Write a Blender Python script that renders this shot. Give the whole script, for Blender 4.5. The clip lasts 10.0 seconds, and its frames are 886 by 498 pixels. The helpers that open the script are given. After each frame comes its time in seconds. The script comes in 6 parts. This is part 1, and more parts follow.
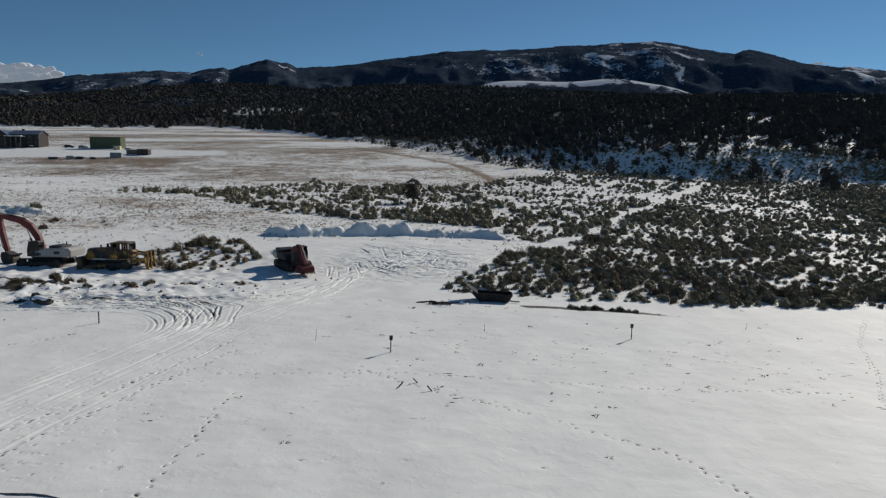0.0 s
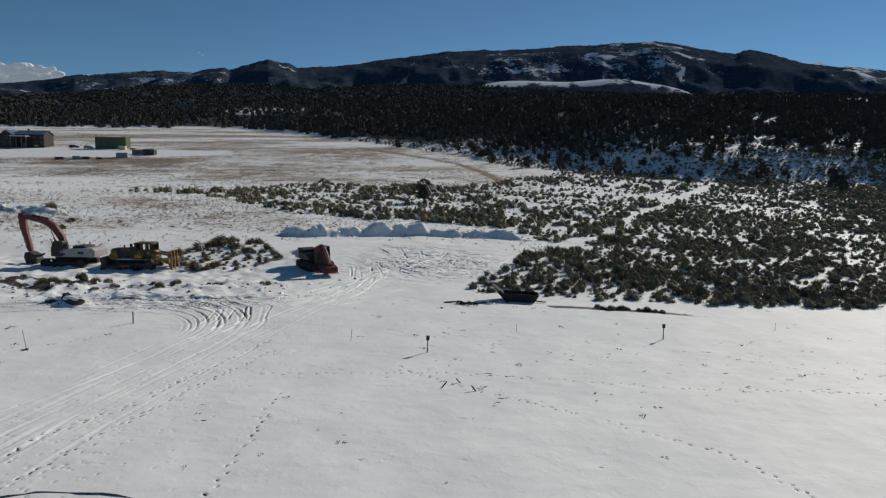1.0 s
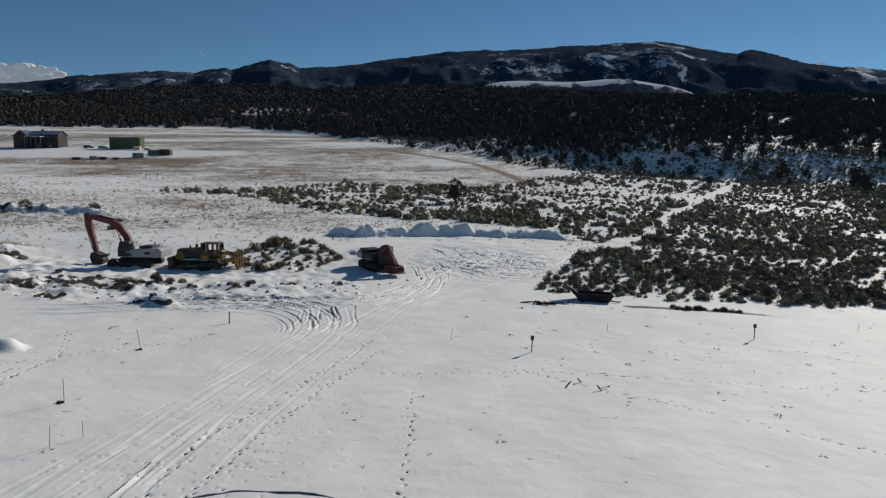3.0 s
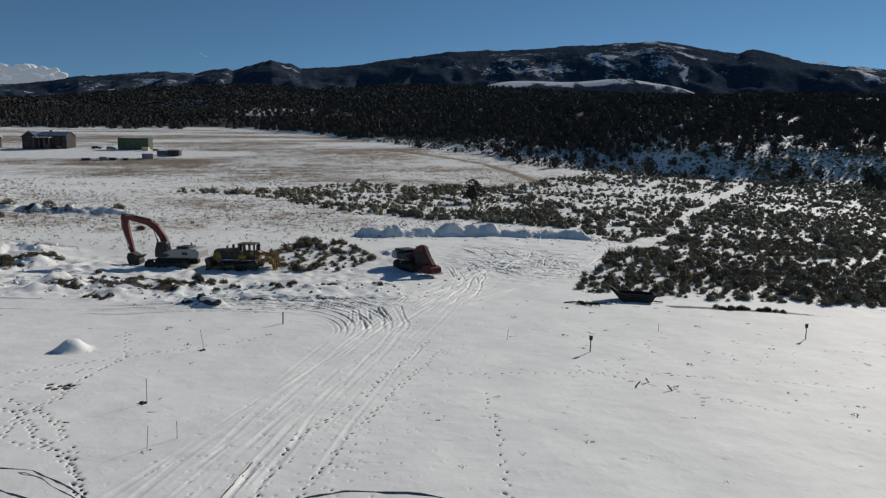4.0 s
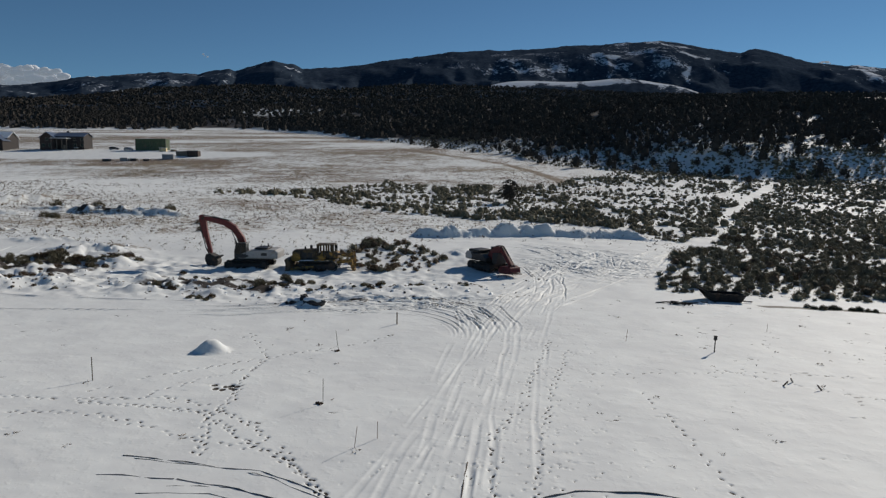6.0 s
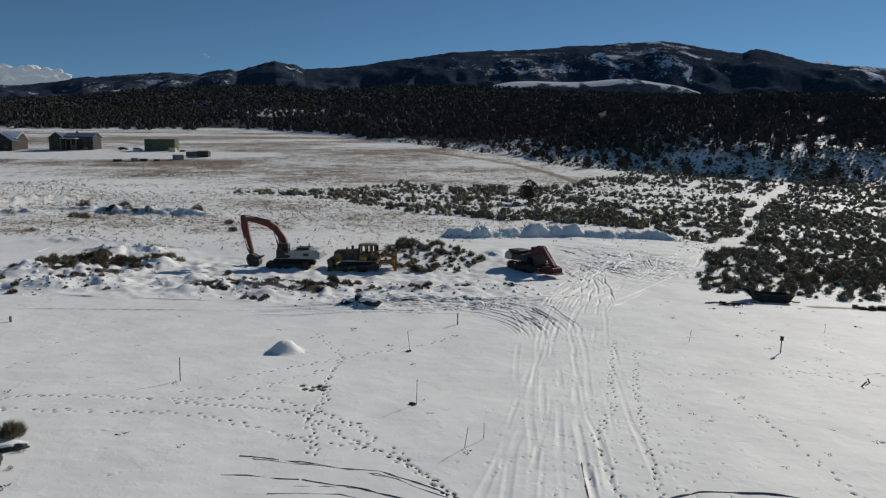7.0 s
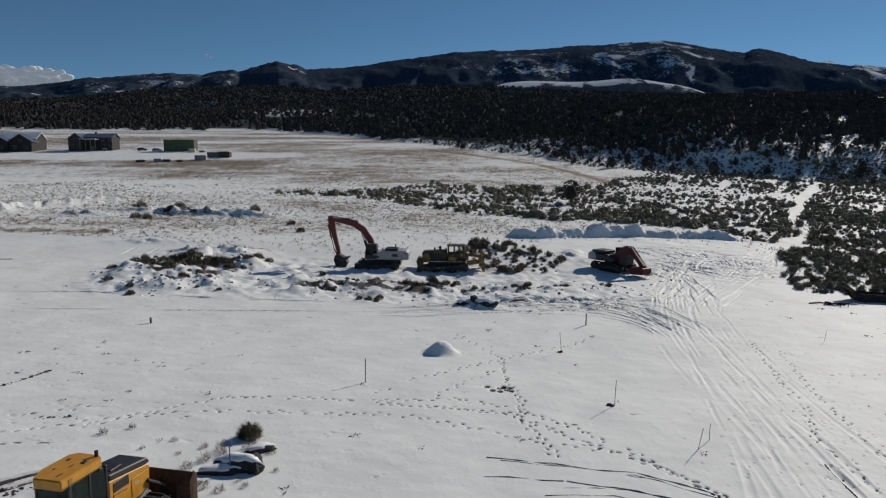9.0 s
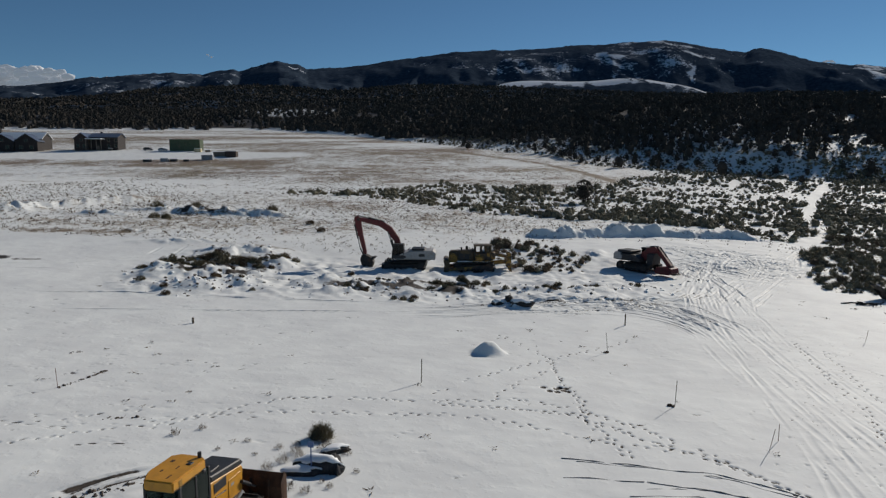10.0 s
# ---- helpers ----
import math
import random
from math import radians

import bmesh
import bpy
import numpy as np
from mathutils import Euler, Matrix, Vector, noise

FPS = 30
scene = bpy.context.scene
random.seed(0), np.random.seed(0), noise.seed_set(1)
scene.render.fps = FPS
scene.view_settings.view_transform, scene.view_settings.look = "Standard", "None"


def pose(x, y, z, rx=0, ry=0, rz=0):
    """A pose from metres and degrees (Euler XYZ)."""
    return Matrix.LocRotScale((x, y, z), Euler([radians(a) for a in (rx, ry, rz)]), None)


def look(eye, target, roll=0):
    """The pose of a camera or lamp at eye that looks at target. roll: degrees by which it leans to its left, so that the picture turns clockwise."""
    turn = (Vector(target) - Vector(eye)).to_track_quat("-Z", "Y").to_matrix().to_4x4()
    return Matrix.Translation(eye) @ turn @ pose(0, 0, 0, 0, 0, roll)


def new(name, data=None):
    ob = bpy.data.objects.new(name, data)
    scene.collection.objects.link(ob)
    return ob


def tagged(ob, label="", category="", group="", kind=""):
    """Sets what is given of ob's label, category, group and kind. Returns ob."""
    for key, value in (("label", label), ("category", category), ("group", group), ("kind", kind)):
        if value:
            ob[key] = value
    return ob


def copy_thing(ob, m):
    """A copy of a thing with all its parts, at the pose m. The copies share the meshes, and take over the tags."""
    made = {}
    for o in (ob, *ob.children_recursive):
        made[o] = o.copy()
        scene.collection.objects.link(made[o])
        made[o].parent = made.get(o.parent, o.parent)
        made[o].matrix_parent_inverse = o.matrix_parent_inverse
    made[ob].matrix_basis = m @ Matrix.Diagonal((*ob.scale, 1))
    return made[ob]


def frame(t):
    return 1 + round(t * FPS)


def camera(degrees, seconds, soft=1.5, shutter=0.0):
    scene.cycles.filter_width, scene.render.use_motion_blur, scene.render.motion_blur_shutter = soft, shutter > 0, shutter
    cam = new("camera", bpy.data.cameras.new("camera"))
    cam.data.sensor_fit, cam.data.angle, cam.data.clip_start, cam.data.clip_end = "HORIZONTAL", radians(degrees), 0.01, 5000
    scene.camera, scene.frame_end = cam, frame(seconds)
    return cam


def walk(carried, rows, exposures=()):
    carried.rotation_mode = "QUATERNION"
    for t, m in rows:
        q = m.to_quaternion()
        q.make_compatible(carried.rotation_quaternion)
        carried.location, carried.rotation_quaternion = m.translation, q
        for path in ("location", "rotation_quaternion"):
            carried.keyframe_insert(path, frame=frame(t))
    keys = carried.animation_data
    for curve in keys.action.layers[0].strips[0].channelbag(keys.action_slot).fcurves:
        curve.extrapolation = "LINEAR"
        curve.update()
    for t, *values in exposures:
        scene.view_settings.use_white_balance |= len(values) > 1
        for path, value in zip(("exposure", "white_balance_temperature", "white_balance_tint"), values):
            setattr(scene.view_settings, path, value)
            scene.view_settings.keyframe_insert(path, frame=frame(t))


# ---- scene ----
cam = camera(67.7, 10.0, 1.3)
PATH = [
    (0, (0.149, 0.097, 10.013), (0.17, 2.083, 9.775), 0.4),
    (0.5, (-0.862, 0.057, 10.02), (-0.841, 2.042, 9.782), 0.4),
    (1, (-2.156, 0.03, 10.024), (-2.136, 2.016, 9.786), 0.4),
    (1.5, (-3.653, 0.023, 10.012), (-3.632, 2.009, 9.774), 0.4),
    (2, (-5.27, -0.014, 10.007), (-5.251, 1.972, 9.769), 0.4),
    (2.5, (-6.994, -0.043, 10.007), (-6.975, 1.943, 9.769), 0.4),
    (4, (-12.427, -0.026, 9.981), (-12.411, 1.96, 9.744), 0.3),
    (4.5, (-14.346, -0.002, 9.965), (-14.331, 1.983, 9.728), 0.3),
    (5, (-16.297, -0.011, 9.967), (-16.282, 1.974, 9.731), 0.3),
    (5.5, (-18.26, -0.036, 9.975), (-18.247, 1.95, 9.738), 0.2),
    (7, (-24.48, -0.056, 9.991), (-24.469, 1.93, 9.755), 0.2),
    (7.5, (-26.672, -0.006, 9.984), (-26.662, 1.98, 9.748), 0.1),
    (8, (-28.946, 0.011, 9.99), (-28.936, 1.997, 9.754), 0.1),
    (8.5, (-31.2, -0.01, 10.016), (-31.192, 1.976, 9.78), 0.1),
    (9, (-33.381, 0.001, 10.018), (-33.373, 1.987, 9.782), 0.1),
    (9.5, (-35.145, 0.011, 10.034), (-35.137, 1.997, 9.797), 0.1),
    (10, (-36.078, 0.069, 10.033), (-36.071, 2.055, 9.796), 0.1),
]
walk(cam, [(t, look(eye, target, roll)) for t, eye, target, roll in PATH], [(0, 0.02), (5, -0.01), (10, -0.05)])


# ---------------------------------------------------------------- light
SUN_TURN, SUN_HIGH = radians(42), radians(27)   # from straight ahead towards the right, and above the horizon
world = bpy.data.worlds.new("sky")
scene.world = world
world.use_nodes = True
wn = world.node_tree
sky = wn.nodes.new("ShaderNodeTexSky")
sky.sky_type, sky.sun_disc = "NISHITA", False
sky.sun_elevation, sky.sun_rotation = SUN_HIGH, SUN_TURN
sky.altitude, sky.air_density, sky.dust_density, sky.ozone_density = 2200, 0.85, 0.0, 3.5
tint = wn.nodes.new("ShaderNodeMix")
tint.data_type, tint.blend_type = "RGBA", "MULTIPLY"
tint.inputs["Factor"].default_value = 1.0
tint.inputs["B"].default_value = (0.74, 0.96, 0.97, 1)   # thin, dry mountain air
wn.links.new(sky.outputs[0], tint.inputs["A"])
wn.links.new(tint.outputs["Result"], wn.nodes["Background"].inputs[0])
wn.nodes["Background"].inputs[1].default_value = 0.060
sun = new("sun", bpy.data.lights.new("sun", "SUN"))
sun.data.energy, sun.data.angle, sun.data.color = 3.7, radians(0.53), (1.0, 0.925, 0.82)
sun.matrix_world = look((60, 80, 60), (60 - math.sin(SUN_TURN) * math.cos(SUN_HIGH), 80 - math.cos(SUN_TURN) * math.cos(SUN_HIGH), 60 - math.sin(SUN_HIGH)))


# ---------------------------------------------------------------- the lie of the land
def curve(v, knots):
    """Smooth curve through (place, value) knots, for arrays."""
    ks, vs = np.array(knots, float).T
    v = np.clip(np.asarray(v, float), ks[0], ks[-1])
    n = np.clip(np.searchsorted(ks, v) - 1, 0, len(ks) - 2)
    step = np.diff(vs) / np.diff(ks)
    m = np.concatenate([[step[0]], np.where(step[1:] * step[:-1] > 0, 2 * step[1:] * step[:-1] / (step[1:] + step[:-1] + 1e-12), 0), [step[-1]]])
    w = ks[n + 1] - ks[n]
    s = (v - ks[n]) / w
    return ((1 + 2 * s) * (1 - s) ** 2 * vs[n] + s * (1 - s) ** 2 * w * m[n]
            + s * s * (3 - 2 * s) * vs[n + 1] + s * s * (s - 1) * w * m[n + 1])


def ramp(v, a, b):
    s = np.clip((np.asarray(v, float) - a) / (b - a), 0, 1)
    return s * s * (3 - 2 * s)


def lattice(i, j, seed):
    h = (i * 374761393 + j * 668265263 + seed * 1442695041) & 0xFFFFFFFF
    h = ((h ^ (h >> 13)) * 1274126177) & 0xFFFFFFFF
    return ((h ^ (h >> 16)) & 0xFFFF) / 32767.5 - 1


def vnoise(x, y, size, seed=0):
    """Smooth noise from -1 to 1 with bumps of about that size in metres."""
    x, y = np.asarray(x, float) / size, np.asarray(y, float) / size
    i, j = np.floor(x).astype(np.int64), np.floor(y).astype(np.int64)
    u, v = x - i, y - j
    u, v = u * u * (3 - 2 * u), v * v * (3 - 2 * v)
    low = lattice(i, j, seed) * (1 - u) + lattice(i + 1, j, seed) * u
    high = lattice(i, j + 1, seed) * (1 - u) + lattice(i + 1, j + 1, seed) * u
    return low * (1 - v) + high * v


def fnoise(x, y, size, seed=0, octaves=4):
    return sum(vnoise(x, y, size / 2 ** k, seed + k) * 0.5 ** k for k in range(octaves))


# height of the valley floor along the view, and the slope's rise towards the mountains
VALLEY = [(-4000, -8), (-100, -1.2), (25, -0.65), (40, -0.8), (52, -0.65), (60, -0.55), (67, -0.35), (80, 0.5), (93, 0.9), (122, 2.3),
          (177, 4.9), (243, 10.0), (312, 17.5), (404, 26.5), (684, 50), (866, 70), (1300, 128), (1800, 205)]
# foot of the wooded hill: y of its edge by x
WOOD_EDGE = [(-1500, 690), (-400, 690), (-217, 684), (-130, 560), (-47, 404), (5, 312), (48, 250), (92, 214), (160, 206), (300, 200), (900, 200)]
# rise over run, by direction from the camera: crest of the wooded plateau and the skyline of the mountains
CREST = [(-1.3, 0.098), (-0.644, 0.102), (-0.52, 0.108), (-0.453, 0.1167), (-0.37, 0.12), (-0.286, 0.1222), (-0.212, 0.118), (-0.178, 0.115), (-0.128, 0.1185), (-0.061, 0.1232),
         (0.064, 0.1215), (0.19, 0.116), (0.4, 0.112), (0.528, 0.1148), (0.671, 0.1143), (1.3, 0.11)]
SKYLINE = [(-1.5, 0.115), (-0.643, 0.1217), (-0.58, 0.1263), (-0.535, 0.1339), (-0.506, 0.1342), (-0.448, 0.1395), (-0.406, 0.1415), (-0.394, 0.1392), (-0.377, 0.1401),
           (-0.362, 0.1378), (-0.352, 0.1411), (-0.319, 0.1471), (-0.313, 0.1463), (-0.3066, 0.1431), (-0.29, 0.1482), (-0.269, 0.154), (-0.249, 0.1582), (-0.23, 0.1535), (-0.219, 0.1528),
           (-0.207, 0.1472), (-0.153, 0.1485), (-0.103, 0.1554), (-0.061, 0.1614), (0.009, 0.1709), (0.063, 0.1747), (0.105, 0.1742), (0.147, 0.177), (0.196, 0.1819), (0.222, 0.1817),
           (0.255, 0.1852), (0.3, 0.188), (0.322, 0.1882), (0.342, 0.1868), (0.389, 0.1783), (0.44, 0.1714), (0.4506, 0.1756), (0.4597, 0.1781), (0.4775, 0.1758), (0.4945, 0.1727),
           (0.512, 0.1671), (0.54, 0.16), (0.567, 0.157), (0.588, 0.1547), (0.61, 0.1549), (0.635, 0.1535), (0.6675, 0.1496), (1.5, 0.12)]


def wood_depth(x, y):
    """How far inside the woods a place lies (negative: outside)."""
    return y - curve(x, WOOD_EDGE) - 14 * fnoise(x, y, 60, 31, 2)


def land(x, y):
    """Height of the land without its small relief."""
    x, y = np.asarray(x, float), np.asarray(y, float)
    z = curve(y, VALLEY) - 0.036 * (np.clip(x, -150, 90) + 22) * (1 - ramp(y, 110, 240))
    z = z - 0.27 * np.exp(-((y - 67) / 9) ** 2) * ramp(-x, 24, 33) * (1 - ramp(-x, 48, 60))
    deep = np.clip(y - curve(x, WOOD_EDGE), 0, None)
    z = z + 22 * (1 - np.exp(-deep / 230)) * (1 - ramp(y, 900, 1500))
    z = z + 6.5 * ramp(y - curve(x, WOOD_EDGE), -6, 30) * ramp(x, 36, 92) * (1 - ramp(y, 900, 1500))  # steep bank at the wood's foot
    u = x / np.maximum(y, 1)
    far = ramp(y, 900, 1800)
    z = z + far * (10 + curve(u, CREST) * 1800 - 205)
    # beyond the crest the land falls off, then climbs to the skyline
    dip = ramp(y, 1800, 2500)
    top = 10 + np.interp(u, *np.array(SKYLINE).T) * 4200
    z = z * (1 - ramp(y, 2500, 4200)) + top * ramp(y, 2500, 4200) - 45 * dip * (1 - ramp(y, 2500, 3300))
    z = z - 420 * ramp(y, 4200, 4900)
    rough = fnoise(x, y, 420, 5, 4)
    z = z + ramp(deep, 20, 300) * (1 - ramp(y, 1300, 1800)) * 7 * fnoise(x, y, 130, 9, 3)
    z = z + ramp(y, 2300, 2900) * (1 - ramp(y, 3300, 3950)) * 42 * (rough + 0.5 - 1.3 * np.abs(fnoise(x, 0.6 * y, 260, 23, 3))) - ramp(y, 2900, 3400) * (1 - ramp(y, 3950, 4200)) * 25
    z = z + ramp(y, 2300, 2700) * (1 - ramp(y, 3900, 4200)) * 9 * fnoise(x, y, 110, 19, 3)
    z = z + ramp(y, 3800, 4150) * 4 * fnoise(x, y, 40, 17, 3)
    return z


# ---------------------------------------------------------------- lines drawn on the land, in metres
TRAIL_INTO_WOODS = [(10.5, 84), (14, 89.6), (23.6, 102.9), (31.4, 114.5), (33, 121), (36.6, 131), (46.1, 147.1), (64.6, 177.1), (84, 207)]
SAGE_LEFT = [(59, 3), (62.4, 1.4), (75, 7.2), (85.6, 10), (97, 11.5), (104, 16)]  # left border of the thick sagebrush: x by y
BAND_LOW = [(-66, 149), (-45, 137), (-34, 121), (-17, 114), (9, 108), (14, 97), (20, 95)]
BAND_HIGH = [(-66, 153), (-58, 158), (-36, 190), (-10, 186), (-3, 180), (14, 196), (37, 230), (60, 246), (90, 240), (200, 236)]


def gap_to(x, y, line):
    """Distance to a polyline, for arrays."""
    best = np.full(np.shape(x), 1e9)
    for (ax, ay), (bx, by) in zip(line, line[1:]):
        dx, dy = bx - ax, by - ay
        s = np.clip(((x - ax) * dx + (y - ay) * dy) / (dx * dx + dy * dy), 0, 1)
        best = np.minimum(best, np.hypot(x - ax - s * dx, y - ay - s * dy))
    return best


def sage_cover(x, y):
    """Share of the ground under sagebrush."""
    x, y = np.asarray(x, float), np.asarray(y, float)
    wob = 1.6 * fnoise(x, y, 7, 41, 2)
    trail = np.clip(gap_to(x + 0.7 * wob, y, TRAIL_INTO_WOODS) - 0.8 - 0.003 * y, 0, 0.8) / 0.8
    left = curve(y, SAGE_LEFT)
    thick = (x > np.where(y > 86, curve(y, [(86, 11.5), (99, 21.3), (118, 31)]), left - 0.9) + 0.6 * wob) & (y > 60.0 + 1.0 * fnoise(x, 0 * y, 9, 43, 2)) & (y < 105)
    patches = 0.92 + 0.35 * np.minimum(0, fnoise(x, y * 1.3, 9, 44, 2)) + 1.1 * np.minimum(0, fnoise(x, y, 3.4, 144, 2) + 0.48)
    patches = np.where((x < left + 9) & (y < 88), np.maximum(patches, 0.97), patches)
    cover = np.where(thick, patches, 0)
    low, high = curve(x, BAND_LOW), curve(x, BAND_HIGH)
    right_of = ramp(x - curve(y, [(84, 10.5), (99, 21.3), (132, 37.2), (166.6, 56.2), (210, 85), (260, 110)]), -2, 3)
    band = (y > low + 2 * wob) & (y < high + 3 * wob) & ((x < 20) | (y > 95))
    open_ground = 0.46 + 0.14 * ramp(x, -10, 15) + 0.32 * fnoise(x, y * 1.6, 14, 47, 2) + 0.8 * fnoise(x, y * 1.2, 4.6, 147, 2) + 0.34 * ramp(np.abs(y - low - 8), 10, 4) * (x < 12) + 0.2 * (x > -8) * (y < 132) + 0.08 * ramp(np.abs(y - high + 9), 10, 5) * (x < 5)
    cover = np.where(band & ~thick, np.clip(open_ground * (1 - right_of) + right_of * (patches - 0.0006 * (y - 90)), 0, 0.9), cover)
    cover = np.where((np.hypot((x + 26) / 5.5, (y - 76) / 9) < 1 + 0.25 * wob) & (x < -20 - 0.35 * (85 - y) * (y > 100)), np.clip(0.92 + 0.5 * fnoise(x, y, 2.8, 149, 2), 0, 1), cover)
    return cover * trail * (wood_depth(x, y) < 26)


# ---------------------------------------------------------------- materials
def material(name, colour, rough=0.6, metal=0.0, spread=0.12, grain=6.0, bump=0.15, worn=None, wear=0.5, wear_size=1.5, per_piece=0.0, coord="Object"):
    """A surface with grain and stains: base colour, its spread, and a second colour where it is worn."""
    m = bpy.data.materials.new(name)
    m.use_nodes = True
    n, l = m.node_tree.nodes, m.node_tree.links
    shader = n["Principled BSDF"]
    shader.inputs["Metallic"].default_value = metal
    where = n.new("ShaderNodeTexCoord").outputs[coord]
    fine = n.new("ShaderNodeTexNoise")
    fine.inputs["Scale"].default_value, fine.inputs["Detail"].default_value = grain, 6
    l.new(where, fine.inputs["Vector"])
    tone = n.new("ShaderNodeValToRGB")
    tone.color_ramp.elements[0].position, tone.color_ramp.elements[1].position = 0.3, 0.7
    tone.color_ramp.elements[0].color = (*[c * (1 - spread) for c in colour], 1)
    tone.color_ramp.elements[1].color = (*[min(1, c * (1 + spread)) for c in colour], 1)
    l.new(fine.outputs["Fac"], tone.inputs["Fac"])
    out = tone.outputs["Color"]
    if worn:
        large = n.new("ShaderNodeTexNoise")
        large.inputs["Scale"].default_value, large.inputs["Detail"].default_value, large.inputs["Roughness"].default_value = wear_size, 8, 0.7
        l.new(where, large.inputs["Vector"])
        edge = n.new("ShaderNodeValToRGB")
        edge.color_ramp.elements[0].position, edge.color_ramp.elements[1].position = 0.72 - 0.4 * wear, 0.80 - 0.4 * wear
        l.new(large.outputs["Fac"], edge.inputs["Fac"])
        mix = n.new("ShaderNodeMix")
        mix.data_type = "RGBA"
        l.new(edge.outputs["Color"], mix.inputs["Factor"])
        l.new(out, mix.inputs["A"])
        mix.inputs["B"].default_value = (*worn, 1)
        out = mix.outputs["Result"]
    if per_piece:
        info = n.new("ShaderNodeNewGeometry")
        hue = n.new("ShaderNodeHueSaturation")
        spreadn = n.new("ShaderNodeMapRange")
        spreadn.inputs["To Min"].default_value, spreadn.inputs["To Max"].default_value = 1 - per_piece, 1 + per_piece
        l.new(info.outputs["Random Per Island"], spreadn.inputs["Value"])
        l.new(spreadn.outputs["Result"], hue.inputs["Value"])
        l.new(out, hue.inputs["Color"])
        out = hue.outputs["Color"]
    l.new(out, shader.inputs["Base Color"])
    shader.inputs["Roughness"].default_value = rough
    if per_piece:
        shader.inputs["Specular IOR Level"].default_value = 0.1
    if bump:
        b = n.new("ShaderNodeBump")
        b.inputs["Strength"].default_value, b.inputs["Distance"].default_value = bump, 0.05
        l.new(fine.outputs["Fac"], b.inputs["Height"])
        l.new(b.outputs["Normal"], shader.inputs["Normal"])
    return m


def ground_material():
    m = bpy.data.materials.new("snowy_ground")
    m.use_nodes = True
    n, l = m.node_tree.nodes, m.node_tree.links
    shader = n["Principled BSDF"]
    place = n.new("ShaderNodeNewGeometry").outputs["Position"]

    def noise_at(scale, detail=6.0, rough=0.6):
        t = n.new("ShaderNodeTexNoise")
        t.inputs["Scale"].default_value, t.inputs["Detail"].default_value, t.inputs["Roughness"].default_value = scale, detail, rough
        l.new(place, t.inputs["Vector"])
        return t.outputs["Fac"]

    def attribute(name):
        a = n.new("ShaderNodeAttribute")
        a.attribute_name = name
        return a.outputs["Fac"]

    def calc(op, a, b=None, c=None):
        q = n.new("ShaderNodeMath")
        q.operation = op
        for k, v in enumerate((a, b, c)):
            if v is None:
                continue
            if isinstance(v, (int, float)):
                q.inputs[k].default_value = v
            else:
                l.new(v, q.inputs[k])
        return q.outputs[0]

    def step(v, a, b):
        r = n.new("ShaderNodeMapRange")
        r.interpolation_type = "SMOOTHSTEP"
        r.inputs["From Min"].default_value, r.inputs["From Max"].default_value = a, b
        l.new(v, r.inputs["Value"])
        return r.outputs["Result"]

    def blend(f, a, b):
        x = n.new("ShaderNodeMix")
        x.data_type = "RGBA"
        l.new(f, x.inputs["Factor"])
        for v, key in ((a, "A"), (b, "B")):
            if isinstance(v, tuple):
                x.inputs[key].default_value = (*v, 1)
            else:
                l.new(v, x.inputs[key])
        return x.outputs["Result"]

    broad, mid, small, tiny = noise_at(0.03), noise_at(0.35), noise_at(1.6, 8, 0.65), noise_at(7.0, 6, 0.6)
    snow = blend(step(mid, 0.35, 0.7), (0.735, 0.745, 0.735), (0.820, 0.835, 0.815))
    # dry grass and stubble breaking through the snow
    straw = blend(step(tiny, 0.35, 0.65), (0.13, 0.10, 0.065), (0.30, 0.235, 0.15))
    straw = blend(step(broad, 0.4, 0.65), straw, (0.20, 0.145, 0.10))
    grass = attribute("grass")
    thin = calc("ADD", calc("ADD", calc("MULTIPLY", noise_at(0.11, 4, 0.6), 0.26), calc("MULTIPLY", noise_at(0.7, 5, 0.65), 0.36)), calc("MULTIPLY", noise_at(3.2, 5, 0.7), 0.48))
    shows = step(calc("ADD", thin, calc("MULTIPLY", calc("SUBTRACT", grass, 0.5), 0.27)), 0.55, 0.62)
    col = blend(calc("MULTIPLY", shows, step(grass, 0.02, 0.2)), snow, straw)
    # bare, churned soil; the same dark tone paints shade into ruts, prints and streaks
    soil_shade = blend(step(small, 0.35, 0.65), (0.022, 0.019, 0.017), (0.07, 0.056, 0.046))
    bare = attribute("bare")
    col = blend(step(calc("ADD", calc("MULTIPLY", small, 0.8), bare), 0.75, 1.0), col, soil_shade)
    # far woods: canopy, its colour blued and lifted for distance haze, with snow between the trees
    hazy_canopy = blend(step(noise_at(0.05, 9, 0.75), 0.38, 0.62), (0.026, 0.039, 0.060), (0.052, 0.071, 0.098))
    wood = attribute("wood")
    gaps = noise_at(0.0065, 9, 0.68)
    gaps_fine = noise_at(0.07, 6, 0.7)
    clear = calc("ADD", calc("ADD", calc("MULTIPLY", gaps, 0.6), calc("MULTIPLY", gaps_fine, 0.4)), calc("MULTIPLY", attribute("pale"), 0.35))
    woods = blend(step(clear, 0.60, 0.66), hazy_canopy, (0.60, 0.64, 0.70))
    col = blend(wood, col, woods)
    l.new(col, shader.inputs["Base Color"])
    shader.inputs["Roughness"].default_value = 0.74
    l.new(calc("MULTIPLY", calc("SUBTRACT", 1.0, wood), 0.27), shader.inputs["Specular IOR Level"])
    b = n.new("ShaderNodeBump")
    b.inputs["Strength"].default_value, b.inputs["Distance"].default_value = 0.15, 0.085
    drifts = calc("ADD", calc("MULTIPLY", step(noise_at(1.2, 3, 0.5), 0.50, 0.68), 0.55), calc("MULTIPLY", step(noise_at(3.1, 3, 0.5), 0.52, 0.7), 0.3))
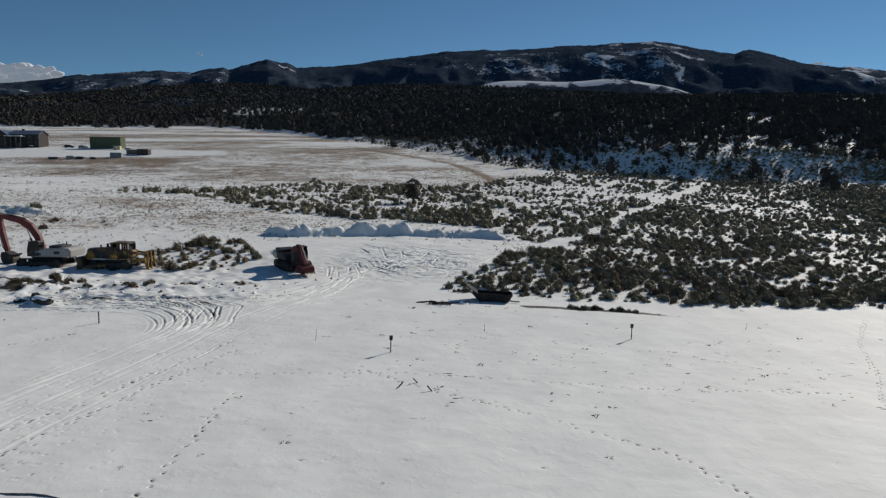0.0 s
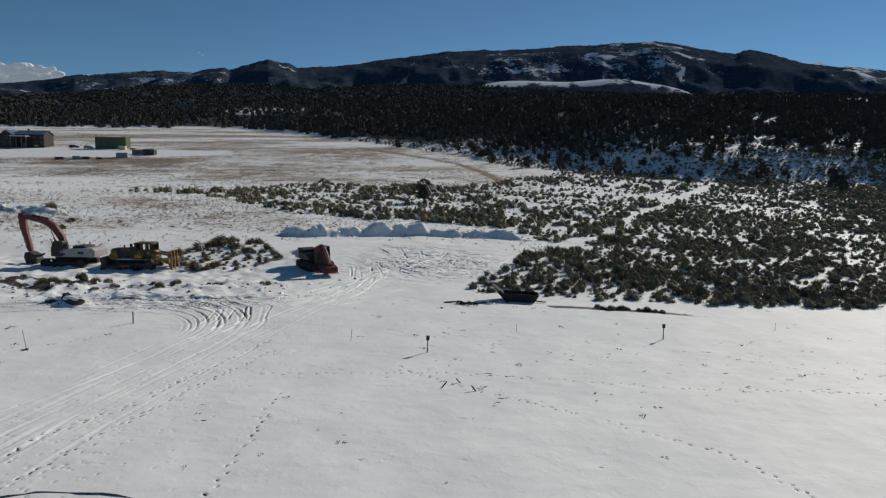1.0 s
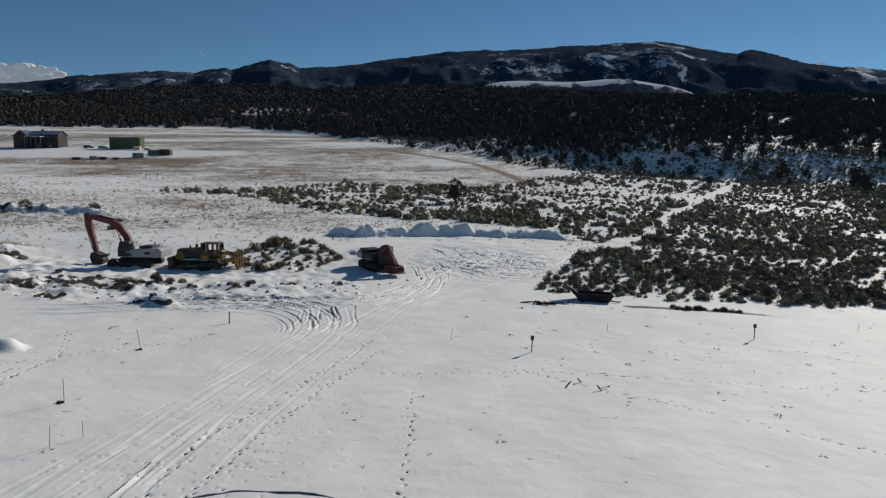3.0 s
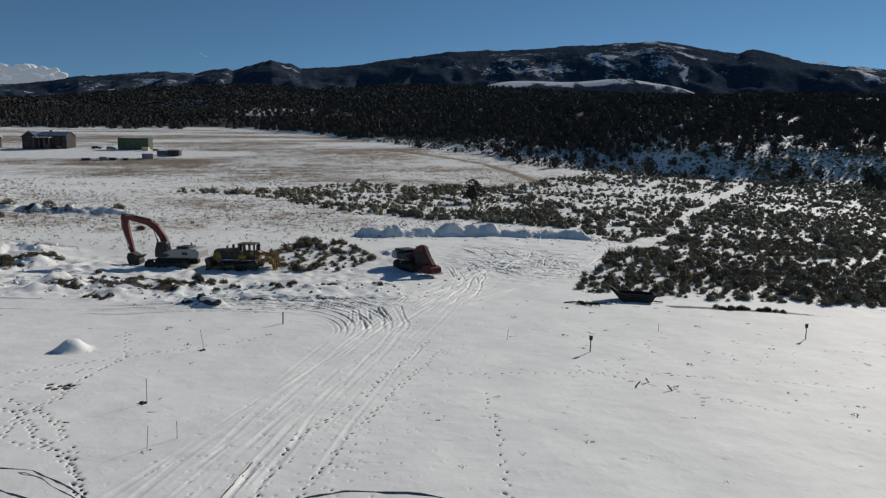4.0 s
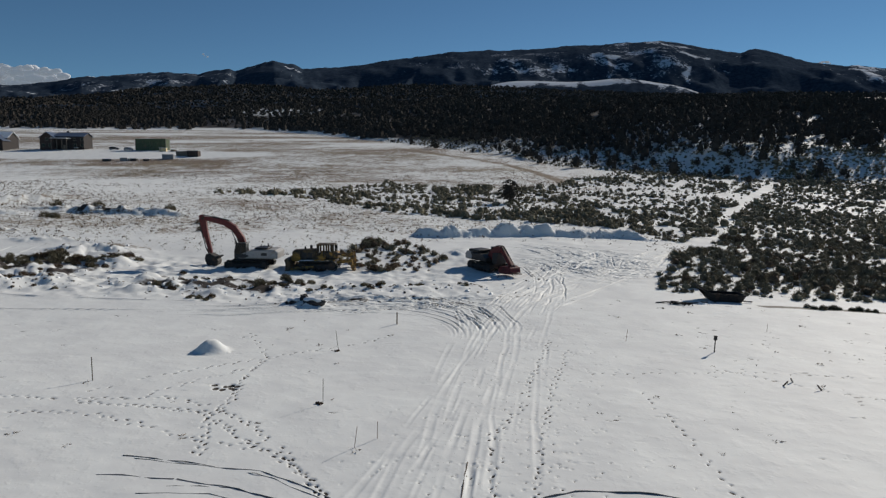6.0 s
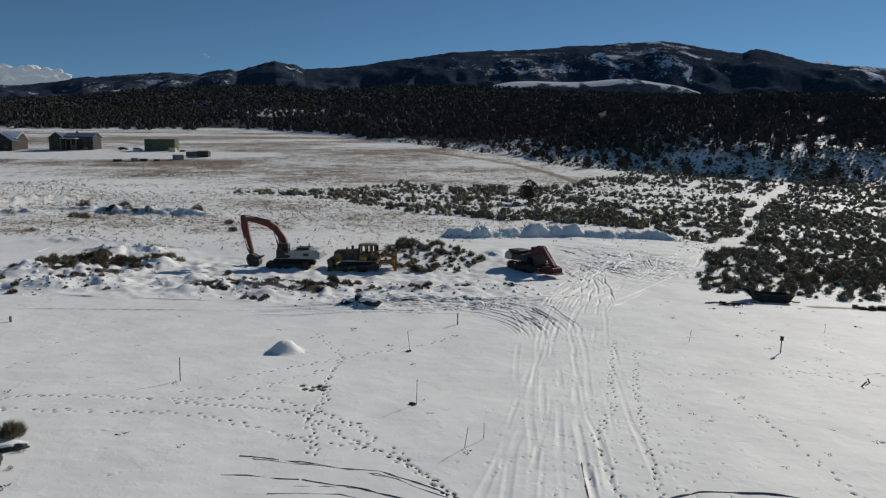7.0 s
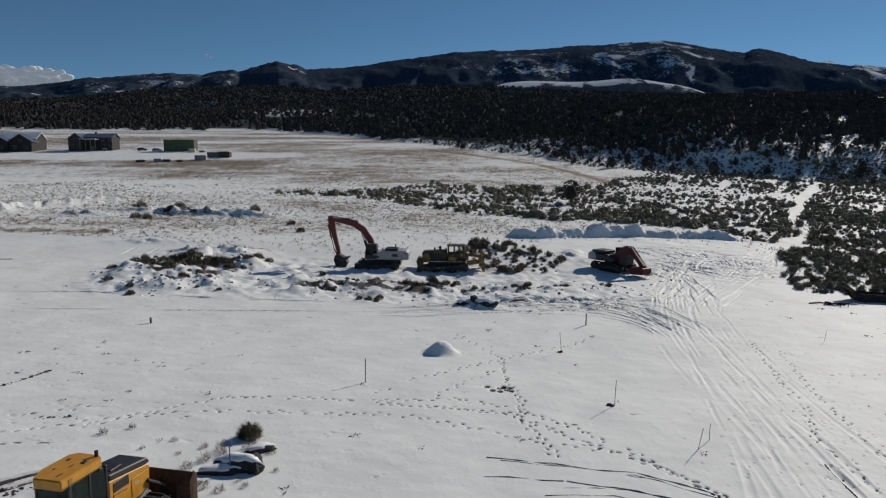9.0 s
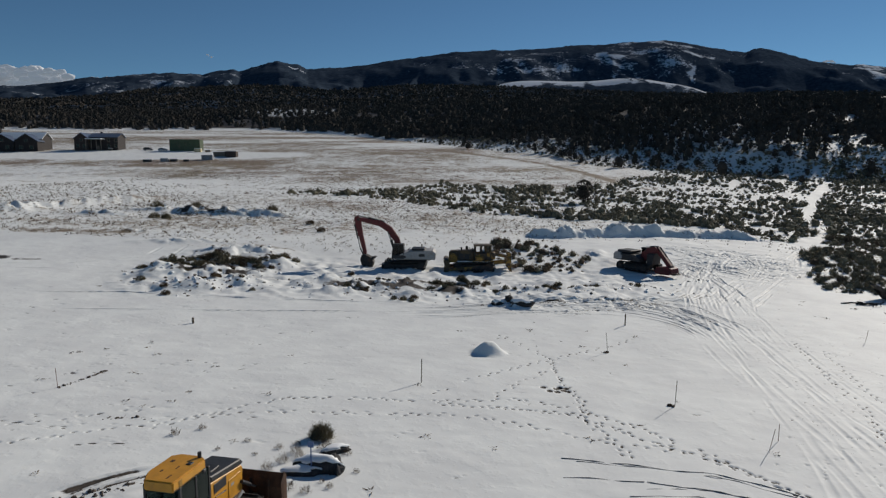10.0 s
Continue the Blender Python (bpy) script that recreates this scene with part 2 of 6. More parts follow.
    l.new(calc("ADD", drifts, calc("ADD", calc("MULTIPLY", small, 0.25), calc("MULTIPLY", tiny, 0.12))), b.inputs["Height"])
    l.new(b.outputs["Normal"], shader.inputs["Normal"])
    return m


SNOWY = ground_material()
SAGE = material("sagebrush_leaves", (0.185, 0.160, 0.105), 0.8, spread=0.5, grain=1.2, bump=0, per_piece=0.35)
RUSSET = material("dry_brush_twigs", (0.140, 0.100, 0.065), 0.85, spread=0.4, grain=2, bump=0, per_piece=0.35)
STRAW = material("dry_grass_blades", (0.19, 0.14, 0.085), 0.8, spread=0.3, grain=2, bump=0, per_piece=0.3)
NEEDLES = material("juniper_foliage", (0.064, 0.057, 0.049), 0.95, spread=0.3, grain=0.6, bump=0, per_piece=0.12)
BARK = material("grey_bark", (0.085, 0.065, 0.05), 0.9, grain=14, bump=0.6)


# ---------------------------------------------------------------- ground sheet
PAIRS = [  # wheel and track ruts: way, half width, depth, darkness for soil and painted shade
    ([(-21, 22.2), (-20, 26.4), (-18.7, 34.6), (-17.3, 43.6), (-14.4, 52.9), (-9.1, 68.9)], 0.12, 0.026),
    ([(-19.6, 20.5), (-18.6, 27), (-17.3, 34.6), (-15.8, 43.6), (-13.2, 52.9), (-8.4, 69.5)], 0.12, 0.024),
    ([(-16.8, 21), (-16.0, 27), (-14.8, 33), (-13.2, 43), (-10.8, 53.5), (-7.4, 69.1)], 0.12, 0.02),
    ([(-22.6, 18), (-21.5, 24), (-20.0, 31), (-18.4, 39), (-16.9, 46.5), (-13.0, 56)], 0.12, 0.02),
    ([(-20.3, 20), (-19.3, 26.4), (-18.0, 34.6), (-16.6, 43.6), (-13.8, 52.9), (-8.8, 68.9)], 0.12, 0.02),
    ([(-18.7, 20.5), (-17.8, 27), (-16.5, 34.6), (-15.0, 43.6), (-12.5, 52.9), (-7.9, 69.5)], 0.12, 0.02),
    ([(-24, 18), (-22.6, 23), (-21, 29), (-19.4, 36), (-17.8, 44)], 0.12, 0.02),
    ([(-45.6, 18.9), (-45, 19.5), (-44.1, 20), (-43.3, 20.4)], 0.2, 0.10, 0.2),
    ([(-47, 17), (-45.3, 18), (-44, 18.3)], 0.2, 0.10, 0.2),
    ([(-34, 50.2), (-27, 53.2), (-20, 55), (-14, 57), (-9.5, 66)], 0.2, 0.09),
    ([(-36, 49.6), (-28, 52.4), (-20, 54.2), (-13.4, 56.4), (-8.5, 66)], 0.2, 0.09),
    ([(-9, 66), (-6, 73), (-3, 79), (3, 86)], 0.22, 0.09),
    ([(-7.6, 66), (-4.6, 73), (-1.4, 78), (5, 83)], 0.22, 0.09),
    ([(-10.2, 67), (-8.2, 74), (-8, 80), (-11, 86)], 0.22, 0.08),
    ([(-5.7, 80), (-1, 78), (3.4, 75), (6.5, 77)], 0.22, 0.08),
    ([(-4, 68), (0, 71.6), (4.4, 74), (8, 81), (10.9, 84)], 0.25, 0.09),
    ([(-12.5, 62), (-8.4, 70), (-5.5, 76), (-6.5, 83), (-11, 88)], 0.14, 0.09),
    ([(-11.5, 62), (-7.2, 70), (-4.0, 76), (-4.6, 84), (-9, 90)], 0.14, 0.09),
    ([(-8, 64), (-2, 70), (3, 72.5), (7, 77), (9, 84)], 0.14, 0.09),
    ([(-7, 63), (-1, 68.6), (4, 71.2), (8, 76), (10, 83)], 0.14, 0.09),
    ([(-9, 75), (-3, 74), (3, 76), (7, 80)], 0.12, 0.09),
    ([(-8, 72.5), (-2, 72), (4, 74.5), (8, 79)], 0.12, 0.09),
    ([(-6, 82), (0, 80), (5, 82), (9, 87)], 0.12, 0.09),
    ([(-10, 78), (-4, 80), (2, 84), (8, 87)], 0.12, 0.09),
    ([(-80, 60), (-71, 62), (-66.5, 67), (-67, 75), (-73, 82)], 0.18, 0.03),
    ([(-80, 57.5), (-70, 59.5), (-64.3, 66), (-64.8, 76), (-71, 84)], 0.18, 0.03),
    ([(-69, 49.0), (-61.4, 50.0), (-48.9, 49.6), (-35.2, 49.8)], 0.12, 0.08),
    ([(-66, 43.6), (-51, 45.3), (-35.2, 47.3), (-28, 48.7)], 0.12, 0.08),
    ([(-19.3, 23.1), (-19.5, 20.7), (-19.8, 18)], 0.13, 0.10),
]
TRAILS = [  # walkers' prints: way, distance between prints
    ([(-45.9, 25.6), (-44.6, 26.8), (-42.8, 28.2), (-39.9, 28.4), (-36.4, 28.4), (-32.5, 29), (-30, 27.9), (-28, 26.2), (-26.3, 24), (-24.4, 21), (-22, 18)], 0.36),
    ([(-47.2, 24.5), (-45.1, 26), (-43.2, 26.6), (-40.3, 26.5), (-35.6, 26.8), (-34.2, 26.5), (-31.2, 25.2), (-29.3, 24.4), (-26.7, 23.7)], 0.42),
    ([(-36.4, 28.1), (-33, 27.8), (-30.3, 27.3), (-28.3, 25.1), (-25.6, 22.7), (-24, 20.5)], 0.26),
    ([(-29.9, 36.2), (-30.1, 32.3), (-29.7, 28.8), (-30, 26.7), (-29.3, 24.4), (-29.1, 22.9)], 0.3),
    ([(-32.2, 41.3), (-29.9, 36.2)], 0.5),
    ([(-36.4, 29.5), (-34.7, 31.8), (-29.9, 36.2), (-26.2, 39.2), (-23.2, 42.1)], 0.5),
    ([(-33.6, 29.4), (-30, 34.6)], 0.45),
    ([(-13, 42.2), (-15.5, 33.5), (-16.3, 29.8), (-18.1, 25.6), (-18.6, 20)], 0.4),
    ([(-12.2, 40), (-14.6, 32), (-16.0, 26), (-17.2, 20)], 0.45),
    ([(-4.1, 37), (-0.2, 33.9), (3.8, 31.3), (7.3, 28.8), (10, 26.8), (11.4, 23.9), (13, 20)], 0.42),
    ([(-11.7, 35.4), (-2.1, 36.7), (12, 35.5), (24, 36)], 0.6),
    ([(37.9, 56.7), (31.6, 47.6), (28.2, 40.6), (24.2, 34)], 0.45),
    ([(-10.1, 32.6), (-9.8, 26.7), (-10, 21.8), (-9, 17)], 0.6),
    ([(-45.9, 25.6), (-50, 23.5), (-56, 20)], 0.5),
    ([(-48, 26.5), (-53, 24), (-58, 23)], 0.55),
]
for k in range(9):  # tracked vehicle turning off the road
    way = []
    for q in range(-25, 91, 12):
        c, t = math.cos(radians(q)), math.sin(radians(q))
        way.append((-24.0 + (4.7 + 0.42 * k) * c, 43.2 + 0.28 * k + (5.2 + 0.44 * k) * t))
    top = 48.4 + 0.72 * k
    PAIRS.append((way + [(-27.5, top - 0.1), (-31, top - 0.5), (-36, top - 1.6 + 0.15 * k)], 0.095, 0.07, 0.58))


def bundle(way, count, gap, half, depth, seed, soil_shade=0.9):
    """Several loosely parallel ruts along one way."""
    g = np.random.default_rng(seed)
    for k in range(count):
        off = (k - (count - 1) / 2) * gap + g.uniform(-0.3, 0.3) * gap
        line = []
        for i, (x, y) in enumerate(way):
            (ax, ay), (bx, by) = way[max(0, i - 1)], way[min(len(way) - 1, i + 1)]
            run = math.hypot(bx - ax, by - ay)
            line.append((x - off * (by - ay) / run, y + off * (bx - ax) / run))
        PAIRS.append((line, half * g.uniform(0.75, 1.2), depth * g.uniform(0.8, 1.15), soil_shade))


bundle([(-21.2, 19), (-19.8, 28), (-18.4, 36.4), (-17.1, 44.4), (-15.1, 51.5), (-12.7, 58.7), (-8.3, 69)], 5, 0.8, 0.12, 0.018, 1, 0.05)
bundle([(-18.0, 20), (-17.2, 28), (-15.6, 38), (-13.6, 47), (-11.0, 56), (-7.0, 66)], 3, 0.9, 0.12, 0.016, 11, 0.05)
bundle([(-15.6, 50), (-12.7, 58.7), (-8.3, 69), (-4.4, 75.2)], 6, 0.6, 0.11, 0.07, 12, 0.2)
bundle([(-13.3, 52.3), (-8.8, 58.8), (-3.8, 65.6), (6.1, 77.1), (13, 87)], 6, 0.75, 0.13, 0.08, 2, 0.12)
bundle([(-13.8, 63.7), (-9.3, 71.5), (-4.4, 75.2), (0.9, 77.1), (7.2, 80.9)], 7, 0.8, 0.11, 0.065, 3, 0.3)
bundle([(-8.1, 77.7), (-6.7, 72), (-3.9, 69.7), (1.6, 74.2), (9.9, 83.7)], 6, 0.8, 0.13, 0.08, 4, 0.15)
bundle([(-12.8, 74.7), (-11.2, 74), (-9.8, 71.2), (-9.1, 66.3), (-9.7, 61.4), (-11.2, 54.9), (-13.3, 50.8)], 7, 0.55, 0.11, 0.075, 5, 0.15)
bundle([(-9.3, 73.2), (-5.8, 72.9), (-2.2, 72.6), (1.3, 73.7), (4.2, 75.9)], 7, 1.0, 0.10, 0.06, 6, 0.4)
bundle([(-30.3, 47.9), (-27.8, 49.4), (-25, 51.4), (-20.3, 53.1), (-17.2, 51.1), (-16.5, 46.8), (-16.7, 42.7)], 9, 0.5, 0.095, 0.07, 7, 0.58)
bundle([(-40, 46.6), (-36, 47.5), (-28, 50.5), (-22, 52), (-15, 55), (-10, 62)], 8, 0.55, 0.11, 0.06, 9, 0.6)
bundle([(-10, 88), (-4, 84), (2, 80), (8, 78)], 4, 1.2, 0.12, 0.06, 10, 0.1)
bundle([(-6, 66), (-1, 73), (1, 81), (-2, 88)], 4, 0.9, 0.12, 0.07, 13, 0.1)
bundle([(-47.6, 18.6), (-47.1, 19.2), (-46.5, 19.9), (-45.8, 20.5), (-45.4, 20.8)], 3, 0.3, 0.13, 0.08, 14, 0.9)
HEAPS = [  # ploughed and drifted heaps: x, y, half length, half width, height, turn
    (-33.3, 36.9, 0.80, 0.66, 1.3, 0), (-46.0, 57.5, 2.6, 1.5, 0.55, 20), (-42.5, 56.0, 2.2, 1.1, 0.45, -10), (-39.0, 57.5, 2.8, 1.2, 0.4, 5),
    (-44.6, 53.4, 1.6, 0.9, 0.35, 0), (-38.5, 53.2, 1.3, 0.8, 0.4, 0), (-34.0, 55.5, 2.4, 1.0, 0.35, 10), (-30.4, 50.2, 1.5, 0.8, 0.3, -12),
    (-27.5, 57.0, 2.0, 0.8, 0.3, 0), (-23.0, 57.5, 2.6, 0.8, 0.3, 8), (-19.5, 59.0, 2.0, 0.7, 0.3, 8),
    (-56.4, 52.8, 2.2, 1.5, 1.15, 15), (-53.0, 55.2, 1.9, 1.6, 0.7, 25), (-60.6, 57.6, 1.8, 2.0, 0.6, 0), (-58, 64, 5.2, 6.5, 0.55, 0), (-52.6, 65.5, 2.0, 2.2, 0.6, 10), (-57, 70.4, 4.0, 2.2, 0.8, 6), (-57, 58.5, 2.5, 1.4, 0.5, 0),
    (-66, 76, 4, 1.2, 0.4, 12),
    (-72, 103.5, 7.5, 1.7, 1.3, -3), (-82, 105, 4, 1.4, 0.7, 0), (-86.5, 98.5, 3.2, 1.1, 0.8, 8), (-63.5, 103.5, 4.5, 1.2, 0.7, -4),
    (-95.5, 108.5, 14, 1.8, 1.15, 68), (-99.5, 97.5, 3.5, 2.0, 0.8, 40), (-91, 118.5, 3, 1.6, 0.5, 60),
    (-17, 72.5, 2.5, 1.2, 0.3, 60), (-18, 77, 3, 1.2, 0.45, 70), (-75, 82, 3, 0.8, 0.25, 0),
]

BERM = [(-23.5, -20.6, 1.2), (-20.9, -17.2, 1.5), (-18.2, -13.2, 1.25), (-14.0, -12.2, 0.9), (-12.6, -8.8, 1.95), (-8.9, -4.0, 1.75), (-4.4, -0.9, 0.85), (-1.2, 2.2, 1.2), (2.0, 5.6, 0.95), (5.2, 10.2, 0.75)]  # left, right, height


def relief(x, y):
    """Small relief of the snow: drifts, ploughed berm, heaps."""
    z = 0.035 * fnoise(x, y, 5, 71, 3) + 0.010 * fnoise(x, 2 * y, 0.9, 74, 2)
    z = z * (1 - ramp(y, 300, 600)) + ramp(y, 66, 110) * (1 - ramp(y, 200, 500)) * 0.12 * fnoise(x, y, 2.2, 76, 2)
    # berm of pushed snow at the back of the yard: dumped loads side by side, their shoulders slanting forwards
    crown = 91.5 + 5.5 * ramp(x, -22, -4) + 1.0 * ramp(x, -2, 6) - 1.5 * ramp(x, 6, 14)
    at_berm = np.abs(y - crown) < 7
    if at_berm.any():
        xs, ys, cs = x[at_berm], y[at_berm], crown[at_berm]
        slant = xs - 0.5 * (cs - ys) + 0.7 * fnoise(xs, ys, 2.2, 82, 3)
        front = np.where(ys < cs, (cs - ys) / 1.25, (ys - cs) / 2.2)
        along = ramp(xs, -24, -21) * (1 - ramp(xs, 7, 11))
        pile = along * (0.95 + 0.35 * fnoise(xs, 0 * xs, 3.5, 84, 2)) * np.clip(1.05 - front ** 1.25, 0, 0.92)
        for left, right, high in BERM:
            across = (slant - (left + right) / 2) / ((right - left) / 2)
            pile = np.maximum(pile, high * np.exp(-np.abs(across - 0.25) ** 3 * 0.9) * np.clip(1.05 - front ** 1.25, 0, 0.92))
        rubble = 0.24 * fnoise(xs, ys, 0.9, 85, 3) + 0.6 * (0.45 - np.abs(fnoise(slant + 0.4 * ys, 0.25 * ys, 1.3, 83, 2)))
        z[at_berm] += pile + rubble * np.clip(pile, 0, 1)
    churned = ramp(y, 48, 54) * (1 - ramp(y, 66, 74)) * (1 - ramp(x, -22, -12)) * ramp(x, -65, -60)
    z = z + churned * (0.15 * fnoise(x, y, 0.85, 87, 3) + 0.22 * np.clip(fnoise(x, y, 3.4, 89, 3) - 0.15, 0, 1))
    near = (y > 30) & (y < 135) & (x < 0)
    if near.any():
        xs, ys = x[near], y[near]
        add = np.zeros_like(xs)
        for hx, hy, a, b, h, turn in HEAPS:
            c, s = math.cos(radians(turn)), math.sin(radians(turn))
            u, v = ((xs - hx) * c + (ys - hy) * s) / a, (-(xs - hx) * s + (ys - hy) * c) / b
            q = u * u + v * v
            m = q < 6
            if a < 1:
                steep = np.hypot(u[m] / np.where(u[m] < 0, 0.95, 0.95), v[m] / np.where(v[m] < 0, 0.8, 1.3))
                add[m] += 0.72 * h * np.clip(1 - 0.72 * steep + 0.06 * fnoise(xs[m], ys[m], 0.5, 92, 2), 0, 0.66) ** 1.0
            else:
                swell = 1.2 * np.exp(-q[m] ** 1.1)
                ridges = 1 - 2.2 * np.abs(fnoise(xs[m] + 0.5 * ys[m], ys[m], 2.4, 90, 3))
                add[m] += np.minimum(1, swell) * (h * (0.72 + 0.28 * ridges) + 0.15 * fnoise(xs[m], ys[m], 0.7, 91, 3))
        z[near] += add
    return z


def height(x, y):
    """Height of the finished snow surface at one place."""
    x, y = np.atleast_1d(np.asarray(x, float)), np.atleast_1d(np.asarray(y, float))
    z = land(x, y) + relief(x, y)
    return z if len(z) > 1 else float(z[0])


def quick_mesh(name, verts, faces, mat, smooth=True, attributes=()):
    """A mesh from arrays of places and of equal-sided faces."""
    me = bpy.data.meshes.new(name)
    count, sides = faces.shape
    me.vertices.add(len(verts))
    me.vertices.foreach_set("co", np.ascontiguousarray(verts, np.float32).ravel())
    me.loops.add(count * sides)
    me.loops.foreach_set("vertex_index", np.ascontiguousarray(faces, np.int32).ravel())
    me.polygons.add(count)
    me.polygons.foreach_set("loop_start", np.arange(0, count * sides, sides, dtype=np.int32))
    me.polygons.foreach_set("use_smooth", np.full(count, smooth))
    for key, values in attributes:
        a = me.attributes.new(key, "FLOAT", "POINT")
        a.data.foreach_set("value", np.ascontiguousarray(values, np.float32).ravel())
    me.materials.append(mat)
    me.update()
    me.validate()
    return me


def print_places():
    """Footprints, thrown clods and dark streaks: x, y, half width, half depth, dip, darkness (bare ground and painted
    shade).
    """
    rng = np.random.default_rng(7)
    out = []
    for way, step in TRAILS:
        side = 1
        for (ax, ay), (ex, ey) in zip(way, way[1:]):
            n = max(2, int(math.hypot(ex - ax, ey - ay) / (0.8 * step)))
            for k in range(n):
                s, side = (k + rng.uniform(-0.2, 0.2)) / n, -side
                px = ax + (ex - ax) * s - side * 0.11 * (ey - ay) / (n * step) + rng.normal(0, 0.05)
                py = ay + (ey - ay) * s + side * 0.11 * (ex - ax) / (n * step) + rng.normal(0, 0.05)
                if rng.uniform() < 0.12:
                    continue
                a = math.atan2(ey - ay, ex - ax) + rng.normal(0, 0.3)
                # the dark fill stands in for shade inside the print
                out.append((px, py, rng.uniform(0.05, 0.066), rng.uniform(0.085, 0.14), 0.05, rng.uniform(0.6, 1.1), math.cos(a), math.sin(a)))
    for k in range(620):  # along the road
        py = 19 + 44 * rng.uniform() ** 1.5
        px = -20.5 + 0.21 * (py - 20) + rng.normal(2.0, 2.6)
        out.append((px, py, rng.uniform(0.03, 0.065), rng.uniform(0.04, 0.085), 0.04, rng.uniform(0.35, 0.8), 0.25, 0.97))
    for mx, my, sx, sy, n in ((18, 41, 13, 4.5, 230), (-52, 29, 7, 7, 240), (-30, 34, 16, 9, 130), (-5, 44, 9, 5, 60), (-58, 45, 12, 5, 110), (-8, 30, 8, 6, 60), (5, 52, 10, 2, 40)):
        for k in range(n):
            w = 0.06 + 0.2 * rng.uniform() ** 2
            # bared ground, and shade of wind drifts painted in, strongest in the first cluster
            x0, y0, soil_shade = rng.normal(mx, sx), rng.normal(my, sy), rng.uniform(0.18, 0.48) + (0.32 if mx == 18 else 0.06)
            for q in range(rng.integers(1, 4)):  # ragged streaks, a few together
                out.append((x0 + rng.normal(0, 1.6 * w), y0 + rng.normal(0, 0.8 * w), w * rng.uniform(0.5, 1.1), w * rng.uniform(0.18, 0.42), 0.02, soil_shade + 0.12, 0, 1))
    for k in range(9):
        out.append((-30.5 + rng.normal(0, 0.35), 30.7 + rng.normal(0, 0.3), 0.16, 0.2, 0.06, 0.9, 0, 1))
    return [q for q in out if 13.5 < q[1] < 64 and -80 < q[0] < 46]


def marks(px, py, places):
    """Depth of ruts and prints, and how dark bare ground and painted shade make them, for scattered places."""
    deep, bare = np.zeros_like(px), np.zeros_like(px)
    for turn, (way, half, depth, *soil_shade) in enumerate(PAIRS):
        lo, hi = min(p[1] for p in way) - 2, max(p[1] for p in way) + 2
        left, right = min(p[0] for p in way) - 2, max(p[0] for p in way) + 2
        m = np.where((py > lo) & (py < hi) & (px > left) & (px < right))[0]
        if not len(m):
            continue
        sx, sy = px[m], py[m]
        if depth < 0.05:  # half filled by drifting snow on the open field
            depth = depth * (0.9 + 0.3 * ramp(sy, 34, 52))
        shallow = np.max(depth)
        loose = 0.25 if shallow > 0.085 or shallow < 0.029 else 0.45
        d = gap_to(sx + loose * fnoise(sx, sy, 8, 195 + 3 * turn, 2), sy, way) / (half * (1 + 0.35 * vnoise(sx, sy, 5, 197 + turn)))
        part_of = np.clip(0.6 + 1.3 * vnoise(sx, sy, 2.6, 198 + turn), 0.0, 1.25)
        if soil_shade and soil_shade[0] > 0.5:
            part_of = np.clip(0.85 + 0.9 * vnoise(sx, sy, 3.5, 198 + turn), 0.1, 1.25)
        ends = np.minimum(np.hypot(sx - way[0][0], sy - way[0][1]), np.hypot(sx - way[-1][0], sy - way[-1][1]))
        run = sum(math.hypot(bx - ax, by - ay) for (ax, ay), (bx, by) in zip(way, way[1:]))
        part_of = part_of * ramp(ends, 0.1, min(6 if shallow > 0.04 else 1.5, 0.25 * run))
        lugs = part_of * (0.85 + 0.3 * vnoise(sx + 0.6 * sy, sy - 0.6 * sx, 1.3, 97 + turn))
        deep[m] += depth * (-lugs * np.exp(-d ** 4) + 0.5 * part_of * np.exp(-((d - 1.5) / 0.45) ** 2))
        # rut floor darkened: some ground laid bare, the rest painted shade
        bare[m] = np.maximum(bare[m], (soil_shade[0] if soil_shade else 0.3 if shallow > 0.085 else 0.1) * np.exp(-d ** 4) * np.clip(lugs, 0, 1))
    order = np.argsort(py, kind="stable")
    sorted_y = py[order]
    for x, y, w, h, dip, dark, ux, uy in places:
        reach = 2.5 * max(w, h)
        i0, i1 = np.searchsorted(sorted_y, (y - reach, y + reach))
        m = order[i0:i1]
        m = m[np.abs(px[m] - x) < reach]
        if not len(m):
            continue
        dx, dy = px[m] - x, py[m] - y
        q = ((dy * ux - dx * uy) / w) ** 2 + ((dx * ux + dy * uy) / h) ** 2
        deep[m] += -dip * np.exp(-q ** 2)
        bare[m] = np.maximum(bare[m], dark * np.exp(-q ** 2))
    return deep, bare

MOUNTAIN_SNOW = [  # snowy runs and open slopes high on the mountain: way, width, strength
    ([(1272, 3652), (1348, 3663), (1441, 3688)], 16, 0.75), ([(1280, 3513), (1217, 3396), (1186, 3281)], 14, 0.45), ([(1043, 3562), (1114, 3503), (1275, 3499)], 16, 0.32),
    ([(819, 3701), (932, 3659)], 18, 0.6), ([(801, 3385), (880, 3416)], 12, 0.6), ([(-905, 3950), (-850, 3860), (-800, 3770)], 20, 0.6), ([(2370, 3900), (2280, 3640), (2195, 3380)], 40, 0.35),
    ([(1090, 3480), (1160, 3330)], 60, 0.12), ([(560, 3450), (700, 3520)], 80, 0.16),
]


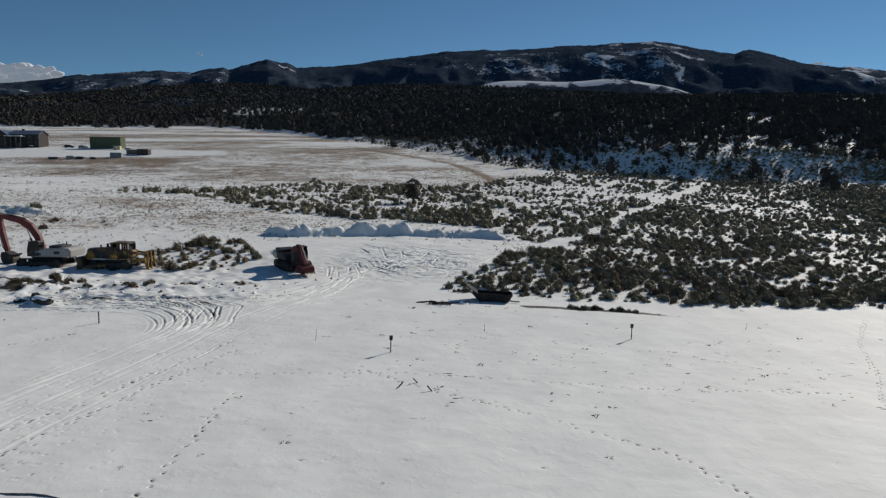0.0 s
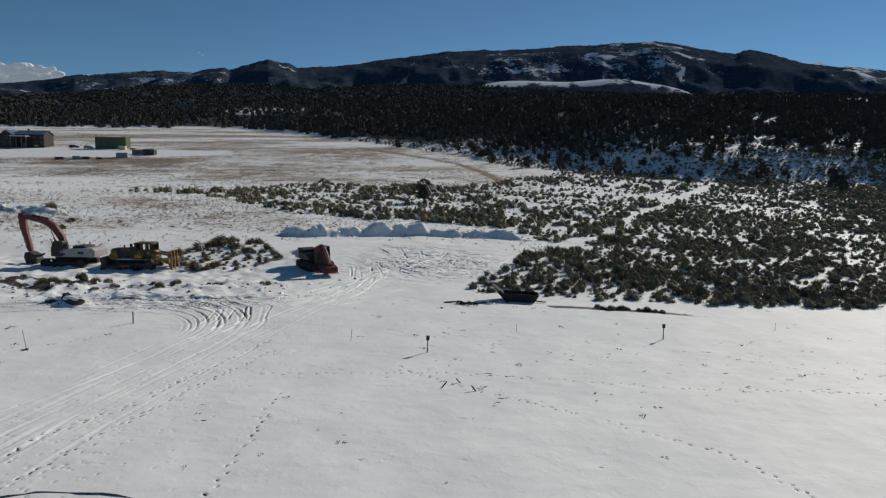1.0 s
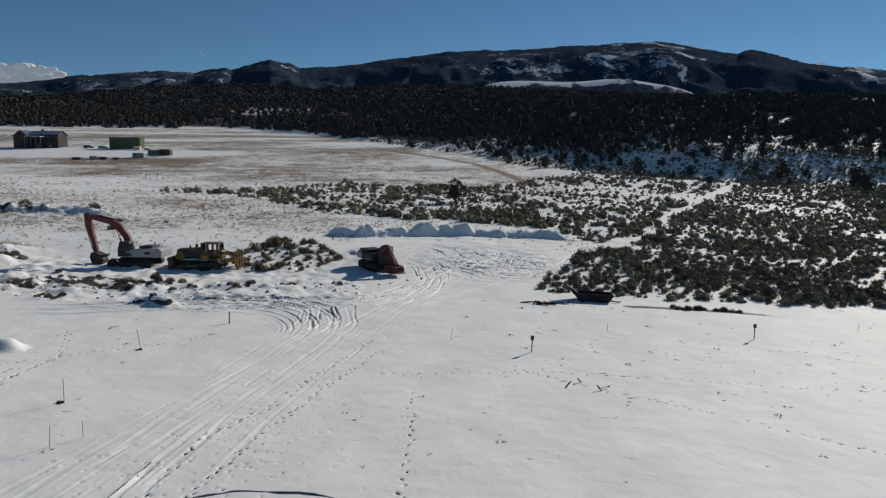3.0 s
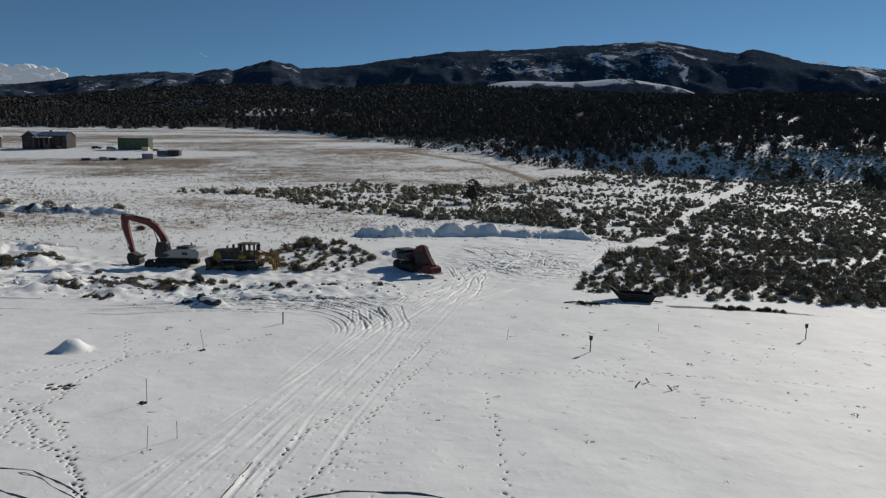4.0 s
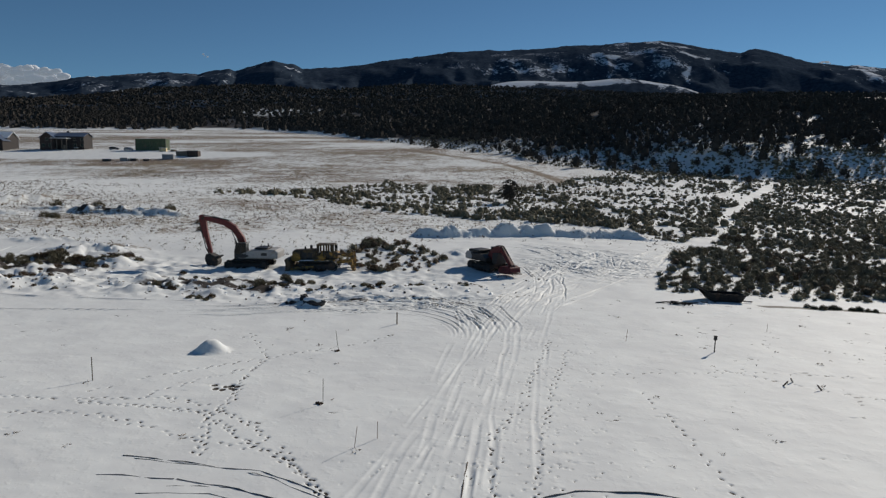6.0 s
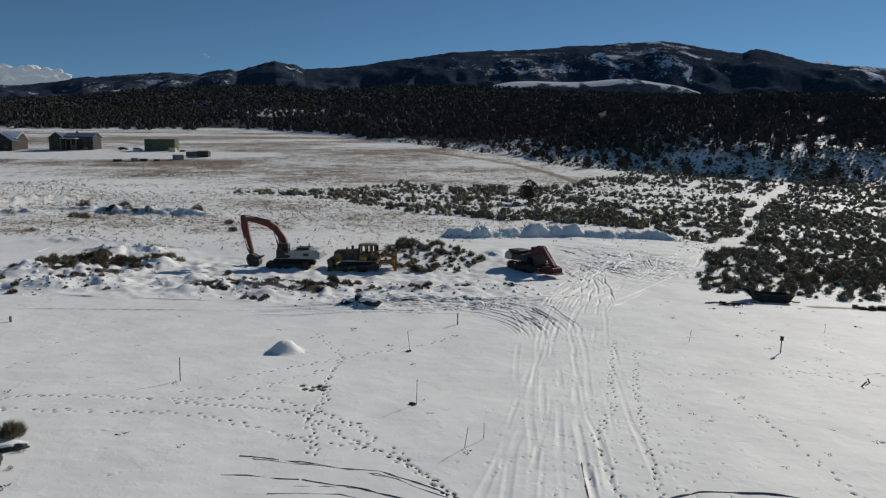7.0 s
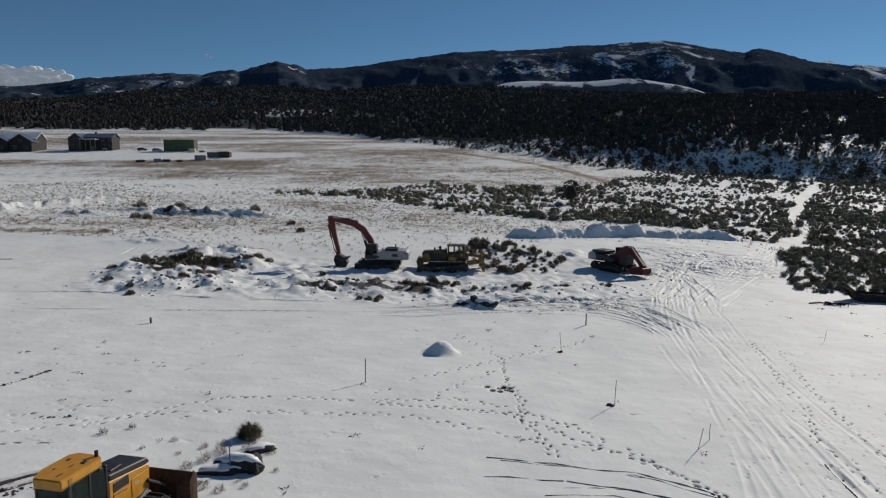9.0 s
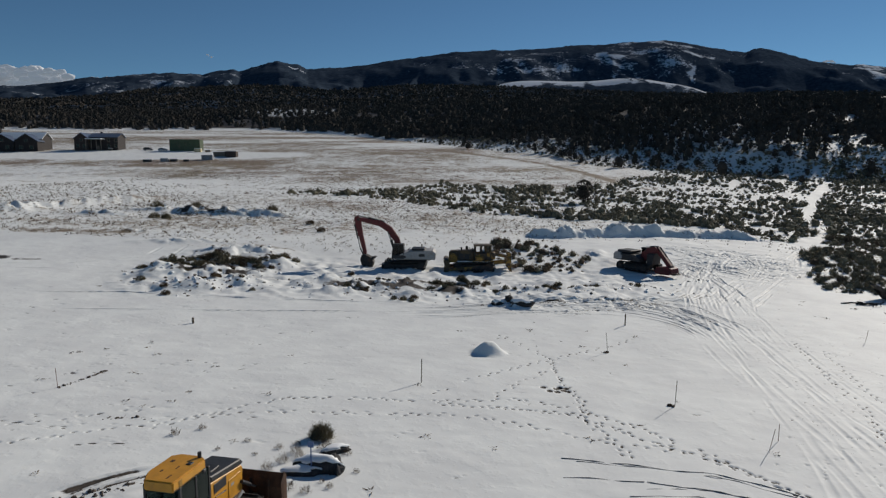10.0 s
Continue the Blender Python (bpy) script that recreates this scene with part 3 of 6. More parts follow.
def build_ground():
    ys = [13.0]
    while ys[-1] < 62:
        ys.append(ys[-1] + 0.15 + 0.004 * (ys[-1] - 13))
    while ys[-1] < 104:
        ys.append(ys[-1] + 0.31)
    while ys[-1] < 4900:
        ys.append(ys[-1] * 1.0145 if ys[-1] < 1500 else ys[-1] + 42)
    ys = np.array([-4000, -1500, -600, -250, -100, -40, -15, 0, 6, 10] + ys)
    fan = np.linspace(-1, 1, 672)
    fan = np.concatenate([[-40, -14, -5, -2.4, -1.5, -1.15], fan, [1.15, 1.5, 2.4, 5, 14, 40]])
    width = 38 + 0.75 * np.maximum(ys, 0)
    x = -18 + fan[None, :] * width[:, None]
    x = np.clip(x, -4600, 4600) + 0.001 * fan[None, :]
    y = np.repeat(ys[:, None], len(fan), 1)
    z = land(x, y) + relief(x.ravel(), y.ravel()).reshape(x.shape)
    r, c = x.shape
    places = print_places()
    # which cells carry marks: those are split finer
    n0, n1 = np.searchsorted(ys, (13, 90))
    gx, gy = x[n0:n1].ravel(), y[n0:n1].ravel()
    wide_places = [(px, py, max(w, 0.1), max(h, 0.1), *rest) for px, py, w, h, *rest in places]
    deep, soil_shade = marks(gx, gy, wide_places)
    hot = np.zeros((r, c), bool)
    hot[n0:n1] = ((np.abs(deep) > 0.004) | (soil_shade > 0.04)).reshape(n1 - n0, c)
    for px, py, *_ in places:
        i = np.searchsorted(ys, py)
        j = np.searchsorted(x[i], px)
        hot[i - 1:i + 1, j - 1:j + 1] = True
    cell = hot[:-1, :-1] | hot[1:, :-1] | hot[:-1, 1:] | hot[1:, 1:]
    ci, cj = np.where(cell)
    plain_i, plain_j = np.where(~cell)
    a = plain_i * c + plain_j
    faces = [np.stack([a, a + 1, a + c + 1, a + c], -1)]
    row_y = np.repeat(ys[:-1, None], c - 1, 1)[cell]
    cut = np.where(row_y < 92, 3, 2)
    vx, vy, vz = [x.ravel()], [y.ravel()], [z.ravel()]
    count = r * c
    for n in (2, 3):
        i, j = ci[cut == n], cj[cut == n]
        u, v = np.meshgrid(np.arange(n + 1) / n, np.arange(n + 1) / n)
        u, v = u.ravel()[None], v.ravel()[None]

        def between(grid):
            return (grid[i, j][:, None] * (1 - u) * (1 - v) + grid[i, j + 1][:, None] * u * (1 - v)
                    + grid[i + 1, j][:, None] * (1 - u) * v + grid[i + 1, j + 1][:, None] * u * v)

        vx.append(between(x).ravel()), vy.append(between(y).ravel()), vz.append(between(z).ravel())
        start = count + np.arange(len(i)) * (n + 1) ** 2
        for q in range(n):
            for p in range(n):
                f = start + q * (n + 1) + p
                faces.append(np.stack([f, f + 1, f + n + 2, f + n + 1], -1))
        count += len(i) * (n + 1) ** 2
    fx, fy, fz, faces = np.concatenate(vx), np.concatenate(vy), np.concatenate(vz), np.concatenate(faces)
    key = np.round(fx * 2000).astype(np.int64) * 40000003 + np.round(fy * 2000).astype(np.int64)
    _, first, back = np.unique(key, return_index=True, return_inverse=True)
    fx, fy, fz, faces = fx[first], fy[first], fz[first], back.ravel()[faces]
    near = np.where((fy > 13) & (fy < 92))[0]
    deep, soil_shade = marks(fx[near], fy[near], places)
    bx, by = fx[near], fy[near]
    yard = np.exp(-(((bx + 4) / 11) ** 2 + ((by - 76) / 11) ** 2) ** 2)
    fz[near] += deep + yard * (0.05 * fnoise(bx + 0.4 * by, 2 * by, 1.4, 99, 3) + 0.06 * fnoise(bx - 0.3 * by, 1.4 * by, 0.6, 100, 2))
    # bare ground plus the shade painted into ruts, prints and yard tracks
    mark_dark = np.zeros_like(fx)
    mark_dark[near] = soil_shade + 0.16 * yard * np.clip(fnoise(bx + 0.5 * by, 2.5 * by, 2.2, 101, 3), 0, 1)
    flat_x, flat_y, z = fx, fy, fz
    sage = sage_cover(flat_x, flat_y)
    deep = wood_depth(flat_x, flat_y)
    field = ramp(flat_y, 64, 100) * (1 - ramp(deep, -8, 4))
    left = 1 - ramp(flat_x - (14 + 0.2 * (flat_y - 100)), -10, 10)
    patch = fnoise(flat_x, flat_y * 2.2, 60, 111, 3)
    grass = field * np.clip(0.43 * left + 0.28 * patch + 0.17 * ramp(flat_y, 150, 260), 0, 0.8)
    strip = np.exp(-((flat_y - 262 - 0.02 * flat_x) / 16) ** 2) * ramp(-flat_x, 60, 110)
    grass += 0.05 * strip * (0.6 + patch) + 0.10 * np.exp(-(((flat_x + 50) / 30) ** 2 + ((flat_y - 112) / 22) ** 2))
    flats = np.exp(-(((flat_x + 82) / 10) ** 2 + ((flat_y - 80) / 2.2) ** 2)) + 0.8 * np.exp(-(((flat_x + 57) / 9) ** 2 + ((flat_y - 74) / 2.2) ** 2))
    grass += 0.6 * flats + 0.3 * np.exp(-(((flat_x + 78) / 12) ** 2 + ((flat_y - 88) / 4) ** 2))
    track = gap_to(flat_x, flat_y, [(-38, 336), (-8, 292), (6.4, 267), (14, 235), (18.4, 200)]) / 1.6
    grass += 0.5 * np.exp(-track ** 2)
    yard_gap = np.hypot((flat_x + 175) / 75, (flat_y - 305) / 22)
    grass *= ramp(yard_gap, 0.8, 1.15)
    plaza = np.exp(-(((flat_x + 5) / 14) ** 4 + ((flat_y - 80) / 15) ** 4))
    grass *= 1 - np.clip(plaza * 1.6, 0, 1)
    grass *= 1 - 0.7 * (sage > 0.2)
    glade = 0.6 * np.exp(-(((flat_x + 235) / 95) ** 2 + ((flat_y - 870) / 60) ** 2))
    bare = 0.17 * np.clip(sage, 0, 1) * ramp(flat_y, 60, 70) + (0.22 + 0.45 * ramp(flat_y, 290, 400)) * ramp(deep, 0, 30) * (1 - glade) + mark_dark
    heaps = np.exp(-(((flat_x + 57) / 7) ** 2 + ((flat_y - 60) / 6) ** 2)) + np.exp(-(((flat_x + 39) / 8) ** 2 + ((flat_y - 57) / 3.5) ** 2)) + np.exp(-(((flat_x + 73) / 11) ** 2 + ((flat_y - 104) / 3) ** 2))
    bare += 0.85 * np.clip(heaps, 0, 1) * np.clip(0.5 + fnoise(flat_x, flat_y, 1.4, 121, 3), 0, 1)
    bare += 0.3 * flats * np.clip(0.5 + fnoise(flat_x, 2 * flat_y, 2.4, 125, 3), 0, 1)
    fringe = np.exp(-((flat_y - 56.5) / 4.5) ** 2) * ramp(flat_x, -50, -44) * (1 - ramp(flat_x, -20, -15))
    bare += 0.34 * fringe * np.clip(0.25 + fnoise(flat_x, 1.6 * flat_y, 1.7, 123, 3), 0, 1)
    bare += 0.8 * np.exp(-(((flat_x + 79) / 5.5) ** 2 + ((flat_y - 63.8) / 1.5) ** 2)) * np.clip(0.6 + fnoise(flat_x, flat_y, 2.5, 141, 3), 0, 1)
    bare += 0.75 * np.exp(-((flat_y - 56.2 + 0.1 * (flat_x - 10) - 0.3 * fnoise(flat_x, 0 * flat_x, 2, 151, 2)) / 0.7) ** 2) * ramp(flat_x, 6.5, 8) * (1 - ramp(flat_x, 17, 24))
    # far land that takes the woods colour with haze painted in
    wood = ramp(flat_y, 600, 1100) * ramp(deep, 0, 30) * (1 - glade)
    u = flat_x / np.maximum(flat_y, 1)
    high = ramp(flat_y, 2900, 3500)
    pale = high * (0.05 + 0.22 * np.exp(-((u - 0.30) / 0.10) ** 2) + 0.20 * np.exp(-((u - 0.12) / 0.10) ** 2) * (1 - ramp(flat_y, 3700, 4100)) + 0.17 * np.exp(-((u + 0.46) / 0.16) ** 2) + 0.25 * ramp(u, 0.52, 0.64))
    pale -= 0.6 * ramp(flat_y, 1000, 1500) * (1 - high) + 0.05 * high
    hill = np.exp(-((u - 0.225) / 0.20) ** 6) * np.exp(-((flat_y - 2180) / 150) ** 2)
    z = z + (hill * (97 + 17 * np.exp(-((u - 0.265) / 0.05) ** 2)) * ramp(u, 0.0, 0.07) * (1 - 0.2 * ramp(u, 0.33, 0.42)))
    pale += 1.6 * hill * ramp(u, 0.03, 0.07) * (1 - ramp(u, 0.40, 0.44)) * (0.95 + 0.3 * fnoise(flat_x, flat_y, 60, 133, 3))
    for way, wide, strength in MOUNTAIN_SNOW:
        away = gap_to(flat_x + 12 * fnoise(flat_x, flat_y, 60, 161, 2), flat_y, way) / wide
        pale += strength * np.exp(-away ** 2) * (0.8 + 0.6 * fnoise(flat_x, flat_y, 45, 163, 2))
    verts = np.stack([flat_x, flat_y, z], -1)
    me = quick_mesh("ground", verts, faces, SNOWY, True, (("grass", grass), ("bare", bare), ("wood", wood), ("pale", pale)))
    return tagged(new("ground", me), "snow-covered valley ground rising to dark wooded mountains", "ground", kind="structure")


ground = build_ground()


# ---------------------------------------------------------------- plants
def spray(rng, blades, high, wide, blade, lumps=3, droop=0.2):
    """Loose bush: thin blades spreading from the base, over a few dark inner lumps. Triangles only."""
    v, f = [], []
    for k in range(blades):
        turn, lean = rng.uniform(0, 2 * math.pi), rng.uniform(0.05, 1.0) ** 0.7
        reach = rng.uniform(0.65, 1.05)
        tip = np.array([math.cos(turn) * wide * lean * reach, math.sin(turn) * wide * lean * reach, high * reach * (1 - 0.62 * lean ** 2)])
        root = tip * rng.uniform(0.35, 0.65)
        side = rng.normal(0, 1, 3)
        side = side / np.linalg.norm(side) * blade * rng.uniform(0.6, 1.3)
        n = len(v)
        v += [root - side, root + side, tip + rng.normal(0, blade * 0.4, 3)]
        f.append((n, n + 1, n + 2))
    for k in range(lumps):
        c = np.array([rng.uniform(-0.4, 0.4) * wide, rng.uniform(-0.4, 0.4) * wide, high * rng.uniform(0.22, 0.45)])
        n = len(v)
        for ax in ((1, 0, 0), (-1, 0, 0), (0, 1, 0), (0, -1, 0), (0, 0, 1), (0, 0, -1)):
            v.append(c + np.array(ax) * np.array([wide * 0.4, wide * 0.4, high * 0.3]) * rng.uniform(0.7, 1.15))
        for q in ((0, 2, 4), (2, 1, 4), (1, 3, 4), (3, 0, 4), (2, 0, 5), (1, 2, 5), (3, 1, 5), (0, 3, 5)):
            f.append(tuple(n + i for i in q))
    return np.array(v), np.array(f)


def brush(rng, blades, high, wide, blade, length):
    """Fuzzy low dome of short twigs pointing up and outwards, thinner towards the ground."""
    v, f = [], []
    lobes = [(rng.uniform(0, 6.28), rng.uniform(0.25, 0.6)) for k in range(3)]
    for k in range(blades):
        turn = rng.uniform(0, 2 * math.pi)
        s = rng.uniform(0, 1) ** 0.5
        lobe = 0.75 + sum(w * max(0, math.cos(turn - a)) ** 3 for a, w in lobes) * 0.6
        out = wide * s * lobe
        top = high * math.sqrt(max(0.05, 1 - s * s * 0.9)) * (0.8 + 0.25 * lobe * rng.uniform(0.6, 1.0))
        foot = np.array([math.cos(turn) * out, math.sin(turn) * out, top * rng.uniform(0.05, 0.85)])
        way = np.array([math.cos(turn) * s, math.sin(turn) * s, 0.9]) + rng.normal(0, 0.45, 3)
        tip = foot + way / np.linalg.norm(way) * length * rng.uniform(0.6, 1.3)
        side = np.cross(way, rng.normal(0, 1, 3))
        side = side / np.linalg.norm(side) * blade * rng.uniform(0.6, 1.3)
        n = len(v)
        v += [foot - side, foot + side, tip]
        f.append((n, n + 1, n + 2))
    return np.array(v), np.array(f)


def mound(rng, around, blades, high, wide, blade, length):
    """Low rounded bush: an uneven leafy body with twig tips standing out all over it."""
    lobes = [(rng.uniform(0, 6.28), rng.uniform(0.25, 0.6)) for k in range(3)]

    def reach(turn):
        return 0.75 + sum(w * max(0, math.cos(turn - a)) ** 3 for a, w in lobes) * 0.6

    v, f = [], []
    for up, out in ((0.0, 0.55), (0.36, 0.68), (0.66, 0.42)):
        for k in range(around):
            turn = 2 * math.pi * k / around + rng.uniform(-0.25, 0.25)
            q = wide * out * reach(turn) * rng.uniform(0.8, 1.15)
            v.append(np.array([math.cos(turn) * q, math.sin(turn) * q, high * up * rng.uniform(0.85, 1.15)]))
    v.append(np.array([rng.uniform(-0.1, 0.1) * wide, rng.uniform(-0.1, 0.1) * wide, high * 0.78]))
    for a in (0, 1):
        for k in range(around):
            p, q = a * around + k, a * around + (k + 1) % around
            f += [(p, q, q + around), (p, q + around, p + around)]
    for k in range(around):
        f.append((2 * around + k, 2 * around + (k + 1) % around, 3 * around))
    for k in range(blades):
        turn, s = rng.uniform(0, 2 * math.pi), rng.uniform(0, 1) ** 0.6
        out = wide * s * reach(turn) * 0.92
        foot = np.array([math.cos(turn) * out, math.sin(turn) * out, high * math.sqrt(max(0.03, 1 - s * s)) * rng.uniform(0.3, 0.92)])
        way = np.array([math.cos(turn) * s, math.sin(turn) * s, 0.8]) + rng.normal(0, 0.4, 3)
        tip = foot + way / np.linalg.norm(way) * length * rng.uniform(0.6, 1.3)
        side = np.cross(way, rng.normal(0, 1, 3))
        side = side / np.linalg.norm(side) * blade * rng.uniform(0.6, 1.3)
        n = len(v)
        v += [foot - side, foot + side, tip]
        f.append((n, n + 1, n + 2))
    return np.array(v), np.array(f)


def crown_cards(rng, cards, high, wide, card, base=0.12, cone=0.35):
    """Crown of small ragged leaf clumps filling an uneven egg shape."""
    v, f = [], []
    arms = [(rng.uniform(0, 6.28), rng.uniform(0.55, 1.1)) for k in range(7)]
    for k in range(cards):
        h = rng.uniform(0, 1) ** 0.85
        turn = rng.uniform(0, 2 * math.pi)
        lobe = 1 + 0.28 * sum(math.cos(turn - a) ** 9 * s for a, s in arms if math.cos(turn - a) > 0) - 0.15
        r = wide * lobe * (math.sin(math.pi * min(1, 0.12 + 0.88 * h)) ** 0.6) * (1 - cone * h) * rng.uniform(0.35, 1.05) ** 0.5
        c = np.array([math.cos(turn) * r, math.sin(turn) * r, high * (base + (1 - base) * h)])
        a, b = rng.normal(0, 1, 3) * (1, 1, 0.25), rng.normal(0, 1, 3) * (0.35, 0.35, 1)
        a, b = a / np.linalg.norm(a) * card * rng.uniform(0.6, 1.3), b / np.linalg.norm(b) * card * rng.uniform(0.6, 1.3)
        n = len(v)
        v += [c - a - b * 0.4, c + a - b * 0.4, c + b]
        f.append((n, n + 1, n + 2))
    return np.array(v), np.array(f)


def with_core(vf, rng, high, wide, base=0.15, levels=((0.15, 0.4), (0.42, 0.66), (0.82, 0.3))):
    """Adds a dark inner body so that a crown is not see-through."""
    v, f = vf
    n = len(v)
    ring, extra, faces = 5, [], []
    levels = [(base, levels[0][1]), *levels[1:]]
    for h, r in levels:
        for k in range(ring):
            t = 2 * math.pi * k / ring + rng.uniform(-0.3, 0.3)
            q = wide * r * rng.uniform(0.8, 1.2)
            extra.append((q * math.cos(t), q * math.sin(t), high * h))
    for a in range(len(levels) - 1):
        for k in range(ring):
            p, q = a * ring + k, a * ring + (k + 1) % ring
            faces += [(n + p, n + q, n + q + ring), (n + p, n + q + ring, n + p + ring)]
    return np.concatenate([v, np.array(extra)]), np.concatenate([f, np.array(faces)])


def scatter(name, kinds, places, sizes, mat, seed, sink=0.05, stretch=0.25):
    """Many plants in one mesh: kinds are (verts, faces), places x, y, z."""
    rng = np.random.default_rng(seed)
    pick = rng.integers(0, len(kinds), len(places))
    turn = rng.uniform(0, 2 * math.pi, len(places))
    tall = 1 + rng.uniform(-stretch, stretch, len(places))
    vs, fs, count = [], [], 0
    for k, (v, f) in enumerate(kinds):
        m = np.where(pick == k)[0]
        if not len(m):
            continue
        c, s = np.cos(turn[m])[:, None], np.sin(turn[m])[:, None]
        px = (v[None, :, 0] * c - v[None, :, 1] * s) * sizes[m, None] + places[m, 0, None]
        py = (v[None, :, 0] * s + v[None, :, 1] * c) * sizes[m, None] + places[m, 1, None]
        pz = v[None, :, 2] * (sizes[m] * tall[m])[:, None] + places[m, 2, None] - sink
        vs.append(np.stack([px, py, pz], -1).reshape(-1, 3))
        fs.append((f[None] + (np.arange(len(m)) * len(v))[:, None, None] + count).reshape(-1, 3))
        count += len(m) * len(v)
    return new(name, quick_mesh(name, np.concatenate(vs), np.concatenate(fs), mat, False))


def on_ground(x, y):
    return np.stack([x, y, land(x, y) + relief(x.copy(), y.copy())], -1)


rng = np.random.default_rng(11)
sage_near = [mound(rng, 7, 100, 0.76, 0.64, 0.036, 0.26) for k in range(8)]
sage_far = [mound(rng, 6, 14, 0.74, 0.66, 0.085, 0.30) for k in range(6)]


def sow(x0, x1, y0, y1, per, seed):
    """Jittered places over a rectangle, about one for each per square metres."""
    g = np.random.default_rng(seed)
    step = math.sqrt(per)
    gx, gy = np.meshgrid(np.arange(x0, x1, step), np.arange(y0, y1, step))
    x, y = gx.ravel() + g.uniform(-0.55, 0.55, gx.size) * step, gy.ravel() + g.uniform(-0.55, 0.55, gx.size) * step
    return x, y, g


def plant_sage():
    x, y, g = sow(-36, 75, 57, 106, 1.05, 21)
    keep = g.uniform(0, 1, len(x)) < sage_cover(x, y)
    x, y = x[keep], y[keep]
    size = (0.45 + 0.95 * g.uniform(0, 1, len(x)) ** 1.5) * (0.95 + 0.35 * fnoise(x, y, 9, 51, 2)) * np.where(x < -15, 0.95, 1.0)
    red = g.uniform(0, 1, len(x)) < np.where(x < -15, 0.4, 0.10)
    ob = scatter("sagebrush", sage_near, on_ground(x[~red], y[~red]), size[~red], SAGE, 22)
    tagged(ob, "thick grey-green sagebrush standing in patchy snow", "sagebrush", kind="stuff")
    ob = scatter("dry_brush", sage_near, on_ground(x[red], y[red]), size[red], RUSSET, 23)
    tagged(ob, "scattered reddish-brown leafless brush among the sagebrush", "brush", kind="stuff")
    x, y, g = sow(-70, 180, 106, 250, 2.0, 24)
    keep = g.uniform(0, 1, len(x)) < np.clip(sage_cover(x, y), 0, 0.95)
    x, y = x[keep], y[keep]
    size = (0.6 + 1.15 * g.uniform(0, 1, len(x)) ** 1.5) * (1.0 + 0.4 * fnoise(x, y, 14, 52, 2))
    ob = scatter("sagebrush", sage_far, on_ground(x, y), size, SAGE, 25)
    tagged(ob, "distant grey-green sagebrush flat broken by snow", "sagebrush", kind="stuff")


plant_sage()
tuft = [spray(rng, 8, 0.30, 0.30, 0.035, 0) for k in range(5)]


def plant_tufts():
    x, y, g = sow(-130, 14, 66, 240, 0.65, 31)
    dense = 0.60 + 0.55 * fnoise(x, y * 1.5, 22, 61, 3) + 0.35 * np.exp(-(((x + 50) / 28) ** 2 + ((y - 108) / 24) ** 2)) - 0.2 * ramp(y, 120, 190)
    dense *= 1 - np.exp(-(((x + 5) / 15) ** 4 + ((y - 80) / 16) ** 4))
    keep = (g.uniform(0, 1, len(x)) < dense) & (sage_cover(x, y) < 0.3) & (y > 70 - 0.12 * (x + 20))
    x, y = x[keep], y[keep]
    brown = g.uniform(0, 1, len(x)) < 0.45
    ob = scatter("dry_grass", tuft, on_ground(x[~brown], y[~brown]), 0.35 + 1.3 * g.uniform(0, 1, (~brown).sum()) ** 2, STRAW, 32)
    tagged(ob, "straw-coloured dry grass tufts poking through snow", "grass", kind="stuff")
    ob = scatter("dry_weeds", tuft, on_ground(x[brown], y[brown]), 0.5 + 1.8 * g.uniform(0, 1, brown.sum()) ** 2, RUSSET, 33)
    tagged(ob, "brown dry weeds poking through the snow", "weeds", kind="stuff")


plant_tufts()


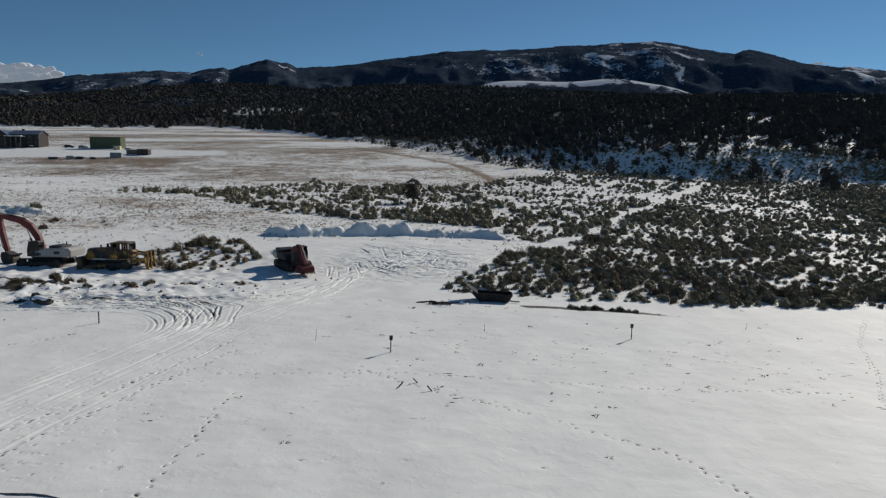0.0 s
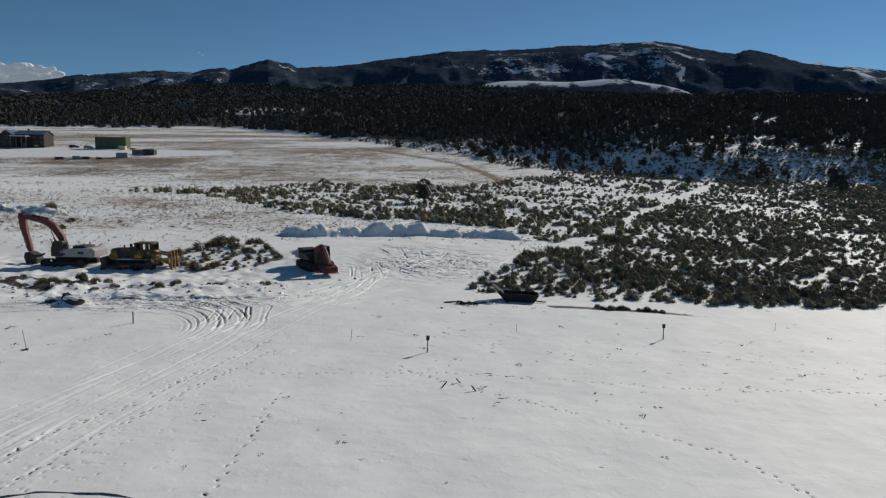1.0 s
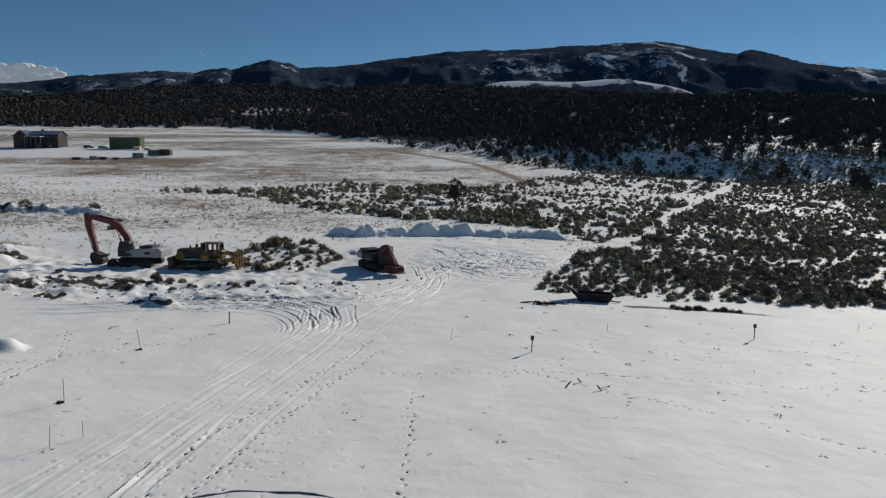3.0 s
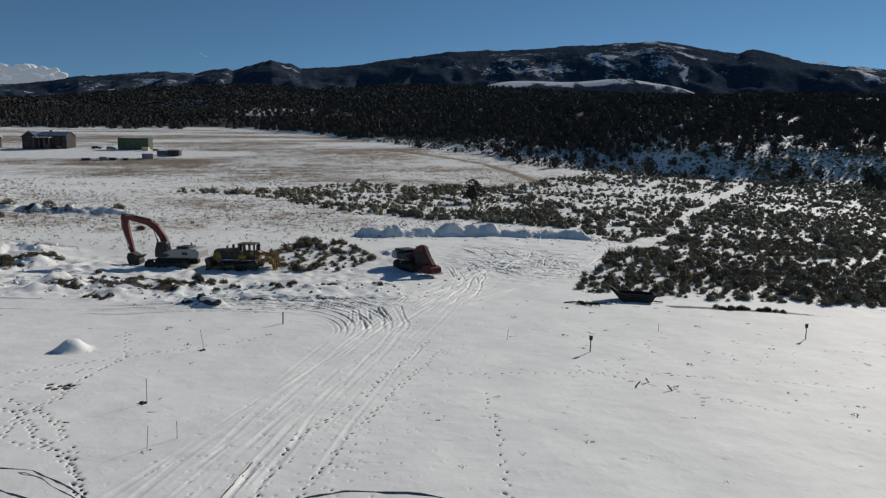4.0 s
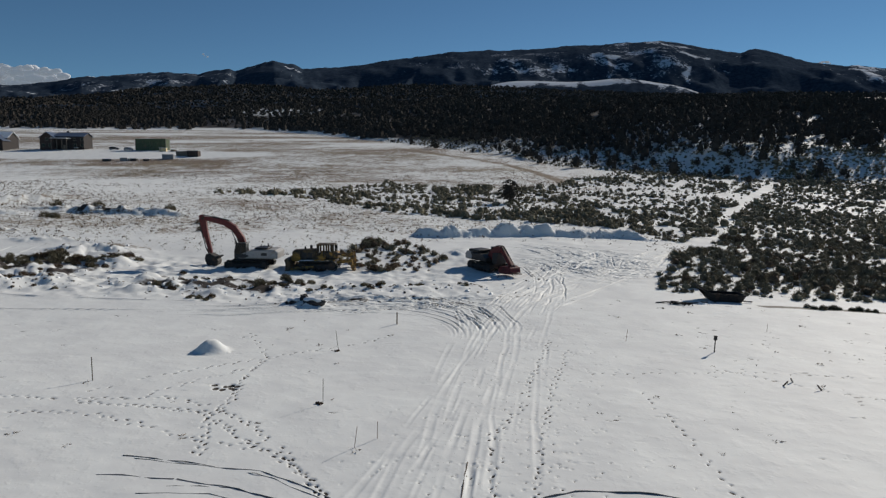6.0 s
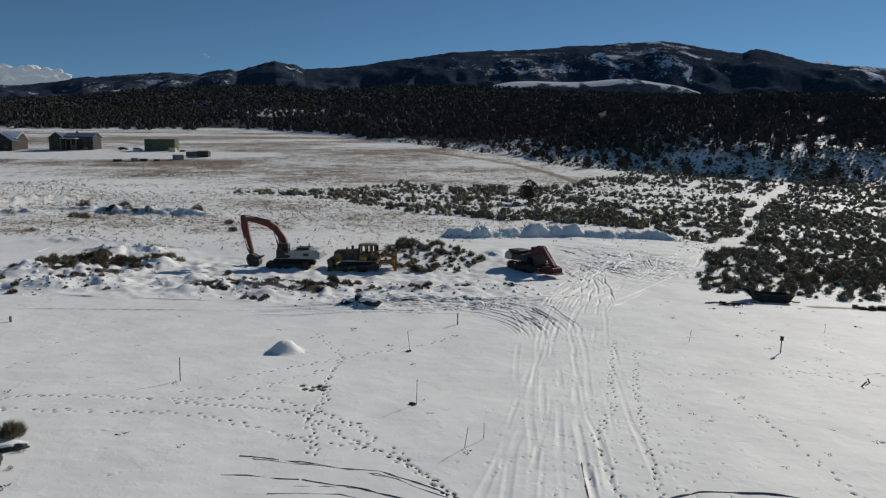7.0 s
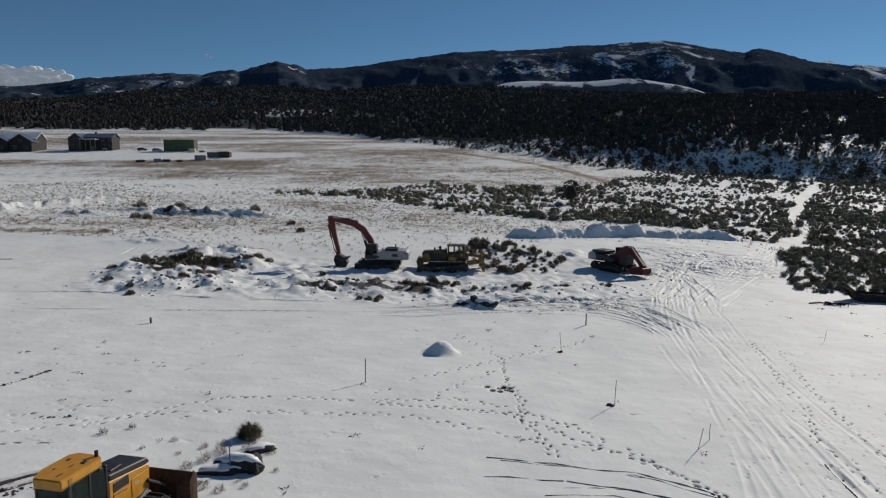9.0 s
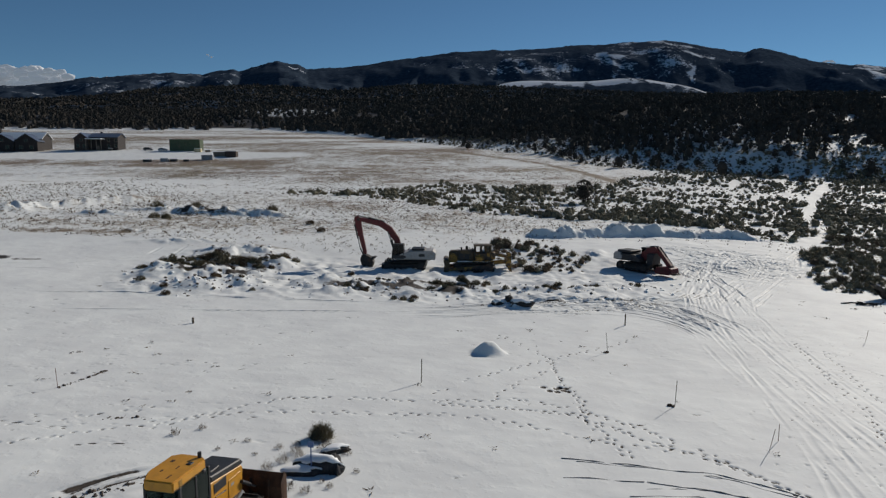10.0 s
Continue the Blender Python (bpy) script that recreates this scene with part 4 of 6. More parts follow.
def plant_woods():
    fine = [with_core(crown_cards(rng, 52, 1.0, 0.6, 0.12, 0.06, 0.2), rng, 1.0, 0.5) for k in range(7)]
    plain = [with_core(crown_cards(rng, 25, 0.95, 0.62, 0.145, 0.04, 0.25), rng, 1.0, 0.6, 0.05, ((0.05, 0.75), (0.68, 0.55))) for k in range(5)]
    rough = [crown_cards(rng, 9, 1.0, 0.65, 0.36) for k in range(5)]
    # edge and front slope of the wooded hill
    x, y, g = sow(-130, 330, 190, 430, 12, 71)
    d = wood_depth(x, y)
    d2 = d - 3 * ramp(x, 20, 70)
    dens = 0.95 * ramp(d2, 0, 52 + 8 * ramp(x, 70, 110) + 30 * (1 - ramp(x, 20, 60))) + 0.10 * (d > -22) * (d2 < 0)
    dens *= 1 - 0.5 * (fnoise(x, y, 26, 72, 3) > 0.42)
    keep = (g.uniform(0, 1, len(x)) < dens) & (gap_to(x, y, TRAIL_INTO_WOODS) > 3)
    x, y = x[keep], y[keep]
    size = 1.6 + 3.6 * g.uniform(0, 1, len(x)) ** 1.3
    ob = scatter("juniper_woods", fine, on_ground(x, y), size, NEEDLES, 73, 0.1)
    tagged(ob, "dark juniper and pinyon woods on the snowy hillside", "woods", kind="stuff")
    # low brush on the steep bank
    x, y, g = sow(-70, 300, 170, 420, 3.4, 171)
    d = wood_depth(x, y)
    keep = (d > -16) & (d < 48) & (g.uniform(0, 1, len(x)) < 0.8 + 0.6 * fnoise(x, y, 7, 172, 2)) & (gap_to(x, y, TRAIL_INTO_WOODS) > 3) & (d > -6 - 10 * (x > 20))
    x, y = x[keep], y[keep]
    ob = scatter("hillside_brush", sage_far, on_ground(x, y), 0.6 + 0.9 * g.uniform(0, 1, len(x)) ** 2, SAGE, 173)
    tagged(ob, "dark brush dotting the snowy bank below the woods", "brush", kind="stuff")
    # farther slopes
    x, y, g = sow(-800, 720, 300, 1000, 42, 74)
    d = wood_depth(x, y)
    inside = np.abs(x + 18) < 40 + 0.76 * y
    taken = (x > -130) & (x < 330) & (y < 430)
    dens = 0.95 * ramp(d, -4, 18) * (1 - 0.7 * (fnoise(x, y, 60, 75, 3) > 0.5))
    glade = np.exp(-(((x + 235) / 95) ** 2 + ((y - 870) / 60) ** 2))
    dens *= 1 - 0.6 * glade
    keep = inside & ~taken & (g.uniform(0, 1, len(x)) < dens)
    x, y = x[keep], y[keep]
    ob = scatter("distant_woods", plain, on_ground(x, y), g.uniform(3.2, 6.4, len(x)), NEEDLES, 76, 0.1)
    tagged(ob, "dense dark evergreen woods on distant slopes", "woods", kind="stuff")
    x, y, g = sow(-1500, 1500, 1000, 2000, 170, 77)
    inside = np.abs(x + 18) < 40 + 0.76 * y
    keep = inside & (g.uniform(0, 1, len(x)) < 0.9)
    x, y = x[keep], y[keep]
    ob = scatter("plateau_woods", rough, on_ground(x, y), g.uniform(5, 8.5, len(x)), NEEDLES, 78, 0.2)
    tagged(ob, "far dark evergreen woods covering the plateau", "woods", kind="stuff")


plant_woods()


# ---------------------------------------------------------------- building blocks for things
STEEL = material("dark_worn_steel", (0.035, 0.033, 0.032), 0.75, 0.25, 0.3, 9, 0.3, (0.10, 0.06, 0.04), 0.45, 3)
TRACK = material("muddy_track_steel", (0.030, 0.028, 0.026), 0.75, 0.3, 0.4, 12, 0.5, (0.12, 0.10, 0.085), 0.4, 4)
RED = material("faded_red_paint", (0.115, 0.012, 0.012), 0.6, 0, 0.25, 5, 0.1, (0.03, 0.018, 0.016), 0.45, 1.8)
WHITE = material("off_white_paint", (0.34, 0.33, 0.32), 0.5, 0, 0.12, 5, 0.1, (0.32, 0.28, 0.24), 0.4, 2)
GRIMY = material("grimy_dark_yellow_paint", (0.085, 0.055, 0.022), 0.65, 0, 0.35, 6, 0.2, (0.03, 0.024, 0.02), 0.6, 2.2)
YELLOW = material("worn_yellow_paint", (0.32, 0.175, 0.026), 0.65, 0, 0.3, 6, 0.15, (0.05, 0.036, 0.024), 0.63, 2.2)
BRIGHT_YELLOW = material("yellow_orange_paint", (0.54, 0.25, 0.020), 0.45, 0, 0.14, 4, 0.05, (0.42, 0.20, 0.03), 0.3, 3)
BLACK = material("matt_black_paint", (0.018, 0.018, 0.02), 0.55, 0, 0.3, 8, 0.1, (0.05, 0.05, 0.052), 0.4, 3)
TUB_STEEL = material("sooty_rusty_steel", (0.022, 0.019, 0.018), 0.92, 0, 0.4, 7, 0.3, (0.05, 0.03, 0.022), 0.45, 2)
RUSTY = material("rusty_brown_steel", (0.072, 0.036, 0.020), 0.8, 0.2, 0.35, 5, 0.3, (0.045, 0.026, 0.018), 0.5, 2)
SOIL_CLOD = material("frozen_soil", (0.085, 0.066, 0.052), 0.95, 0, 0.4, 6, 0.4)
PALE_ROD = material("faded_red_rod_paint", (0.34, 0.22, 0.19), 0.7, 0, 0.2, 8, 0.05)
CHROME = material("dull_cylinder_rod", (0.22, 0.22, 0.22), 0.55, 0.8, 0.05, 4, 0)
RUBBER = material("dusty_black_rubber", (0.12, 0.124, 0.132), 0.8, 0, 0.3, 9, 0.2)
WOOD_GREY = material("weathered_wood", (0.16, 0.13, 0.10), 0.85, 0, 0.35, 12, 0.4)
ROCK = material("dark_grey_rock", (0.030, 0.028, 0.029), 0.9, 0, 0.4, 3, 0.8, (0.075, 0.07, 0.066), 0.35, 1.5)
SNOW = material("fresh_snow", (0.85, 0.86, 0.87), 0.6, 0, 0.03, 3, 0.2)
SIDING = material("brown_board_siding", (0.055, 0.034, 0.026), 0.8, 0, 0.25, 2.5, 0.2)
DARK_SIDING = material("dark_brown_siding", (0.022, 0.016, 0.015), 0.8, 0, 0.3, 2.5, 0.2)
METAL_ROOF = material("blue_grey_metal_roof", (0.13, 0.16, 0.22), 0.4, 0.4, 0.15, 1.5, 0.1)
GREEN_METAL = material("green_corrugated_metal", (0.050, 0.075, 0.035), 0.55, 0.2, 0.25, 1.2, 0.1, (0.09, 0.08, 0.045), 0.4, 0.5)
TARP = material("pale_yellow_tarp", (0.60, 0.50, 0.30), 0.7, 0, 0.15, 2, 0.2)
GREY_PAINT = material("grey_paint", (0.25, 0.26, 0.28), 0.5, 0, 0.2, 2, 0.1)
BLUE_SIGN = material("pale_blue_sign_paint", (0.10, 0.17, 0.34), 0.5, 0, 0.1, 8, 0.05)


def glass_material():
    m = bpy.data.materials.new("dark_window_glass")
    m.use_nodes = True
    s = m.node_tree.nodes["Principled BSDF"]
    s.inputs["Base Color"].default_value = (0.006, 0.008, 0.008, 1)
    s.inputs["Roughness"].default_value = 0.06
    s.inputs["Transmission Weight"].default_value = 0.12
    s.inputs["Specular IOR Level"].default_value = 0.2
    return m



def clear_glass():
    m = bpy.data.materials.new("green_tinted_glass")
    m.use_nodes = True
    s = m.node_tree.nodes["Principled BSDF"]
    s.inputs["Base Color"].default_value = (0.13, 0.18, 0.165, 1)
    s.inputs["Roughness"].default_value = 0.02
    s.inputs["IOR"].default_value = 1.15
    s.inputs["Transmission Weight"].default_value = 0.9
    return m


GLASS = glass_material()
TINTED = clear_glass()


def part(name, bm, mat, parent, label="", smooth=False):
    me = bpy.data.meshes.new(name)
    bmesh.ops.recalc_face_normals(bm, faces=bm.faces)
    for f in bm.faces:
        f.smooth = smooth
    bm.to_mesh(me)
    bm.free()
    me.materials.append(mat)
    ob = new(name, me)
    ob.parent = parent
    return tagged(ob, label)


def thing(name, m, label, category, group="", kind=""):
    ob = new(name)
    ob.empty_display_size = 0.2
    ob.matrix_basis = m
    return tagged(ob, label, category, group, kind)


def box(x0, x1, y0, y1, z0, z1, bevel=0.02, bm=None):
    """A bevelled box, alone or added to a mesh."""
    own = bm or bmesh.new()
    made = bmesh.ops.create_cube(own, size=1)["verts"]
    for v in made:
        v.co = Vector(((x0 + x1) / 2 + v.co.x * (x1 - x0), (y0 + y1) / 2 + v.co.y * (y1 - y0), (z0 + z1) / 2 + v.co.z * (z1 - z0)))
    if bevel:
        edges = list({e for v in made for e in v.link_edges})
        bmesh.ops.bevel(own, geom=edges, offset=bevel, segments=1, affect="EDGES", clamp_overlap=True)
    return own


def slab(profile, y0, y1, bevel=0.02, bm=None):
    """An outline in x and z, given depth along y."""
    own = bm or bmesh.new()
    a = [own.verts.new((x, y0, z)) for x, z in profile]
    b = [own.verts.new((x, y1, z)) for x, z in profile]
    faces = [own.faces.new(a), own.faces.new(b[::-1])]
    for k in range(len(a)):
        faces.append(own.faces.new((a[k], b[k], b[(k + 1) % len(a)], a[(k + 1) % len(a)])))
    if bevel:
        edges = list({e for f in faces[:2] for e in f.edges})
        bmesh.ops.bevel(own, geom=edges, offset=bevel, segments=1, affect="EDGES", clamp_overlap=True)
    return own


def tube(points, radius, sides=8, bm=None, taper=None):
    """A round bar along points; taper gives its radius at each."""
    own = bm or bmesh.new()
    rings = []
    pts = [Vector(p) for p in points]
    for k, p in enumerate(pts):
        d = (pts[min(k + 1, len(pts) - 1)] - pts[max(k - 1, 0)]).normalized()
        a = d.orthogonal().normalized() if abs(d.z) > 0.95 else d.cross(Vector((0, 0, 1))).normalized()
        b = d.cross(a)
        r = taper[k] if taper else radius
        rings.append([own.verts.new(p + (a * math.cos(t) + b * math.sin(t)) * r) for t in [2 * math.pi * i / sides for i in range(sides)]])
    for q, w in zip(rings, rings[1:]):
        for k in range(sides):
            own.faces.new((q[k], q[(k + 1) % sides], w[(k + 1) % sides], w[k]))
    own.faces.new(rings[0][::-1]), own.faces.new(rings[-1])
    return own


def disc(x, y0, y1, z, r, sides=16, bm=None):
    return tube([(x, y0, z), (x, y1, z)], r, sides, bm)


def crawler(parent, x0, x1, y, wide, high, shoes=30):
    """One crawler track: shoes round an oblong, with frame, rollers and sprocket."""
    r = high / 2
    run, turn = x1 - x0 - high, math.pi * r
    total = 2 * run + 2 * turn
    bm = bmesh.new()
    for k in range(shoes):
        s = total * k / shoes
        if s < run:
            x, z, a = x0 + r + s, 0, 0
        elif s < run + turn:
            q = (s - run) / r
            x, z, a = x1 - r + r * math.sin(q), r - r * math.cos(q), -q
        elif s < 2 * run + turn:
            x, z, a = x1 - r - (s - run - turn), high, math.pi
        else:
            q = (s - 2 * run - turn) / r
            x, z, a = x0 + r - r * math.sin(q), r + r * math.cos(q), math.pi - q
        n = len(bm.verts)
        half = total / shoes * 0.46
        box(-half, half, -wide / 2, wide / 2, 0, 0.07, 0, bm)
        box(-half, -half + 0.04, -wide / 2, wide / 2, -0.05, 0.02, 0, bm)
        bm.verts.ensure_lookup_table()
        m = Matrix.Translation((x, y, z)) @ Matrix.Rotation(a, 4, "Y")
        for v in bm.verts[n:]:
            v.co = m @ v.co
    belt = part("track", bm, TRACK, parent)
    bm = box(x0 + r, x1 - r, y - wide * 0.3, y + wide * 0.3, high * 0.28, high * 0.72, 0.04)
    part("track_frame", bm, STEEL, belt)
    for k in range(6):
        x = x0 + r + run * (k + 0.5) / 6
        part("roller", disc(x, y - wide * 0.36, y + wide * 0.36, high * 0.26, high * 0.15, 10), STEEL, belt)
    for x in (x0 + r, x1 - r):
        part("sprocket", disc(x, y - wide * 0.4, y + wide * 0.4, r, r * 0.78, 14), STEEL, belt)
    return belt


def cylinder_ram(parent, a, b, r):
    """A hydraulic ram: barrel and bright rod."""
    a, b = Vector(a), Vector(b)
    ram = part("hydraulic_ram", tube([a, a.lerp(b, 0.6)], r, 8), BLACK, parent)
    part("piston_rod", tube([a.lerp(b, 0.55), b], r * 0.55, 8), CHROME, ram)


def cab_shell(parent, x0, x1, y0, y1, z0, z1, mat, roof_mat, post=0.07):
    """A driver's cab: sill, raked windscreen, corner posts, roof and panes."""
    cab = part("cab", box(x0, x1, y0, y1, z0, z0 + 0.42, 0.03), mat, parent)
    rake, low, mid = 0.26, z0 + 0.42, (x0 + x1) / 2 - 0.05
    for y in (y0 + 0.03, y1 - 0.03):
        part("cab_post", tube([(x0 + 0.04, y, low), (x0 + 0.06, y, z1 - 0.08)], post * 0.6, 6), mat, cab)
        part("cab_post", tube([(mid, y, low), (mid, y, z1 - 0.08)], post * 0.45, 6), mat, cab)
        part("cab_post", tube([(x1 - 0.04, y, low), (x1 - 0.06, y, low + 0.35), (x1 - rake, y, z1 - 0.08)], post * 0.6, 6), mat, cab)
        part("window_pane", slab([(x0 + 0.07, low), (mid - 0.03, low), (mid - 0.03, z1 - 0.1), (x0 + 0.09, z1 - 0.1)], y - 0.006, y + 0.006, 0), GLASS, cab)
        part("window_pane", slab([(mid + 0.03, low), (x1 - 0.07, low), (x1 - 0.09, low + 0.35), (x1 - rake - 0.03, z1 - 0.1), (mid + 0.03, z1 - 0.1)], y - 0.006, y + 0.006, 0), GLASS, cab)
    part("windscreen", slab([(x1 - 0.05, low), (x1 - 0.04, low), (x1 - 0.05, low + 0.35), (x1 - rake + 0.01, z1 - 0.1), (x1 - rake - 0.01, z1 - 0.1), (x1 - 0.07, low + 0.35)], y0 + post, y1 - post, 0), GLASS, cab)
    part("rear_pane", box(x0 + 0.03, x0 + 0.042, y0 + post, y1 - post, low, z1 - 0.1, 0), GLASS, cab)
    part("cab_roof", slab([(x0 - 0.03, z1 - 0.1), (x1 - rake + 0.1, z1 - 0.1), (x1 - rake + 0.06, z1 - 0.02), (x1 - rake - 0.1, z1), (x0 + 0.05, z1)], y0 - 0.03, y1 + 0.03, 0.02), roof_mat, cab)
    part("seat", box(mid - 0.35, mid + 0.1, (y0 + y1) / 2 - 0.25, (y0 + y1) / 2 + 0.25, z0 + 0.42, z0 + 0.95, 0.06), BLACK, cab)
    return cab


def at(x, y, turn=0.0, up=0.0, lean=(0.0, 0.0)):
    """A pose on the snow."""
    return pose(x, y, height(x, y) + up, lean[0], lean[1], turn)


# ---------------------------------------------------------------- machines
def long_excavator():
    ex = thing("excavator", at(-39.75, 67.8, 178, -0.08), "white crawler excavator with faded red boom, parked on snow", "excavator")
    for y in (-1.25, 1.25):
        crawler(ex, -2.2, 2.25, y, 0.62, 0.92)
    part("undercarriage", box(-1.5, 1.5, -0.95, 0.95, 0.35, 0.85, 0.08), STEEL, ex)
    part("slew_ring", tube([(0, 0, 0.8), (0, 0, 1.12)], 0.75, 20), STEEL, ex)
    body = part("upper_body", slab([(-2.75, 1.12), (0.9, 1.12), (0.9, 1.35), (0.3, 1.75), (-0.6, 1.95), (-2.6, 2.02), (-3.0, 1.8), (-3.05, 1.3)], -1.35, 1.35, 0.06), WHITE, ex)
    part("counterweight", slab([(-3.15, 1.1), (-2.3, 1.1), (-2.3, 1.98), (-2.9, 2.0), (-3.2, 1.75)], -1.38, 1.38, 0.1), WHITE, ex)
    part("engine_hood", box(-2.1, -0.75, -0.9, 0.95, 2.02, 2.2, 0.06), BLACK, body, "black engine cover")
    part("exhaust_pipe", tube([(-1.7, -0.6, 2.1), (-1.7, -0.6, 2.5)], 0.06, 8), STEEL, body)
    part("hand_rail", tube([(-0.5, 1.25, 1.9), (-0.5, 1.25, 2.3), (-1.9, 1.25, 2.35), (-1.9, 1.25, 1.95)], 0.02, 6), BLACK, body)
    for y in (-1.37, 1.345):
        part("side_door", box(-2.2, -1.25, y, y + 0.025, 1.25, 1.78, 0.008), WHITE, body)
        part("side_door", box(-1.18, -0.25, y, y + 0.025, 1.25, 1.72, 0.008), WHITE, body)
        part("air_grille", box(-2.1, -1.5, y - 0.006, y + 0.031, 1.42, 1.7, 0.004), BLACK, body)
        part("stripe", box(-0.2, 0.3, y - 0.004, y + 0.029, 1.3, 1.5, 0.003), BLACK, body)
    part("fuel_cap", tube([(-0.3, -0.9, 1.8), (-0.3, -0.9, 1.98)], 0.07, 10), BLACK, body)
    part("belly_pan", box(-2.6, 0.9, -1.25, 1.25, 1.02, 1.14, 0.02), BLACK, body)
    cab_shell(ex, 0.0, 1.25, 0.42, 1.36, 1.18, 2.7, BLACK, BLACK)
    boom = part("boom", slab([(0.15, 1.65), (0.55, 1.6), (1.1, 2.9), (1.75, 3.85), (2.6, 4.42), (4.75, 4.95), (4.85, 5.2), (4.6, 5.3), (2.4, 4.95), (1.35, 4.3), (0.6, 3.2)], -0.27, 0.23, 0.03), RED, ex)
    part("boom_joint", disc(4.75, -0.33, 0.3, 5.12, 0.16, 12), STEEL, boom)
    stick = part("stick", slab([(4.55, 5.15), (4.8, 5.5), (5.15, 5.45), (5.2, 5.0), (4.85, 3.6), (4.3, 1.55), (4.0, 1.5), (3.98, 1.8), (4.35, 3.6)], -0.21, 0.17, 0.03), RED, ex)
    cylinder_ram(boom, (2.1, 0, 4.85), (4.85, 0, 5.48), 0.10)
    for y in (-0.42, 0.36):
        cylinder_ram(boom, (0.95, y, 1.5), (1.75, y, 3.9), 0.09)
    cylinder_ram(stick, (5.2, -0.02, 4.6), (4.65, -0.02, 2.1), 0.08)
    part("bucket_link", tube([(4.65, -0.02, 2.1), (4.25, -0.02, 1.25)], 0.07, 8), STEEL, stick)
    bm = slab([(4.45, 1.45), (4.02, 1.5), (3.5, 1.22), (3.22, 0.75), (3.32, 0.25), (3.68, 0.03), (4.1, 0.1), (4.45, 0.45), (4.6, 1.0)], -0.62, 0.58, 0.05)
    bucket = part("bucket", bm, STEEL, ex, "dark worn steel bucket")
    for k in range(5):
        y = -0.56 + k * 0.26
        part("bucket_tooth", slab([(3.3, 0.95), (2.98, 1.2), (3.05, 1.28), (3.5, 1.2)], y, y + 0.1, 0.01), STEEL, bucket)


def old_dozer():
    dz = thing("bulldozer", at(-32.65, 67.3, 179, -0.1), "old worn yellow bulldozer with ripper, parked on snow", "bulldozer")
    for y in (-0.98, 0.98):
        crawler(dz, -2.1, 2.1, y, 0.56, 1.05)
    part("belly", box(-1.9, 1.9, -0.68, 0.68, 0.45, 1.1, 0.06), STEEL, dz)
    hood = part("hood", slab([(0.05, 1.05), (2.5, 1.05), (2.55, 1.95), (2.35, 2.12), (0.05, 2.22)], -0.55, 0.55, 0.05), GRIMY, dz)
    part("radiator_grille", box(2.5, 2.58, -0.46, 0.46, 1.12, 1.9, 0.02), BLACK, hood)
    for k in range(3):
        part("engine_vent", box(0.5 + k * 0.62, 0.95 + k * 0.62, -0.565, -0.54, 1.25, 1.85, 0.01), BLACK, hood)
        part("engine_vent", box(0.5 + k * 0.62, 0.95 + k * 0.62, 0.54, 0.565, 1.25, 1.85, 0.01), BLACK, hood)
    part("exhaust_pipe", tube([(1.3, 0.1, 2.1), (1.3, 0.1, 2.45)], 0.08, 10), STEEL, hood)
    part("air_cleaner", tube([(0.75, -0.2, 2.1), (0.75, -0.2, 2.55)], 0.13, 12), STEEL, hood)
    for y in (-1.0, 1.0):
        part("fender", box(-1.9, 0.2, y - 0.28, y + 0.28, 1.12, 1.2, 0.03), YELLOW, dz)
        part("snow_dusting", slab([(-1.75, 1.09), (1.75, 1.09), (1.7, 1.13), (0.9, 1.16), (0.3, 1.12), (-0.6, 1.16), (-1.6, 1.13)], y - 0.22, y + 0.22, 0.01), SNOW, dz, "snow lying on the track")
        part("tool_box", box(-0.9, -0.1, y - 0.2, y + 0.2, 1.2, 1.6, 0.04), YELLOW, dz)
        part("head_lamp", tube([(0.1, y * 0.6, 2.25), (0.22, y * 0.6, 2.25)], 0.09, 10), BLACK, dz)
    part("operator_platform", box(-1.9, 0.1, -0.75, 0.75, 1.1, 1.3, 0.03), YELLOW, dz)
    part("seat", box(-1.3, -0.75, -0.3, 0.3, 1.3, 1.95, 0.08), BLACK, dz)
    part("fuel_tank", box(-2.15, -1.55, -0.72, 0.72, 1.25, 1.95, 0.1), YELLOW, dz)
    cage = part("cab", box(-1.8, 0.05, -0.82, 0.82, 2.62, 2.74, 0.04), GRIMY, dz, "yellow roll-over cab with open sides")
    for x in (-1.65, -1.2, -0.7, -0.1):
        for y in (-0.74, 0.74):
            part("cab_post", box(x - 0.08, x + 0.09, y - 0.07, y + 0.07, 1.25, 2.62, 0.015), GRIMY, cage)
    for y in (-0.79, 0.76):
        part("side_door", box(-1.75, -0.1, y, y + 0.03, 1.3, 1.9, 0.008), YELLOW, cage)
    part("window_pane", box(0.02, 0.035, -0.69, 0.69, 1.75, 2.62, 0), GLASS, cage)
    part("rear_screen", box(-1.86, -1.845, -0.69, 0.69, 1.95, 2.62, 0), GLASS, cage)
    part("dash", box(-0.15, 0.08, -0.5, 0.5, 1.3, 1.85, 0.05), BLACK, dz)
    blade = bmesh.new()
    prof = [(2.65, 0.05), (3.2, -0.02), (3.02, 0.3), (2.98, 0.75), (3.12, 1.2), (3.0, 1.36), (2.7, 1.3), (2.5, 0.95), (2.5, 0.4)]
    slab(prof, -1.65, 1.65, 0.02, blade)
    blade = part("blade", blade, GRIMY, dz, "worn brown-yellow steel dozer blade")
    part("cutting_edge", box(3.1, 3.22, -1.65, 1.65, -0.05, 0.08, 0.01), STEEL, blade)
    for y in (-1.4, 1.4):
        part("push_arm", slab([(2.72, 0.2), (2.72, 0.5), (0.2, 0.62), (0.2, 0.38)], y - 0.1, y + 0.1, 0.02), YELLOW, dz)
